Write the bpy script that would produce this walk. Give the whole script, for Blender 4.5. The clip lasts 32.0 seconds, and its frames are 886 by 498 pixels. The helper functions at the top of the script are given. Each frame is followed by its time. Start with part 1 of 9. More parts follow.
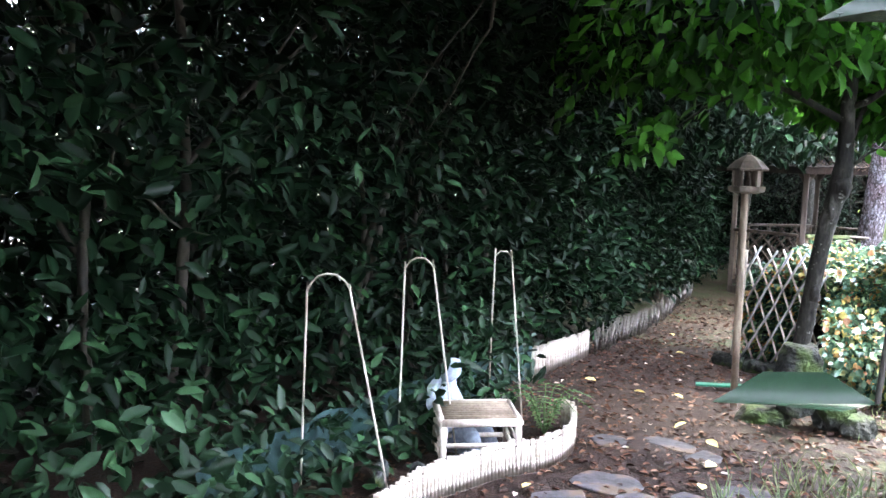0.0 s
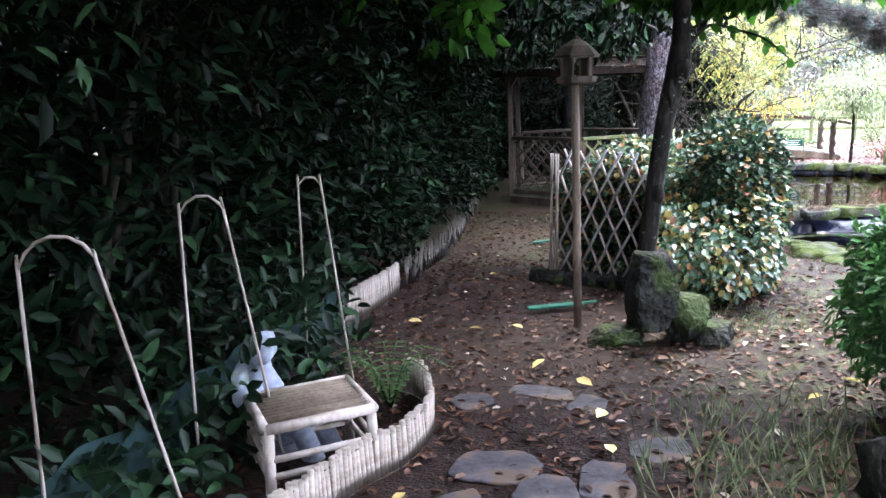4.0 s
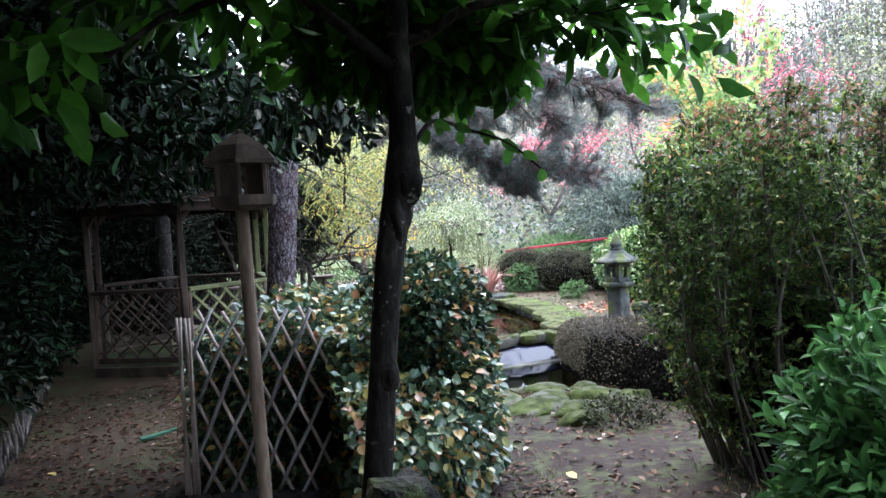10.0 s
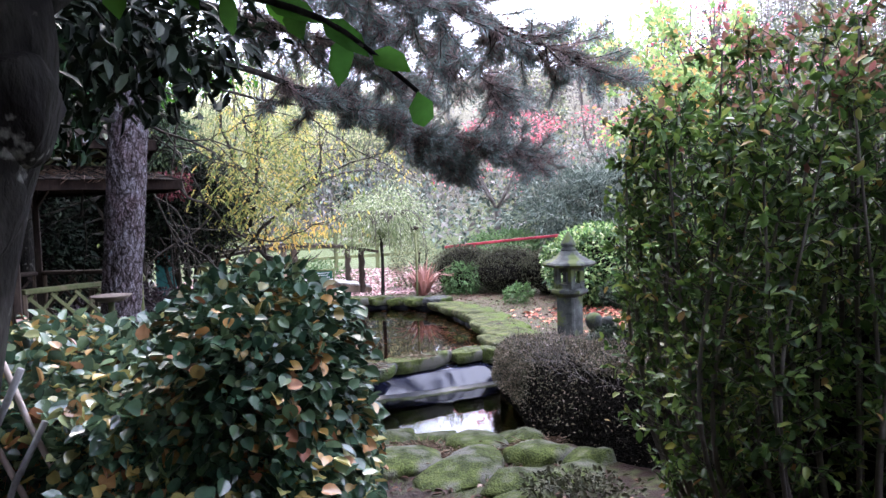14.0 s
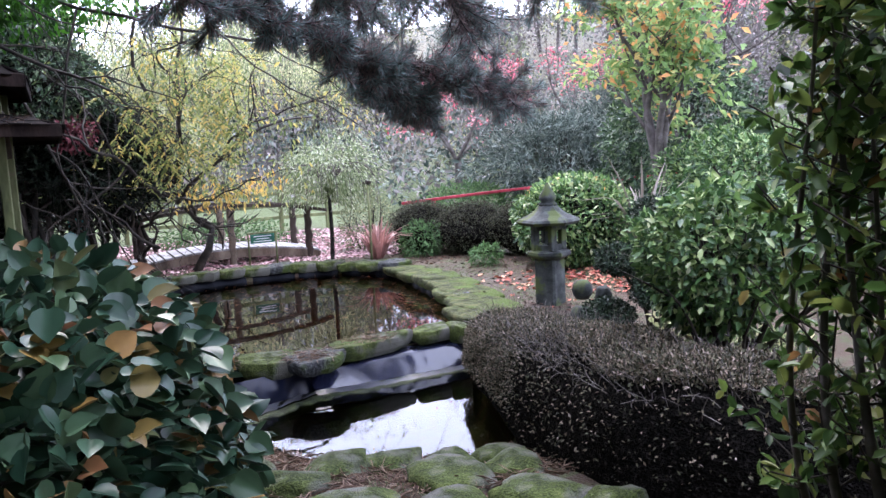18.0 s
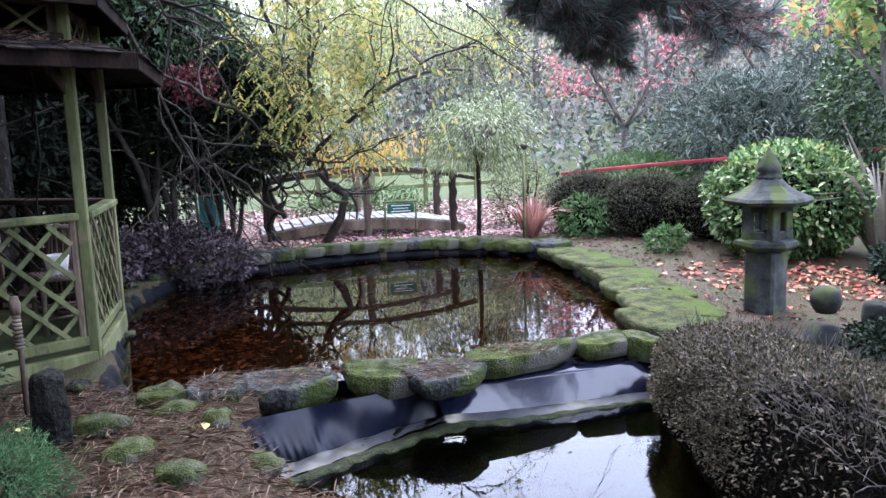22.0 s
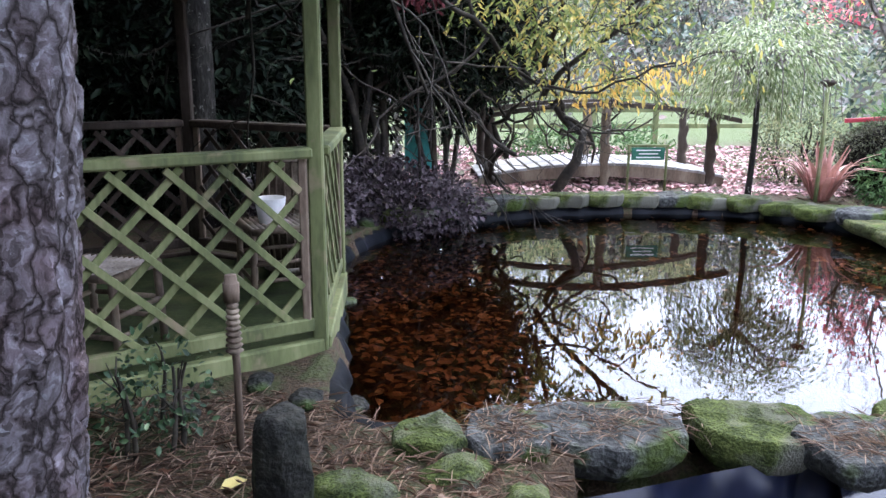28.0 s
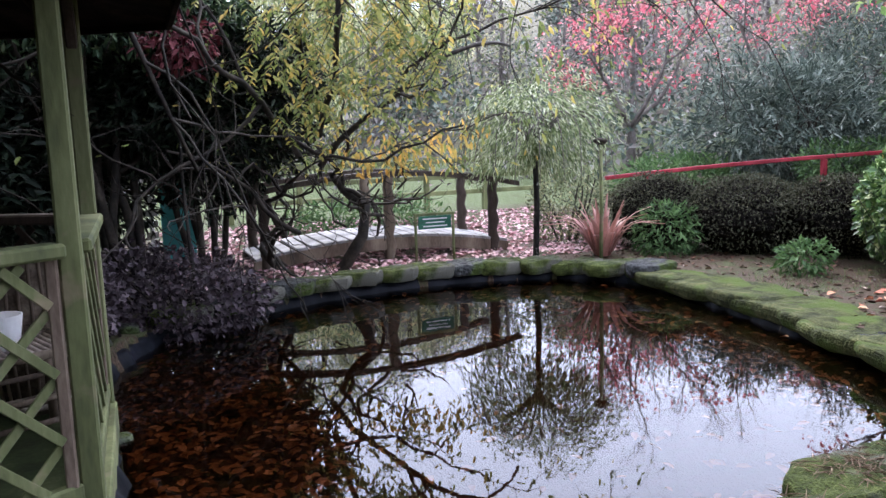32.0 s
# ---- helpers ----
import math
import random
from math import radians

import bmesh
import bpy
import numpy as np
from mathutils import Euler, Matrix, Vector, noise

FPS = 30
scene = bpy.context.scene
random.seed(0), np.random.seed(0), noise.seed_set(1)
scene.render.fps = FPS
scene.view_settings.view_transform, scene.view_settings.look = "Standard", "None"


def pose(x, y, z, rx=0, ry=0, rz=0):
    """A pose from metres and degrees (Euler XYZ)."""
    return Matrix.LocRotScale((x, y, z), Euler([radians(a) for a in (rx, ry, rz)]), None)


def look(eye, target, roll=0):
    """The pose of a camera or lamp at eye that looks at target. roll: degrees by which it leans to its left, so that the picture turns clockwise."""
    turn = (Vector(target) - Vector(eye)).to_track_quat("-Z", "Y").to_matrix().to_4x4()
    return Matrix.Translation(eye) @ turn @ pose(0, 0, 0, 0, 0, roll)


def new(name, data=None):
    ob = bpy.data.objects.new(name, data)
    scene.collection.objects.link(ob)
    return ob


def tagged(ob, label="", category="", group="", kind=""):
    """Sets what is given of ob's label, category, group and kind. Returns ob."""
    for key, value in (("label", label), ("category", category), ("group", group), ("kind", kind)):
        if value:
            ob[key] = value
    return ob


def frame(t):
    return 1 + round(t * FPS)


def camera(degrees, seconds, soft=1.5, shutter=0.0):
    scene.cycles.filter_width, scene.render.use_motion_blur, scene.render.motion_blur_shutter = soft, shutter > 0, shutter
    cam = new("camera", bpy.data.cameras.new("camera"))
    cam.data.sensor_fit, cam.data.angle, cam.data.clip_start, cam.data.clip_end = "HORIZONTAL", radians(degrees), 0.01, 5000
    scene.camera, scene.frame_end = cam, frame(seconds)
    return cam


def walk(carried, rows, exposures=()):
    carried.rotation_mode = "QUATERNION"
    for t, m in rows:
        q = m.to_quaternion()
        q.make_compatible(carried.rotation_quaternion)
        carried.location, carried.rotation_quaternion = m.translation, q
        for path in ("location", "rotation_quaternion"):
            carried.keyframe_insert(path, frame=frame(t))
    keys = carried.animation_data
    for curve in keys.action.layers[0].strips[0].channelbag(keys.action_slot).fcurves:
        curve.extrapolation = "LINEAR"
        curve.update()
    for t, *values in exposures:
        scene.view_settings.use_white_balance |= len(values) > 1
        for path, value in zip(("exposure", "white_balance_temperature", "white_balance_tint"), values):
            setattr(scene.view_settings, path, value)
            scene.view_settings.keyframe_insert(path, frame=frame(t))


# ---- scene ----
cam = camera(59.4, 32.0)
METRES, EYE, TILT, LEAN, TURN = 12.0, 1.78, 0.0, 0.0, 29.1
ROWS = [
    (0.0, 0.0, 0.0, 0.0, 0.16, -6.41, -1.4),
    (0.5, -0.0024, 0.0157, -0.0035, -4.34, -7.23, 0.16),
    (1.0, -0.0044, 0.0306, -0.0089, -9.39, -9.32, 2.08),
    (1.5, -0.011, 0.0479, -0.0113, -12.5, -11.96, 2.3),
    (2.0, -0.0122, 0.0585, -0.012, -15.55, -12.05, 1.81),
    (2.5, -0.0095, 0.0684, -0.0134, -15.76, -12.25, 1.53),
    (3.0, -0.006, 0.0789, -0.0132, -15.94, -12.23, 0.13),
    (3.5, -0.0074, 0.0875, -0.0128, -16.17, -11.91, 1.09),
    (5.5, -0.0254, 0.1391, -0.015, -27.84, -10.72, 2.97),
    (6.0, -0.0249, 0.1501, -0.0147, -29.62, -8.94, 2.69),
    (6.5, -0.0236, 0.1594, -0.0146, -31.59, -8.13, 2.74),
    (7.0, -0.0201, 0.1778, -0.0152, -37.86, -7.05, 2.52),
    (7.5, -0.019, 0.1907, -0.0153, -41.8, -6.53, 2.7),
    (8.0, -0.0135, 0.2012, -0.0169, -42.28, -6.13, 2.54),
    (8.5, 0.0021, 0.2187, -0.0178, -42.31, -3.92, 2.59),
    (9.0, 0.0135, 0.2313, -0.0185, -41.67, -3.77, 2.72),
    (9.5, 0.0259, 0.2444, -0.0197, -43.7, -3.75, 3.18),
    (10.0, 0.042, 0.2606, -0.018, -48.64, -2.8, 3.3),
    (10.5, 0.0607, 0.2684, -0.0185, -50.77, -3.35, 3.55),
    (11.0, 0.086, 0.2758, -0.0173, -49.35, -3.14, 1.51),
    (11.5, 0.1022, 0.2845, -0.0171, -48.08, -3.63, 2.64),
    (12.0, 0.1228, 0.2986, -0.0175, -51.64, -2.7, 2.9),
    (12.5, 0.1379, 0.3082, -0.017, -52.58, -2.1, 2.34),
    (13.0, 0.159, 0.3178, -0.0182, -51.75, -2.15, 1.25),
    (13.5, 0.1714, 0.3268, -0.018, -48.36, -3.25, 1.45),
    (14.0, 0.1805, 0.3415, -0.0208, -52.24, -3.6, 1.9),
    (14.5, 0.1879, 0.3567, -0.0232, -57.85, -3.87, 2.89),
    (15.0, 0.1969, 0.3643, -0.0255, -58.28, -5.69, 2.85),
    (15.5, 0.2151, 0.3711, -0.0258, -57.66, -6.11, 2.88),
    (17.5, 0.264, 0.4099, -0.028, -56.06, -6.3, 4.2),
    (18.0, 0.285, 0.4215, -0.0273, -55.45, -7.05, 2.8),
    (18.5, 0.2978, 0.4312, -0.0263, -53.68, -7.17, 2.81),
    (19.0, 0.3143, 0.4481, -0.029, -53.73, -6.4, 3.28),
    (19.5, 0.3296, 0.4648, -0.0304, -54.27, -5.84, 3.02),
    (20.0, 0.3468, 0.4783, -0.0334, -51.91, -7.06, 2.97),
    (20.5, 0.3634, 0.4895, -0.0345, -49.08, -7.76, 3.18),
    (21.0, 0.3745, 0.4984, -0.0376, -48.4, -9.33, 2.86),
    (21.5, 0.3888, 0.5121, -0.0405, -47.11, -8.7, 2.14),
    (22.0, 0.3989, 0.5218, -0.041, -44.21, -8.62, 1.76),
    (22.5, 0.4141, 0.5332, -0.0432, -41.27, -8.61, 0.72),
    (23.0, 0.4205, 0.5412, -0.0431, -35.92, -8.65, -0.02),
    (23.5, 0.424, 0.5547, -0.0441, -34.55, -8.89, 0.09),
    (24.0, 0.4267, 0.5727, -0.0441, -32.93, -9.27, -0.73),
    (24.5, 0.4281, 0.5868, -0.0446, -30.94, -9.55, -1.25),
    (25.0, 0.4308, 0.6064, -0.0468, -29.02, -10.25, -1.43),
    (25.5, 0.4325, 0.6207, -0.0467, -28.36, -10.38, -1.33),
    (27.5, 0.4292, 0.6719, -0.0482, -29.92, -12.68, -1.49),
    (28.0, 0.4329, 0.6864, -0.0484, -32.26, -13.26, -0.35),
    (28.5, 0.4347, 0.6953, -0.0483, -34.83, -13.27, 0.54),
    (29.0, 0.4316, 0.7023, -0.0472, -36.16, -12.99, 0.5),
    (29.5, 0.4298, 0.7114, -0.0483, -43.21, -13.12, 1.16),
    (30.0, 0.4292, 0.7185, -0.0508, -48.62, -12.94, 2.09),
    (30.5, 0.434, 0.7267, -0.0538, -50.35, -13.09, 2.17),
    (31.0, 0.4422, 0.7344, -0.0555, -49.72, -11.39, 2.16),
    (31.5, 0.4486, 0.7428, -0.0552, -48.91, -9.47, 2.18),
    (32.0, 0.4541, 0.7553, -0.0549, -50.81, -7.98, 1.83),
]
walk(cam, [(t, pose(0, 0, EYE, TILT, LEAN, TURN) @ pose(METRES * x, METRES * y, METRES * z, 90 + pitch, roll, yaw)) for t, x, y, z, yaw, pitch, roll in ROWS],
     [(0.0, 5.8, 7100, 5), (1.0, 5.3, 7000, 8), (3.5, 4.62, 6900, 10), (6.0, 4.15, 7000, 8), (7.0, 3.74, 7000, 6), (7.5, 3.62, 7000, 5), (9.0, 3.58, 6900, 6), (11.5, 3.36, 6750, 9), (13.0, 3.18, 6800, 16), (14.0, 3.28, 6800, 17), (15.0, 3.28, 6750, 19), (17.5, 3.02, 6600, 18), (18.0, 2.98, 6550, 18), (19.0, 2.8, 6600, 15), (20.0, 2.8, 6500, 15), (21.0, 2.94, 6450, 14), (23.0, 3.17, 6450, 12), (25.5, 3.38, 6700, 10), (29.0, 3.22, 6650, 9), (30.0, 2.84, 6600, 12), (31.0, 2.82, 6600, 12), (32.0, 2.62, 6850, 13)])

# ---- world and sun: an overcast autumn day ----
world = bpy.data.worlds.new("overcast_sky")
scene.world = world
world.use_nodes = True
wn, wl = world.node_tree.nodes, world.node_tree.links
wn.clear()
sky = wn.new("ShaderNodeTexSky")
sky.sky_type, sky.sun_disc, sky.sun_elevation, sky.sun_rotation = "NISHITA", False, radians(50), radians(-12)
cloud = wn.new("ShaderNodeMix")
cloud.data_type = "RGBA"
cloud.inputs["Factor"].default_value = 0.86
cloud.inputs["B"].default_value = (6.2, 7.0, 9.6, 1)
wbg = wn.new("ShaderNodeBackground")
wbg.inputs["Strength"].default_value = 0.12
wout = wn.new("ShaderNodeOutputWorld")
wl.new(sky.outputs[0], cloud.inputs["A"])
wl.new(cloud.outputs["Result"], wbg.inputs["Color"])
wl.new(wbg.outputs[0], wout.inputs["Surface"])
sun = new("sun", bpy.data.lights.new("sun", "SUN"))
sun.data.energy, sun.data.angle, sun.data.color = 0.7, radians(25), (1.0, 0.98, 0.95)
sun.matrix_basis = look((6, 32, 30), (1, 8, 0))


# ---- materials ----
def shader(name):
    m = bpy.data.materials.new(name)
    m.use_nodes = True
    m.node_tree.nodes.clear()
    return m, m.node_tree.nodes, m.node_tree.links


def ramp(nodes, stops):
    r = nodes.new("ShaderNodeValToRGB")
    e = r.color_ramp.elements
    while len(e) < len(stops):
        e.new(0.5)
    for i, (p, c) in enumerate(stops):
        e[i].position, e[i].color = p, (*c, 1)
    return r


def surf(name, stops, scale=6.0, rough=0.75, bump=0.35, fine=45.0, metal=0.0, stretch=(1, 1, 1), depth=0.01, spread=0.35, patch=None, patch_scale=3.0, patch_at=(0.5, 0.6), random_tone=0.15, spec=0.2):
    """Weathered surface: two scales of variation, relief, and a second colour in patches."""
    m, n, l = shader(name)
    tc = n.new("ShaderNodeTexCoord")
    mp = n.new("ShaderNodeMapping")
    mp.inputs["Scale"].default_value = stretch
    l.new(tc.outputs["Object"], mp.inputs["Vector"])
    big = n.new("ShaderNodeTexNoise")
    big.inputs["Scale"].default_value, big.inputs["Detail"].default_value = scale, 6
    small = n.new("ShaderNodeTexNoise")
    small.inputs["Scale"].default_value, small.inputs["Detail"].default_value = fine, 5
    l.new(mp.outputs[0], big.inputs["Vector"])
    l.new(mp.outputs[0], small.inputs["Vector"])
    mix = n.new("ShaderNodeMath")
    mix.operation = "MULTIPLY_ADD"
    mix.inputs[1].default_value = spread
    l.new(small.outputs["Fac"], mix.inputs[0])
    sub = n.new("ShaderNodeMath")
    sub.operation = "SUBTRACT"
    sub.inputs[1].default_value = spread * 0.5
    l.new(big.outputs["Fac"], sub.inputs[0])
    l.new(sub.outputs[0], mix.inputs[2])
    cr = ramp(n, stops)
    l.new(mix.outputs[0], cr.inputs["Fac"])
    col = cr.outputs["Color"]
    if patch:
        pn = n.new("ShaderNodeTexNoise")
        pn.inputs["Scale"].default_value, pn.inputs["Detail"].default_value = patch_scale, 7
        l.new(tc.outputs["Object"], pn.inputs["Vector"])
        pr = ramp(n, [(patch_at[0], (0, 0, 0)), (patch_at[1], (1, 1, 1))])
        l.new(pn.outputs["Fac"], pr.inputs["Fac"])
        pm = n.new("ShaderNodeMix")
        pm.data_type = "RGBA"
        pm.inputs["B"].default_value = (*patch, 1)
        l.new(pr.outputs["Color"], pm.inputs["Factor"])
        l.new(col, pm.inputs["A"])
        col = pm.outputs["Result"]
    if random_tone:
        oi = n.new("ShaderNodeObjectInfo")
        mr = n.new("ShaderNodeMapRange")
        mr.inputs["To Min"].default_value, mr.inputs["To Max"].default_value = 1 - random_tone, 1 + random_tone
        l.new(oi.outputs["Random"], mr.inputs["Value"])
        hs = n.new("ShaderNodeHueSaturation")
        l.new(mr.outputs[0], hs.inputs["Value"])
        l.new(col, hs.inputs["Color"])
        col = hs.outputs["Color"]
    b = n.new("ShaderNodeBsdfPrincipled")
    b.inputs["Roughness"].default_value, b.inputs["Metallic"].default_value = rough, metal
    b.inputs["Specular IOR Level"].default_value = spec
    l.new(col, b.inputs["Base Color"])
    bp = n.new("ShaderNodeBump")
    bp.inputs["Strength"].default_value, bp.inputs["Distance"].default_value = bump, depth
    l.new(mix.outputs[0], bp.inputs["Height"])
    l.new(bp.outputs[0], b.inputs["Normal"])
    o = n.new("ShaderNodeOutputMaterial")
    l.new(b.outputs[0], o.inputs["Surface"])
    return m


def muted(c, k=0.28):
    """Leaf colour under a grey sky: a little greyer and bluer than the pure hue."""
    g = 0.3 * c[0] + 0.6 * c[1] + 0.1 * c[2]
    return (c[0] + (g - c[0]) * k, c[1] + (g - c[1]) * k, c[2] + (g * 1.05 - c[2]) * k)


def foliage(name, stops, rough=0.45, glow=0.3, single=False, spec=0.15, mute=0.28):
    """Leaves: tone varies from leaf to leaf; some light passes through."""
    m, n, l = shader(name)
    if single:
        src = n.new("ShaderNodeObjectInfo").outputs["Random"]
    else:
        src = n.new("ShaderNodeNewGeometry").outputs["Random Per Island"]
    cr = ramp(n, [(p, muted(c, mute)) for p, c in stops])
    l.new(src, cr.inputs["Fac"])
    tc = n.new("ShaderNodeTexCoord")
    ns = n.new("ShaderNodeTexNoise")
    ns.inputs["Scale"].default_value, ns.inputs["Detail"].default_value = 40, 3
    l.new(tc.outputs["Object"], ns.inputs["Vector"])
    mr = n.new("ShaderNodeMapRange")
    mr.inputs["To Min"].default_value, mr.inputs["To Max"].default_value = 0.65, 1.35
    l.new(ns.outputs["Fac"], mr.inputs["Value"])
    hs = n.new("ShaderNodeHueSaturation")
    l.new(mr.outputs[0], hs.inputs["Value"])
    l.new(cr.outputs["Color"], hs.inputs["Color"])
    b = n.new("ShaderNodeBsdfPrincipled")
    b.inputs["Roughness"].default_value = rough
    b.inputs["Specular IOR Level"].default_value = spec
    l.new(hs.outputs["Color"], b.inputs["Base Color"])
    t = n.new("ShaderNodeBsdfTranslucent")
    l.new(hs.outputs["Color"], t.inputs["Color"])
    mx = n.new("ShaderNodeMixShader")
    mx.inputs["Fac"].default_value = glow
    l.new(b.outputs[0], mx.inputs[1])
    l.new(t.outputs[0], mx.inputs[2])
    o = n.new("ShaderNodeOutputMaterial")
    l.new(mx.outputs[0], o.inputs["Surface"])
    return m


def water(name, tint, ripple):
    m, n, l = shader(name)
    tc = n.new("ShaderNodeTexCoord")
    ns = n.new("ShaderNodeTexNoise")
    ns.inputs["Scale"].default_value, ns.inputs["Detail"].default_value = 3.5, 3
    l.new(tc.outputs["Object"], ns.inputs["Vector"])
    bp = n.new("ShaderNodeBump")
    bp.inputs["Strength"].default_value, bp.inputs["Distance"].default_value = ripple, 0.02
    l.new(ns.outputs["Fac"], bp.inputs["Height"])
    tr = n.new("ShaderNodeBsdfTransparent")
    tr.inputs["Color"].default_value = (*tint, 1)
    gl = n.new("ShaderNodeBsdfGlossy")
    gl.inputs["Roughness"].default_value = 0.015
    l.new(bp.outputs[0], gl.inputs["Normal"])
    fr = n.new("ShaderNodeFresnel")
    fr.inputs["IOR"].default_value = 1.58
    l.new(bp.outputs[0], fr.inputs["Normal"])
    mx = n.new("ShaderNodeMixShader")
    l.new(fr.outputs[0], mx.inputs["Fac"])
    l.new(tr.outputs[0], mx.inputs[1])
    l.new(gl.outputs[0], mx.inputs[2])
    o = n.new("ShaderNodeOutputMaterial")
    l.new(mx.outputs[0], o.inputs["Surface"])
    return m


def ground_material():
    """Dark leafy soil, mossy and needle-covered round the pond, grass further off."""
    m, n, l = shader("garden_soil")
    tc = n.new("ShaderNodeTexCoord")
    sp = n.new("ShaderNodeSeparateXYZ")
    l.new(tc.outputs["Object"], sp.inputs[0])

    def noise_at(scale, detail=7):
        k = n.new("ShaderNodeTexNoise")
        k.inputs["Scale"].default_value, k.inputs["Detail"].default_value = scale, detail
        l.new(tc.outputs["Object"], k.inputs["Vector"])
        return k.outputs["Fac"]

    def math_node(op, a, b):
        k = n.new("ShaderNodeMath")
        k.operation = op
        for i, v in enumerate((a, b)):
            if isinstance(v, (int, float)):
                k.inputs[i].default_value = v
            else:
                l.new(v, k.inputs[i])
        return k.outputs[0]

    def step(v, lo, hi):
        k = n.new("ShaderNodeMapRange")
        k.inputs["From Min"].default_value, k.inputs["From Max"].default_value = lo, hi
        l.new(v, k.inputs["Value"])
        return k.outputs[0]

    def blend(f, a, b):
        k = n.new("ShaderNodeMix")
        k.data_type = "RGBA"
        l.new(f, k.inputs["Factor"])
        for key, v in (("A", a), ("B", b)):
            if isinstance(v, tuple):
                k.inputs[key].default_value = (*v, 1)
            else:
                l.new(v, k.inputs[key])
        return k.outputs["Result"]

    fine, mid, wide = noise_at(70), noise_at(9), noise_at(1.3)
    soil = ramp(n, [(0.3, (0.006, 0.003, 0.0023)), (0.5, (0.017, 0.0082, 0.0062)), (0.7, (0.046, 0.023, 0.017))])
    l.new(math_node("ADD", math_node("MULTIPLY", fine, 0.6), math_node("MULTIPLY", mid, 0.4)), soil.inputs["Fac"])
    moss = ramp(n, [(0.3, (0.014, 0.019, 0.007)), (0.55, (0.038, 0.046, 0.016)), (0.75, (0.085, 0.082, 0.042))])
    l.new(math_node("ADD", math_node("MULTIPLY", fine, 0.5), math_node("MULTIPLY", mid, 0.5)), moss.inputs["Fac"])
    needle = ramp(n, [(0.3, (0.02, 0.013, 0.009)), (0.6, (0.068, 0.044, 0.028))])
    l.new(fine, needle.inputs["Fac"])
    wobble = math_node("MULTIPLY", math_node("SUBTRACT", wide, 0.5), 6)
    x, y = math_node("ADD", sp.outputs[0], wobble), math_node("ADD", sp.outputs[1], wobble)
    mossy = step(math_node("ADD", math_node("MULTIPLY", mid, 0.6), math_node("MULTIPLY", wide, 0.4)), 0.48, 0.58)
    right = step(math_node("ADD", sp.outputs[0], math_node("MULTIPLY", wobble, 0.2)), -0.6, 0.6)
    side = blend(math_node("MULTIPLY", mossy, right), soil.outputs["Color"], moss.outputs["Color"])
    bank = blend(mossy, needle.outputs["Color"], moss.outputs["Color"])
    c = blend(step(y, 8.2, 9.6), side, bank)
    lawn = ramp(n, [(0.3, (0.03, 0.045, 0.014)), (0.7, (0.085, 0.115, 0.04))])
    l.new(fine, lawn.inputs["Fac"])
    c = blend(step(y, 20.5, 22.5), c, lawn.outputs["Color"])
    wood = ramp(n, [(0.3, (0.03, 0.028, 0.015)), (0.7, (0.1, 0.09, 0.05))])
    l.new(mid, wood.inputs["Fac"])
    c = blend(step(y, 27, 31), c, wood.outputs["Color"])
    b = n.new("ShaderNodeBsdfPrincipled")
    b.inputs["Roughness"].default_value = 0.7
    b.inputs["Specular IOR Level"].default_value = 0.15
    l.new(c, b.inputs["Base Color"])
    bp = n.new("ShaderNodeBump")
    bp.inputs["Strength"].default_value, bp.inputs["Distance"].default_value = 0.7, 0.03
    l.new(math_node("ADD", fine, mid), bp.inputs["Height"])
    l.new(bp.outputs[0], b.inputs["Normal"])
    o = n.new("ShaderNodeOutputMaterial")
    l.new(b.outputs[0], o.inputs["Surface"])
    return m


SOIL = ground_material()
STONE = surf("grey_green_stone", [(0.3, (0.014, 0.015, 0.015)), (0.5, (0.042, 0.044, 0.043)), (0.72, (0.1, 0.102, 0.098))], 7, 0.85, 1.0, 38, depth=0.03, spread=0.8, patch=(0.045, 0.065, 0.014), patch_scale=4, patch_at=(0.52, 0.62))
MOSSY = surf("moss_on_stone", [(0.3, (0.016, 0.023, 0.006)), (0.5, (0.045, 0.06, 0.014)), (0.72, (0.1, 0.12, 0.034))], 9, 0.95, 1.0, 85, depth=0.02, spread=0.8, patch=(0.1, 0.098, 0.08), patch_scale=4, patch_at=(0.48, 0.6))
DARKROCK = surf("dark_mossy_rock", [(0.3, (0.006, 0.006, 0.006)), (0.5, (0.018, 0.018, 0.015)), (0.75, (0.045, 0.045, 0.036))], 7, 0.85, 1.0, 30, depth=0.04, spread=0.8, patch=(0.034, 0.052, 0.014), patch_scale=3.5, patch_at=(0.52, 0.62))
TURF = surf("mossy_bank_turf", [(0.3, (0.014, 0.018, 0.006)), (0.5, (0.042, 0.05, 0.016)), (0.72, (0.11, 0.11, 0.045))], 7, 0.95, 1.0, 75, depth=0.03, spread=0.8, patch=(0.05, 0.075, 0.014), patch_scale=3, patch_at=(0.48, 0.6))
SLATE = surf("damp_slate", [(0.3, (0.025, 0.022, 0.024)), (0.5, (0.06, 0.053, 0.058)), (0.72, (0.13, 0.115, 0.125))], 4, 0.65, 0.5, 40, depth=0.012, patch=(0.1, 0.07, 0.05), patch_scale=6)
WETSLATE = surf("wet_black_slate", [(0.3, (0.012, 0.012, 0.014)), (0.6, (0.035, 0.035, 0.04))], 5, 0.25, 0.4, 40, depth=0.006, spec=0.5)
LANTERN = surf("weathered_granite", [(0.3, (0.014, 0.016, 0.015)), (0.5, (0.036, 0.04, 0.037)), (0.75, (0.08, 0.087, 0.08))], 7, 0.85, 0.7, 70, depth=0.01, patch=(0.06, 0.075, 0.025), patch_scale=5, patch_at=(0.52, 0.6))
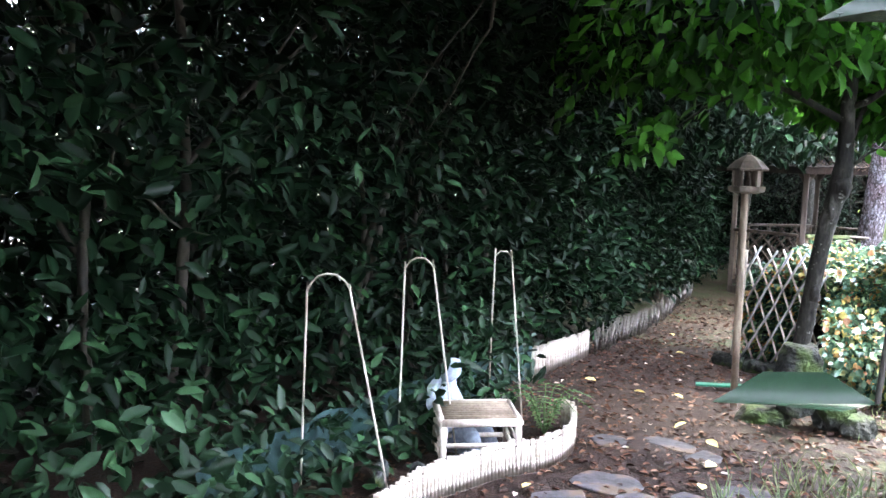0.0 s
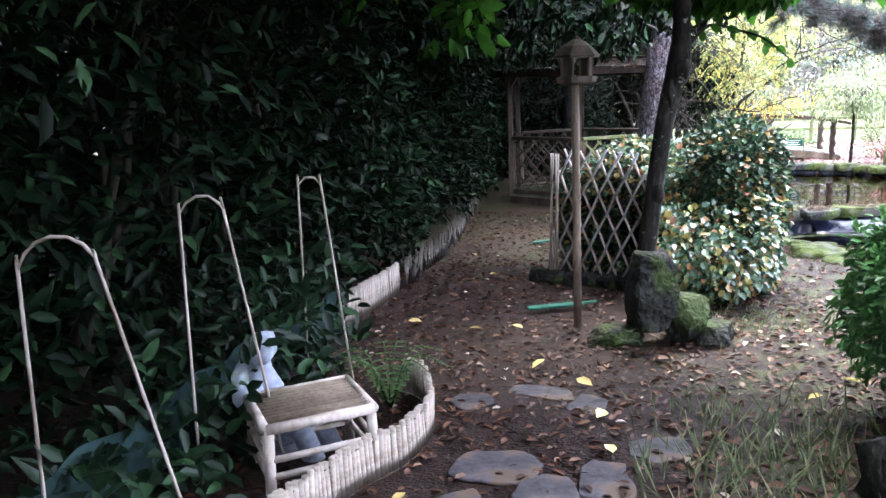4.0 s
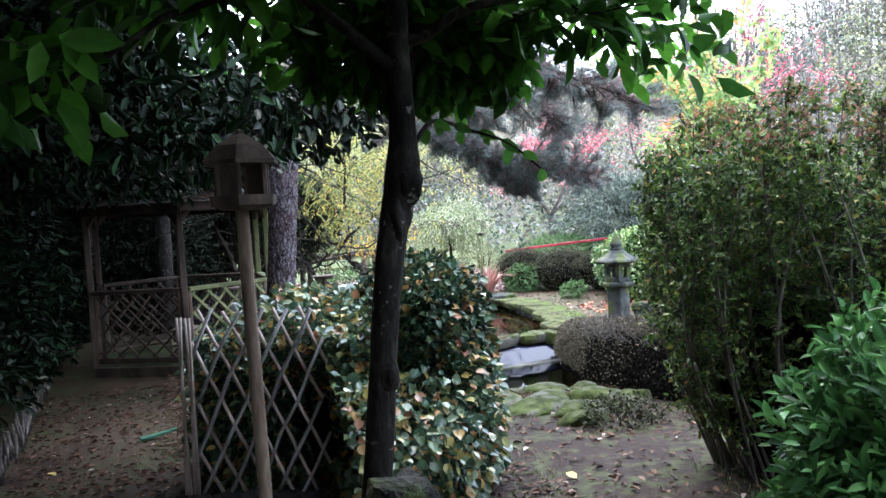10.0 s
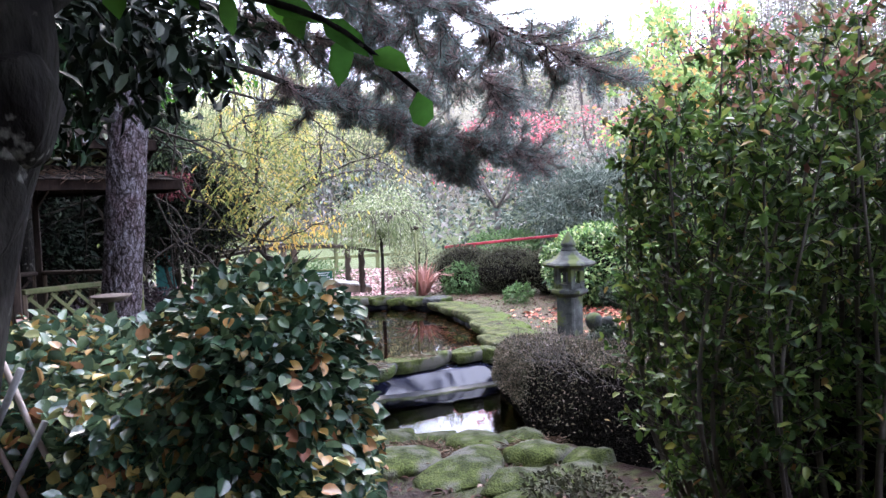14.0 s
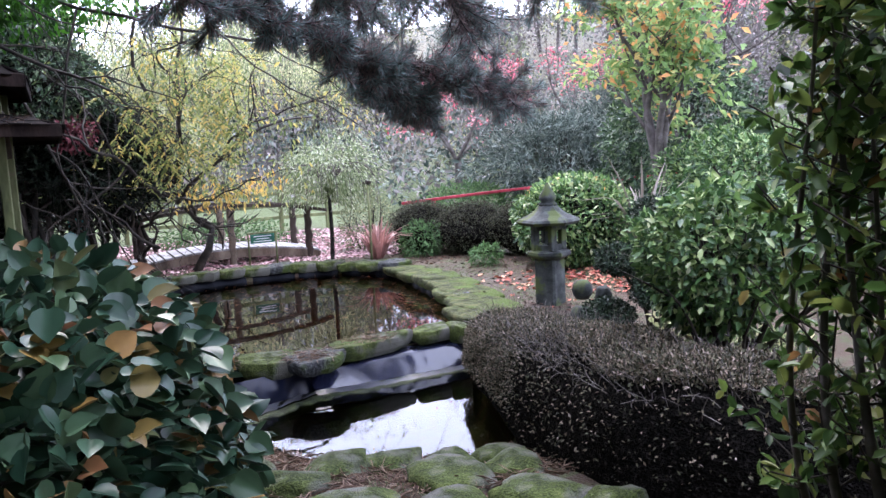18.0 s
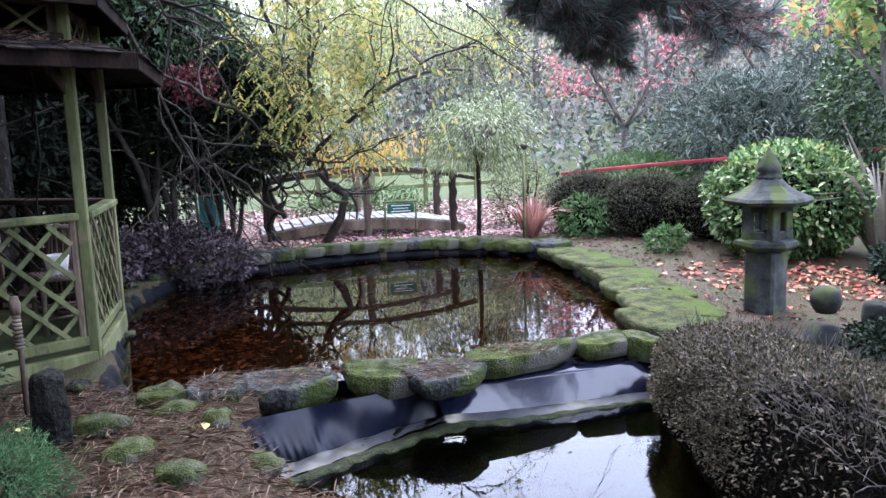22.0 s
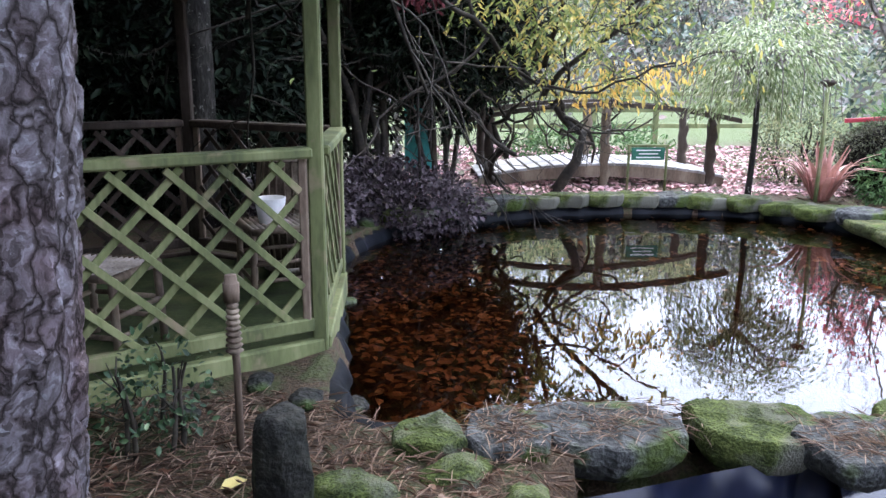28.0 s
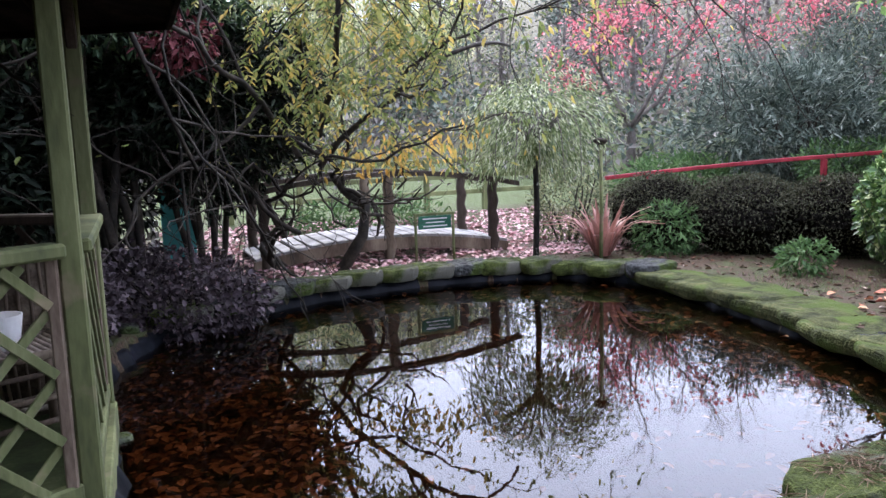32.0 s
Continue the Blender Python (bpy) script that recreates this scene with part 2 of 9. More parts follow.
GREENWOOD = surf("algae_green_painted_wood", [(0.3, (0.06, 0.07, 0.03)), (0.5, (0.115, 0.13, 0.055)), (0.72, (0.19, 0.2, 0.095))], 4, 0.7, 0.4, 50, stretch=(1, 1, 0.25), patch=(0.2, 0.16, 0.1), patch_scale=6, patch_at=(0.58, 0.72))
# Shade under and along the eaves is put into this near-black colour.
EAVE = surf("shaded_eave_timber", [(0.3, (0.006, 0.004, 0.004)), (0.5, (0.016, 0.011, 0.009)), (0.75, (0.045, 0.03, 0.025))], 5, 0.85, 0.5, 60, stretch=(1, 1, 0.3), spec=0.05)
BROWNWOOD = surf("old_brown_timber", [(0.3, (0.05, 0.035, 0.025)), (0.5, (0.13, 0.095, 0.07)), (0.75, (0.24, 0.19, 0.14))], 5, 0.75, 0.5, 60, stretch=(1, 1, 0.3))
# Dark timber, also the shaded copy of the pavilion's wood.
DARKWOOD = surf("dark_stained_and_shaded_timber", [(0.3, (0.02, 0.014, 0.01)), (0.5, (0.05, 0.036, 0.028)), (0.75, (0.1, 0.075, 0.06))], 5, 0.7, 0.5, 60, stretch=(1, 1, 0.3))
GREYWOOD = surf("silvered_deck_timber", [(0.3, (0.12, 0.115, 0.11)), (0.5, (0.22, 0.215, 0.21)), (0.75, (0.34, 0.335, 0.33))], 5, 0.7, 0.4, 60)
BAMBOO = surf("dry_bamboo", [(0.3, (0.19, 0.15, 0.12)), (0.5, (0.35, 0.29, 0.25)), (0.75, (0.53, 0.46, 0.41))], 9, 0.6, 0.3, 60, stretch=(1, 1, 0.3))
BIRDWOOD = surf("weathered_birdhouse_wood", [(0.3, (0.05, 0.038, 0.03)), (0.5, (0.11, 0.085, 0.07)), (0.75, (0.2, 0.16, 0.13))], 6, 0.8, 0.5, 60, stretch=(1, 1, 0.3))
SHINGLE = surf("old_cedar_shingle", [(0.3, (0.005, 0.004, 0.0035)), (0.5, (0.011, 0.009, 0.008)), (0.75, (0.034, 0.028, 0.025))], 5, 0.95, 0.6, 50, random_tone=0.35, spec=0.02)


def bark_material():
    """Pine bark: flaky grey plates, pinkish where they have shed, with near-black fissures between."""
    m, n, l = shader("pine_bark")
    tc = n.new("ShaderNodeTexCoord")
    wp = n.new("ShaderNodeTexNoise")
    wp.inputs["Scale"].default_value, wp.inputs["Detail"].default_value = 14, 5
    l.new(tc.outputs["Object"], wp.inputs["Vector"])
    ad = n.new("ShaderNodeVectorMath")
    ad.operation = "MULTIPLY_ADD"
    ad.inputs[1].default_value = (0.09, 0.09, 0.16)
    l.new(wp.outputs["Color"], ad.inputs[0])
    l.new(tc.outputs["Object"], ad.inputs[2])

    def mapped(scale):
        mp = n.new("ShaderNodeMapping")
        mp.inputs["Scale"].default_value = scale
        l.new(ad.outputs[0], mp.inputs["Vector"])
        return mp.outputs[0]
    fissure = n.new("ShaderNodeTexVoronoi")
    fissure.feature = "DISTANCE_TO_EDGE"
    fissure.inputs["Scale"].default_value, fissure.inputs["Randomness"].default_value = 25, 1.0
    l.new(mapped((1, 1, 0.28)), fissure.inputs["Vector"])
    crack = ramp(n, [(0.005, (0.3, 0.3, 0.3)), (0.04, (0.62, 0.62, 0.62)), (0.12, (0.92, 0.92, 0.92)), (0.3, (1, 1, 1))])
    l.new(fissure.outputs["Distance"], crack.inputs["Fac"])
    flake = n.new("ShaderNodeTexVoronoi")
    flake.inputs["Scale"].default_value = 62
    l.new(mapped((1, 1, 1.5)), flake.inputs["Vector"])
    fb = n.new("ShaderNodeRGBToBW")
    l.new(flake.outputs["Color"], fb.inputs[0])
    fine = n.new("ShaderNodeTexNoise")
    fine.inputs["Scale"].default_value, fine.inputs["Detail"].default_value, fine.inputs["Roughness"].default_value = 55, 9, 0.75
    l.new(mapped((1, 1, 0.8)), fine.inputs["Vector"])
    both = n.new("ShaderNodeMath")
    both.operation = "MULTIPLY_ADD"
    both.inputs[1].default_value = 0.42
    l.new(fb.outputs[0], both.inputs[0])
    l.new(fine.outputs["Fac"], both.inputs[2])
    mul = n.new("ShaderNodeMath")
    mul.operation = "MULTIPLY"
    l.new(crack.outputs["Color"], mul.inputs[0])
    l.new(both.outputs[0], mul.inputs[1])
    cr = ramp(n, [(0.1, (0.008, 0.006, 0.006)), (0.4, (0.034, 0.027, 0.027)), (0.62, (0.085, 0.073, 0.078)), (0.8, (0.15, 0.14, 0.155)), (0.95, (0.27, 0.27, 0.3))])
    l.new(mul.outputs[0], cr.inputs["Fac"])
    rose = n.new("ShaderNodeTexNoise")
    rose.inputs["Scale"].default_value, rose.inputs["Detail"].default_value = 7, 5
    l.new(tc.outputs["Object"], rose.inputs["Vector"])
    rf = ramp(n, [(0.45, (0, 0, 0)), (0.65, (0.6, 0.6, 0.6))])
    l.new(rose.outputs["Fac"], rf.inputs["Fac"])
    tint = n.new("ShaderNodeMix")
    tint.data_type, tint.blend_type = "RGBA", "MULTIPLY"
    tint.inputs["B"].default_value = (0.95, 0.66, 0.66, 1)
    l.new(rf.outputs["Color"], tint.inputs["Factor"])
    l.new(cr.outputs["Color"], tint.inputs["A"])
    b = n.new("ShaderNodeBsdfPrincipled")
    b.inputs["Roughness"].default_value = 0.85
    b.inputs["Specular IOR Level"].default_value = 0.12
    l.new(tint.outputs["Result"], b.inputs["Base Color"])
    bp = n.new("ShaderNodeBump")
    bp.inputs["Strength"].default_value, bp.inputs["Distance"].default_value = 0.8, 0.012
    l.new(mul.outputs[0], bp.inputs["Height"])
    l.new(bp.outputs[0], b.inputs["Normal"])
    o = n.new("ShaderNodeOutputMaterial")
    l.new(b.outputs[0], o.inputs["Surface"])
    return m


BARK = bark_material()
TRUNK = surf("smooth_dark_bark", [(0.3, (0.007, 0.006, 0.006)), (0.55, (0.022, 0.02, 0.017)), (0.75, (0.06, 0.055, 0.048))], 8, 0.85, 1.0, 45, stretch=(1, 1, 0.4), depth=0.02, spread=0.6, patch=(0.17, 0.17, 0.15), patch_scale=22, patch_at=(0.64, 0.7), spec=0.1)
TWIG = surf("grey_brown_twig", [(0.3, (0.05, 0.042, 0.036)), (0.55, (0.11, 0.095, 0.085)), (0.75, (0.2, 0.18, 0.165))], 8, 0.85, 0.4, 45)
DARKTWIG = surf("dark_wet_twig", [(0.3, (0.012, 0.01, 0.009)), (0.55, (0.032, 0.026, 0.02)), (0.75, (0.07, 0.06, 0.045))], 8, 0.8, 0.4, 45)
# Near-black colour: the shade between inner twigs is painted in.
TWIG_SHADE = surf("shaded_dense_twigs", [(0.3, (0.003, 0.003, 0.0025)), (0.55, (0.009, 0.008, 0.007)), (0.75, (0.025, 0.022, 0.019))], 30, 0.95, 1.0, 90, depth=0.03, spread=0.9, spec=0.0)
LINER = surf("black_pond_liner", [(0.3, (0.003, 0.004, 0.005)), (0.7, (0.009, 0.01, 0.014))], 3, 0.5, 0.4, 14, depth=0.02, random_tone=0, spec=0.06)
WET_LINER = surf("wet_black_liner", [(0.3, (0.002, 0.003, 0.007)), (0.7, (0.006, 0.008, 0.02))], 6, 0.28, 0.35, 16, depth=0.006, random_tone=0, spec=0.22, stretch=(1, 1, 0.2))
WET_SHEET = surf("wet_sheet_liner", [(0.3, (0.004, 0.005, 0.012)), (0.7, (0.012, 0.014, 0.032))], 9, 0.1, 0.35, 26, depth=0.004, random_tone=0, spec=0.7, stretch=(1, 1, 0.12))
DRY_LINER = surf("dull_grey_liner", [(0.3, (0.03, 0.032, 0.036)), (0.7, (0.075, 0.075, 0.082))], 7, 0.4, 0.4, 40, depth=0.006, random_tone=0, spec=0.35, patch=(0.025, 0.03, 0.014), patch_scale=9, patch_at=(0.55, 0.65))
# Dark moss colour that also stands for the stones' reflection.
MOSS_REFLECTION = surf("moss_with_stone_reflection", [(0.3, (0.006, 0.009, 0.003)), (0.55, (0.018, 0.025, 0.007)), (0.75, (0.05, 0.06, 0.018))], 14, 0.7, 1.0, 90, depth=0.02, spread=0.8, random_tone=0)
REDPAINT = surf("red_painted_rail", [(0.3, (0.17, 0.012, 0.02)), (0.6, (0.27, 0.03, 0.042))], 6, 0.5, 0.2, 40)
GREENPAINT = surf("dark_green_paint", [(0.3, (0.01, 0.07, 0.045)), (0.7, (0.03, 0.14, 0.09))], 6, 0.5, 0.2, 40)
TEAL = surf("teal_painted_door", [(0.3, (0.03, 0.22, 0.22)), (0.7, (0.06, 0.34, 0.33))], 6, 0.5, 0.2, 40)
WHITE = surf("white_painted_wood", [(0.3, (0.6, 0.6, 0.6)), (0.7, (0.8, 0.8, 0.8))], 6, 0.6, 0.2, 40)
STATUE = surf("pale_weathered_plaster", [(0.3, (0.16, 0.18, 0.23)), (0.5, (0.29, 0.32, 0.39)), (0.72, (0.45, 0.48, 0.55))], 8, 0.8, 0.5, 60, patch=(0.2, 0.27, 0.18), patch_scale=7, patch_at=(0.58, 0.7))
WICKER = surf("brown_wicker", [(0.3, (0.05, 0.035, 0.025)), (0.5, (0.13, 0.1, 0.075)), (0.75, (0.25, 0.2, 0.15))], 12, 0.75, 0.6, 80)
NETTING = surf("dark_green_garden_mesh", [(0.3, (0.006, 0.018, 0.017)), (0.7, (0.018, 0.04, 0.04))], 20, 0.7, 0.5, 140)
UPPER_WATER = water("pond_water", (0.44, 0.29, 0.21), 0.025)
LOWER_WATER = water("lower_pond_water", (0.45, 0.45, 0.3), 0.04)
ROOF_PALE = surf("pale_grey_felt_roof", [(0.3, (0.3, 0.36, 0.34)), (0.7, (0.45, 0.5, 0.47))], 4, 0.8, 0.3, 40)
PLASTER = surf("grey_shed_wall", [(0.3, (0.12, 0.125, 0.13)), (0.7, (0.24, 0.25, 0.26))], 4, 0.85, 0.3, 40)

# Near-black base: shade under the boughs is put into the leaf colour.
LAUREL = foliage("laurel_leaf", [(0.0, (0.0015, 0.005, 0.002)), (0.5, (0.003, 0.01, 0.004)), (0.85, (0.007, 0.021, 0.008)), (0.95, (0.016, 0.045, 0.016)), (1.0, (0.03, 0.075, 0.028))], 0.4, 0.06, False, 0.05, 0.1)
# Brighter laurel copy for the low leaves that catch the light.
BRIGHT_LAUREL = foliage("lit_laurel_leaf", [(0.0, (0.004, 0.012, 0.005)), (0.7, (0.009, 0.026, 0.011)), (1.0, (0.028, 0.075, 0.028))], 0.38, 0.12, False, 0.14, 0.1)
CANOPY = foliage("broad_canopy_leaf", [(0.0, (0.012, 0.04, 0.008)), (0.5, (0.03, 0.1, 0.015)), (1.0, (0.07, 0.22, 0.025))], 0.38, 0.5, False, 0.12, 0.0)
SINGLE_LEAF = foliage("broad_single_leaf", [(0.0, (0.035, 0.11, 0.02)), (1.0, (0.08, 0.22, 0.035))], 0.38, 0.5, True, 0.12, 0.0)
DARK_LEAF = foliage("dark_laurel_single_leaf", [(0.0, (0.003, 0.011, 0.005)), (1.0, (0.008, 0.024, 0.011))], 0.25, 0.04, True, 0.1, 0.05)
IVY_STOPS = [(0.0, (0.03, 0.075, 0.045)), (0.4, (0.085, 0.16, 0.09)), (0.74, (0.19, 0.27, 0.13)), (0.85, (0.42, 0.38, 0.11)), (0.92, (0.45, 0.27, 0.07)), (0.98, (0.44, 0.2, 0.1)), (1.0, (0.1, 0.05, 0.025))]
# Darker ivy copies: shade on the path side is put into the leaf colour.
IVY_SHADE_STOPS = [(0.0, (0.01, 0.03, 0.017)), (0.5, (0.028, 0.066, 0.035)), (0.84, (0.06, 0.1, 0.042)), (0.91, (0.22, 0.14, 0.035)), (0.96, (0.28, 0.14, 0.045)), (1.0, (0.24, 0.09, 0.055))]
IVY_SHADE = foliage("shaded_ivy_leaf", IVY_SHADE_STOPS, 0.3, 0.1, False, 0.16, 0.05)
IVY_SHADE_SINGLE = foliage("shaded_ivy_single_leaf", IVY_SHADE_STOPS, 0.3, 0.1, True, 0.16, 0.05)
# Another dark ivy copy, painted for leaves seen against the light.
IVY_BACKLIT = foliage("backlit_ivy_leaf", [(0.0, (0.009, 0.026, 0.015)), (0.5, (0.022, 0.055, 0.03)), (0.84, (0.05, 0.09, 0.04)), (0.93, (0.16, 0.1, 0.03)), (1.0, (0.2, 0.09, 0.045))], 0.3, 0.1, False, 0.16, 0.05)
IVY = foliage("ivy_leaf", IVY_STOPS, 0.24, 0.25, False, 0.95, 0.08)
IVY_SINGLE = foliage("ivy_single_leaf", IVY_STOPS, 0.24, 0.25, True, 0.95, 0.08)
PRIVET = foliage("privet_leaf", [(0.0, (0.014, 0.034, 0.009)), (0.45, (0.045, 0.095, 0.02)), (0.85, (0.11, 0.18, 0.035)), (0.97, (0.2, 0.22, 0.05)), (1.0, (0.3, 0.14, 0.05))], 0.38, 0.4, False, 0.25, 0.05)
REDTIP = foliage("red_tipped_leaf", [(0.0, (0.12, 0.12, 0.03)), (0.5, (0.25, 0.12, 0.05)), (1.0, (0.3, 0.08, 0.07))], 0.45, 0.3)
BRIGHT = foliage("fresh_green_leaf", [(0.0, (0.02, 0.07, 0.02)), (0.5, (0.06, 0.18, 0.05)), (1.0, (0.13, 0.32, 0.08))], 0.35, 0.25, False, 0.2, 0.05)
CAMELLIA = foliage("camellia_leaf", [(0.0, (0.012, 0.03, 0.014)), (0.55, (0.035, 0.075, 0.032)), (0.9, (0.09, 0.15, 0.06)), (1.0, (0.2, 0.26, 0.13))], 0.35, 0.2, False, 0.2, 0.1)
HEATH = foliage("grey_heath_leaf", [(0.0, (0.014, 0.014, 0.009)), (0.35, (0.055, 0.056, 0.03)), (0.7, (0.13, 0.11, 0.07)), (0.93, (0.2, 0.15, 0.11)), (1.0, (0.3, 0.24, 0.2))], 0.6, 0.12, False, 0.1, 0.05)
BOXHEDGE = foliage("dark_clipped_leaf", [(0.0, (0.022, 0.026, 0.013)), (0.6, (0.05, 0.052, 0.028)), (1.0, (0.085, 0.08, 0.048))], 0.55, 0.1, False, 0.06, 0.1)
BOXGREEN = foliage("dark_box_leaf", [(0.0, (0.006, 0.016, 0.007)), (0.6, (0.017, 0.038, 0.016)), (1.0, (0.045, 0.085, 0.034))], 0.45, 0.1, False, 0.12)
VARIEG = foliage("variegated_leaf", [(0.0, (0.02, 0.055, 0.018)), (0.45, (0.06, 0.13, 0.035)), (0.78, (0.15, 0.25, 0.07)), (0.93, (0.32, 0.4, 0.15)), (1.0, (0.5, 0.53, 0.3))], 0.3, 0.3, False, 0.3, 0.05)
CREAM = foliage("cream_willow_leaf", [(0.0, (0.05, 0.08, 0.025)), (0.5, (0.18, 0.24, 0.09)), (0.85, (0.42, 0.47, 0.26)), (1.0, (0.62, 0.64, 0.46))], 0.5, 0.35, False, 0.15, 0.1)
YELLOW = foliage("yellowing_leaf", [(0.0, (0.08, 0.12, 0.035)), (0.45, (0.22, 0.27, 0.08)), (0.8, (0.44, 0.4, 0.11)), (1.0, (0.62, 0.42, 0.1))], 0.5, 0.5, False, 0.1, 0.05)
GOLD = foliage("golden_leaf", [(0.0, (0.45, 0.36, 0.1)), (0.6, (0.68, 0.45, 0.1)), (1.0, (0.75, 0.4, 0.08))], 0.5, 0.45, False, 0.1, 0.05)
LIME = foliage("lime_willow_leaf", [(0.0, (0.06, 0.1, 0.035)), (0.35, (0.2, 0.26, 0.09)), (0.7, (0.42, 0.45, 0.15)), (0.9, (0.62, 0.58, 0.22)), (1.0, (0.5, 0.34, 0.14))], 0.55, 0.45, False, 0.1)
# Near-black base: shade behind the pavilion is put into this leaf colour.
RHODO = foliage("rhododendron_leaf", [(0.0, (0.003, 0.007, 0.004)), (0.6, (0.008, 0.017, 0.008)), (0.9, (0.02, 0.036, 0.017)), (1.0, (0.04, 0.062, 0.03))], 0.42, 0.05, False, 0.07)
PURPLE = foliage("purple_heuchera_leaf", [(0.0, (0.025, 0.016, 0.02)), (0.5, (0.06, 0.04, 0.05)), (1.0, (0.12, 0.085, 0.095))], 0.45, 0.15)
PINELEAF = foliage("pine_needle", [(0.0, (0.045, 0.036, 0.034)), (0.35, (0.11, 0.085, 0.08)), (0.6, (0.17, 0.115, 0.11)), (1.0, (0.3, 0.22, 0.2))], 0.5, 0.3, False, 0.2, 0.0)
PINEGREEN = foliage("blue_green_needle", [(0.0, (0.06, 0.09, 0.08)), (0.6, (0.13, 0.18, 0.165)), (1.0, (0.25, 0.31, 0.29))], 0.5, 0.3, False, 0.2, 0.0)
CRIMSON = foliage("crimson_maple_leaf", [(0.0, (0.36, 0.05, 0.08)), (0.6, (0.55, 0.15, 0.18)), (1.0, (0.66, 0.35, 0.33))], 0.5, 0.5, False, 0.1, 0.0)
ORANGE = foliage("orange_green_leaf", [(0.0, (0.1, 0.2, 0.06)), (0.6, (0.26, 0.4, 0.13)), (0.82, (0.4, 0.46, 0.16)), (0.9, (0.62, 0.36, 0.12)), (1.0, (0.66, 0.26, 0.1))], 0.45, 0.5, False, 0.15, 0.05)
FARGREEN = foliage("hillside_green", [(0.0, (0.04, 0.062, 0.024)), (0.5, (0.12, 0.15, 0.055)), (0.9, (0.27, 0.29, 0.1)), (1.0, (0.42, 0.36, 0.12))], 0.6, 0.3)
FARGREY = foliage("hillside_grey", [(0.0, (0.07, 0.064, 0.056)), (0.5, (0.16, 0.145, 0.125)), (0.9, (0.27, 0.245, 0.215)), (1.0, (0.36, 0.25, 0.22))], 0.7, 0.3)
FARBLUE = foliage("hillside_blue_green", [(0.0, (0.018, 0.036, 0.026)), (0.5, (0.06, 0.095, 0.07)), (0.85, (0.15, 0.2, 0.15)), (1.0, (0.26, 0.3, 0.23))], 0.6, 0.25)
STRAP = foliage("strap_leaf", [(0.0, (0.16, 0.05, 0.05)), (0.5, (0.3, 0.12, 0.1)), (1.0, (0.42, 0.26, 0.2))], 0.4, 0.25, False, 0.3, 0.1)
STRAP_PALE = foliage("striped_strap_leaf", [(0.0, (0.1, 0.1, 0.055)), (0.5, (0.2, 0.165, 0.12)), (1.0, (0.36, 0.31, 0.24))], 0.45, 0.25)
FERN = foliage("fern_frond", [(0.0, (0.03, 0.08, 0.024)), (1.0, (0.11, 0.2, 0.065))], 0.5, 0.3, False, 0.15, 0.1)
LITTER = foliage("fallen_leaf", [(0.0, (0.02, 0.009, 0.006)), (0.5, (0.055, 0.023, 0.013)), (0.88, (0.12, 0.052, 0.028)), (0.975, (0.22, 0.13, 0.085)), (1.0, (0.5, 0.42, 0.36))], 0.5, 0.08, False, 0.12, 0.1)
PINKLITTER = foliage("fallen_pink_leaf", [(0.0, (0.35, 0.12, 0.13)), (0.5, (0.55, 0.27, 0.28)), (1.0, (0.7, 0.45, 0.42))], 0.6, 0.1)
REDLITTER = foliage("fallen_red_leaf", [(0.0, (0.3, 0.04, 0.02)), (0.6, (0.5, 0.12, 0.04)), (1.0, (0.6, 0.3, 0.12))], 0.6, 0.1)
REDLITTER_DARK = foliage("dark_red_leaf", [(0.0, (0.06, 0.008, 0.012)), (0.7, (0.16, 0.02, 0.03)), (1.0, (0.3, 0.06, 0.07))], 0.5, 0.25)
NEEDLES = foliage("fallen_pine_needle", [(0.0, (0.09, 0.048, 0.026)), (0.6, (0.21, 0.115, 0.06)), (1.0, (0.38, 0.24, 0.14))], 0.6, 0.05)
YELLOW_FALLEN = foliage("fallen_yellow_leaf", [(0.0, (0.6, 0.42, 0.04)), (1.0, (0.75, 0.62, 0.08))], 0.5, 0.15, True)
GRASS = foliage("grass_blade", [(0.0, (0.07, 0.11, 0.035)), (0.6, (0.14, 0.2, 0.06)), (1.0, (0.25, 0.26, 0.1))], 0.5, 0.3)
SPRUCE = foliage("dwarf_conifer", [(0.0, (0.03, 0.09, 0.035)), (1.0, (0.11, 0.24, 0.09))], 0.5, 0.2, False, 0.15, 0.1)


# ---- geometry ----
def rng_of(seed):
    return np.random.default_rng(seed)


def unit(v):
    return v / np.maximum(np.linalg.norm(v, axis=-1, keepdims=True), 1e-9)


def wob(p, f, seed=0):
    """Smooth waves in -1..1 over the points p."""
    r = rng_of(seed + 991)
    p = np.asarray(p, float)
    out = np.zeros(p.shape[:-1])
    for _ in range(5):
        out += np.sin(p @ (r.normal(size=p.shape[-1]) * f) + r.uniform(0, 6.28))
    return out / 3.2


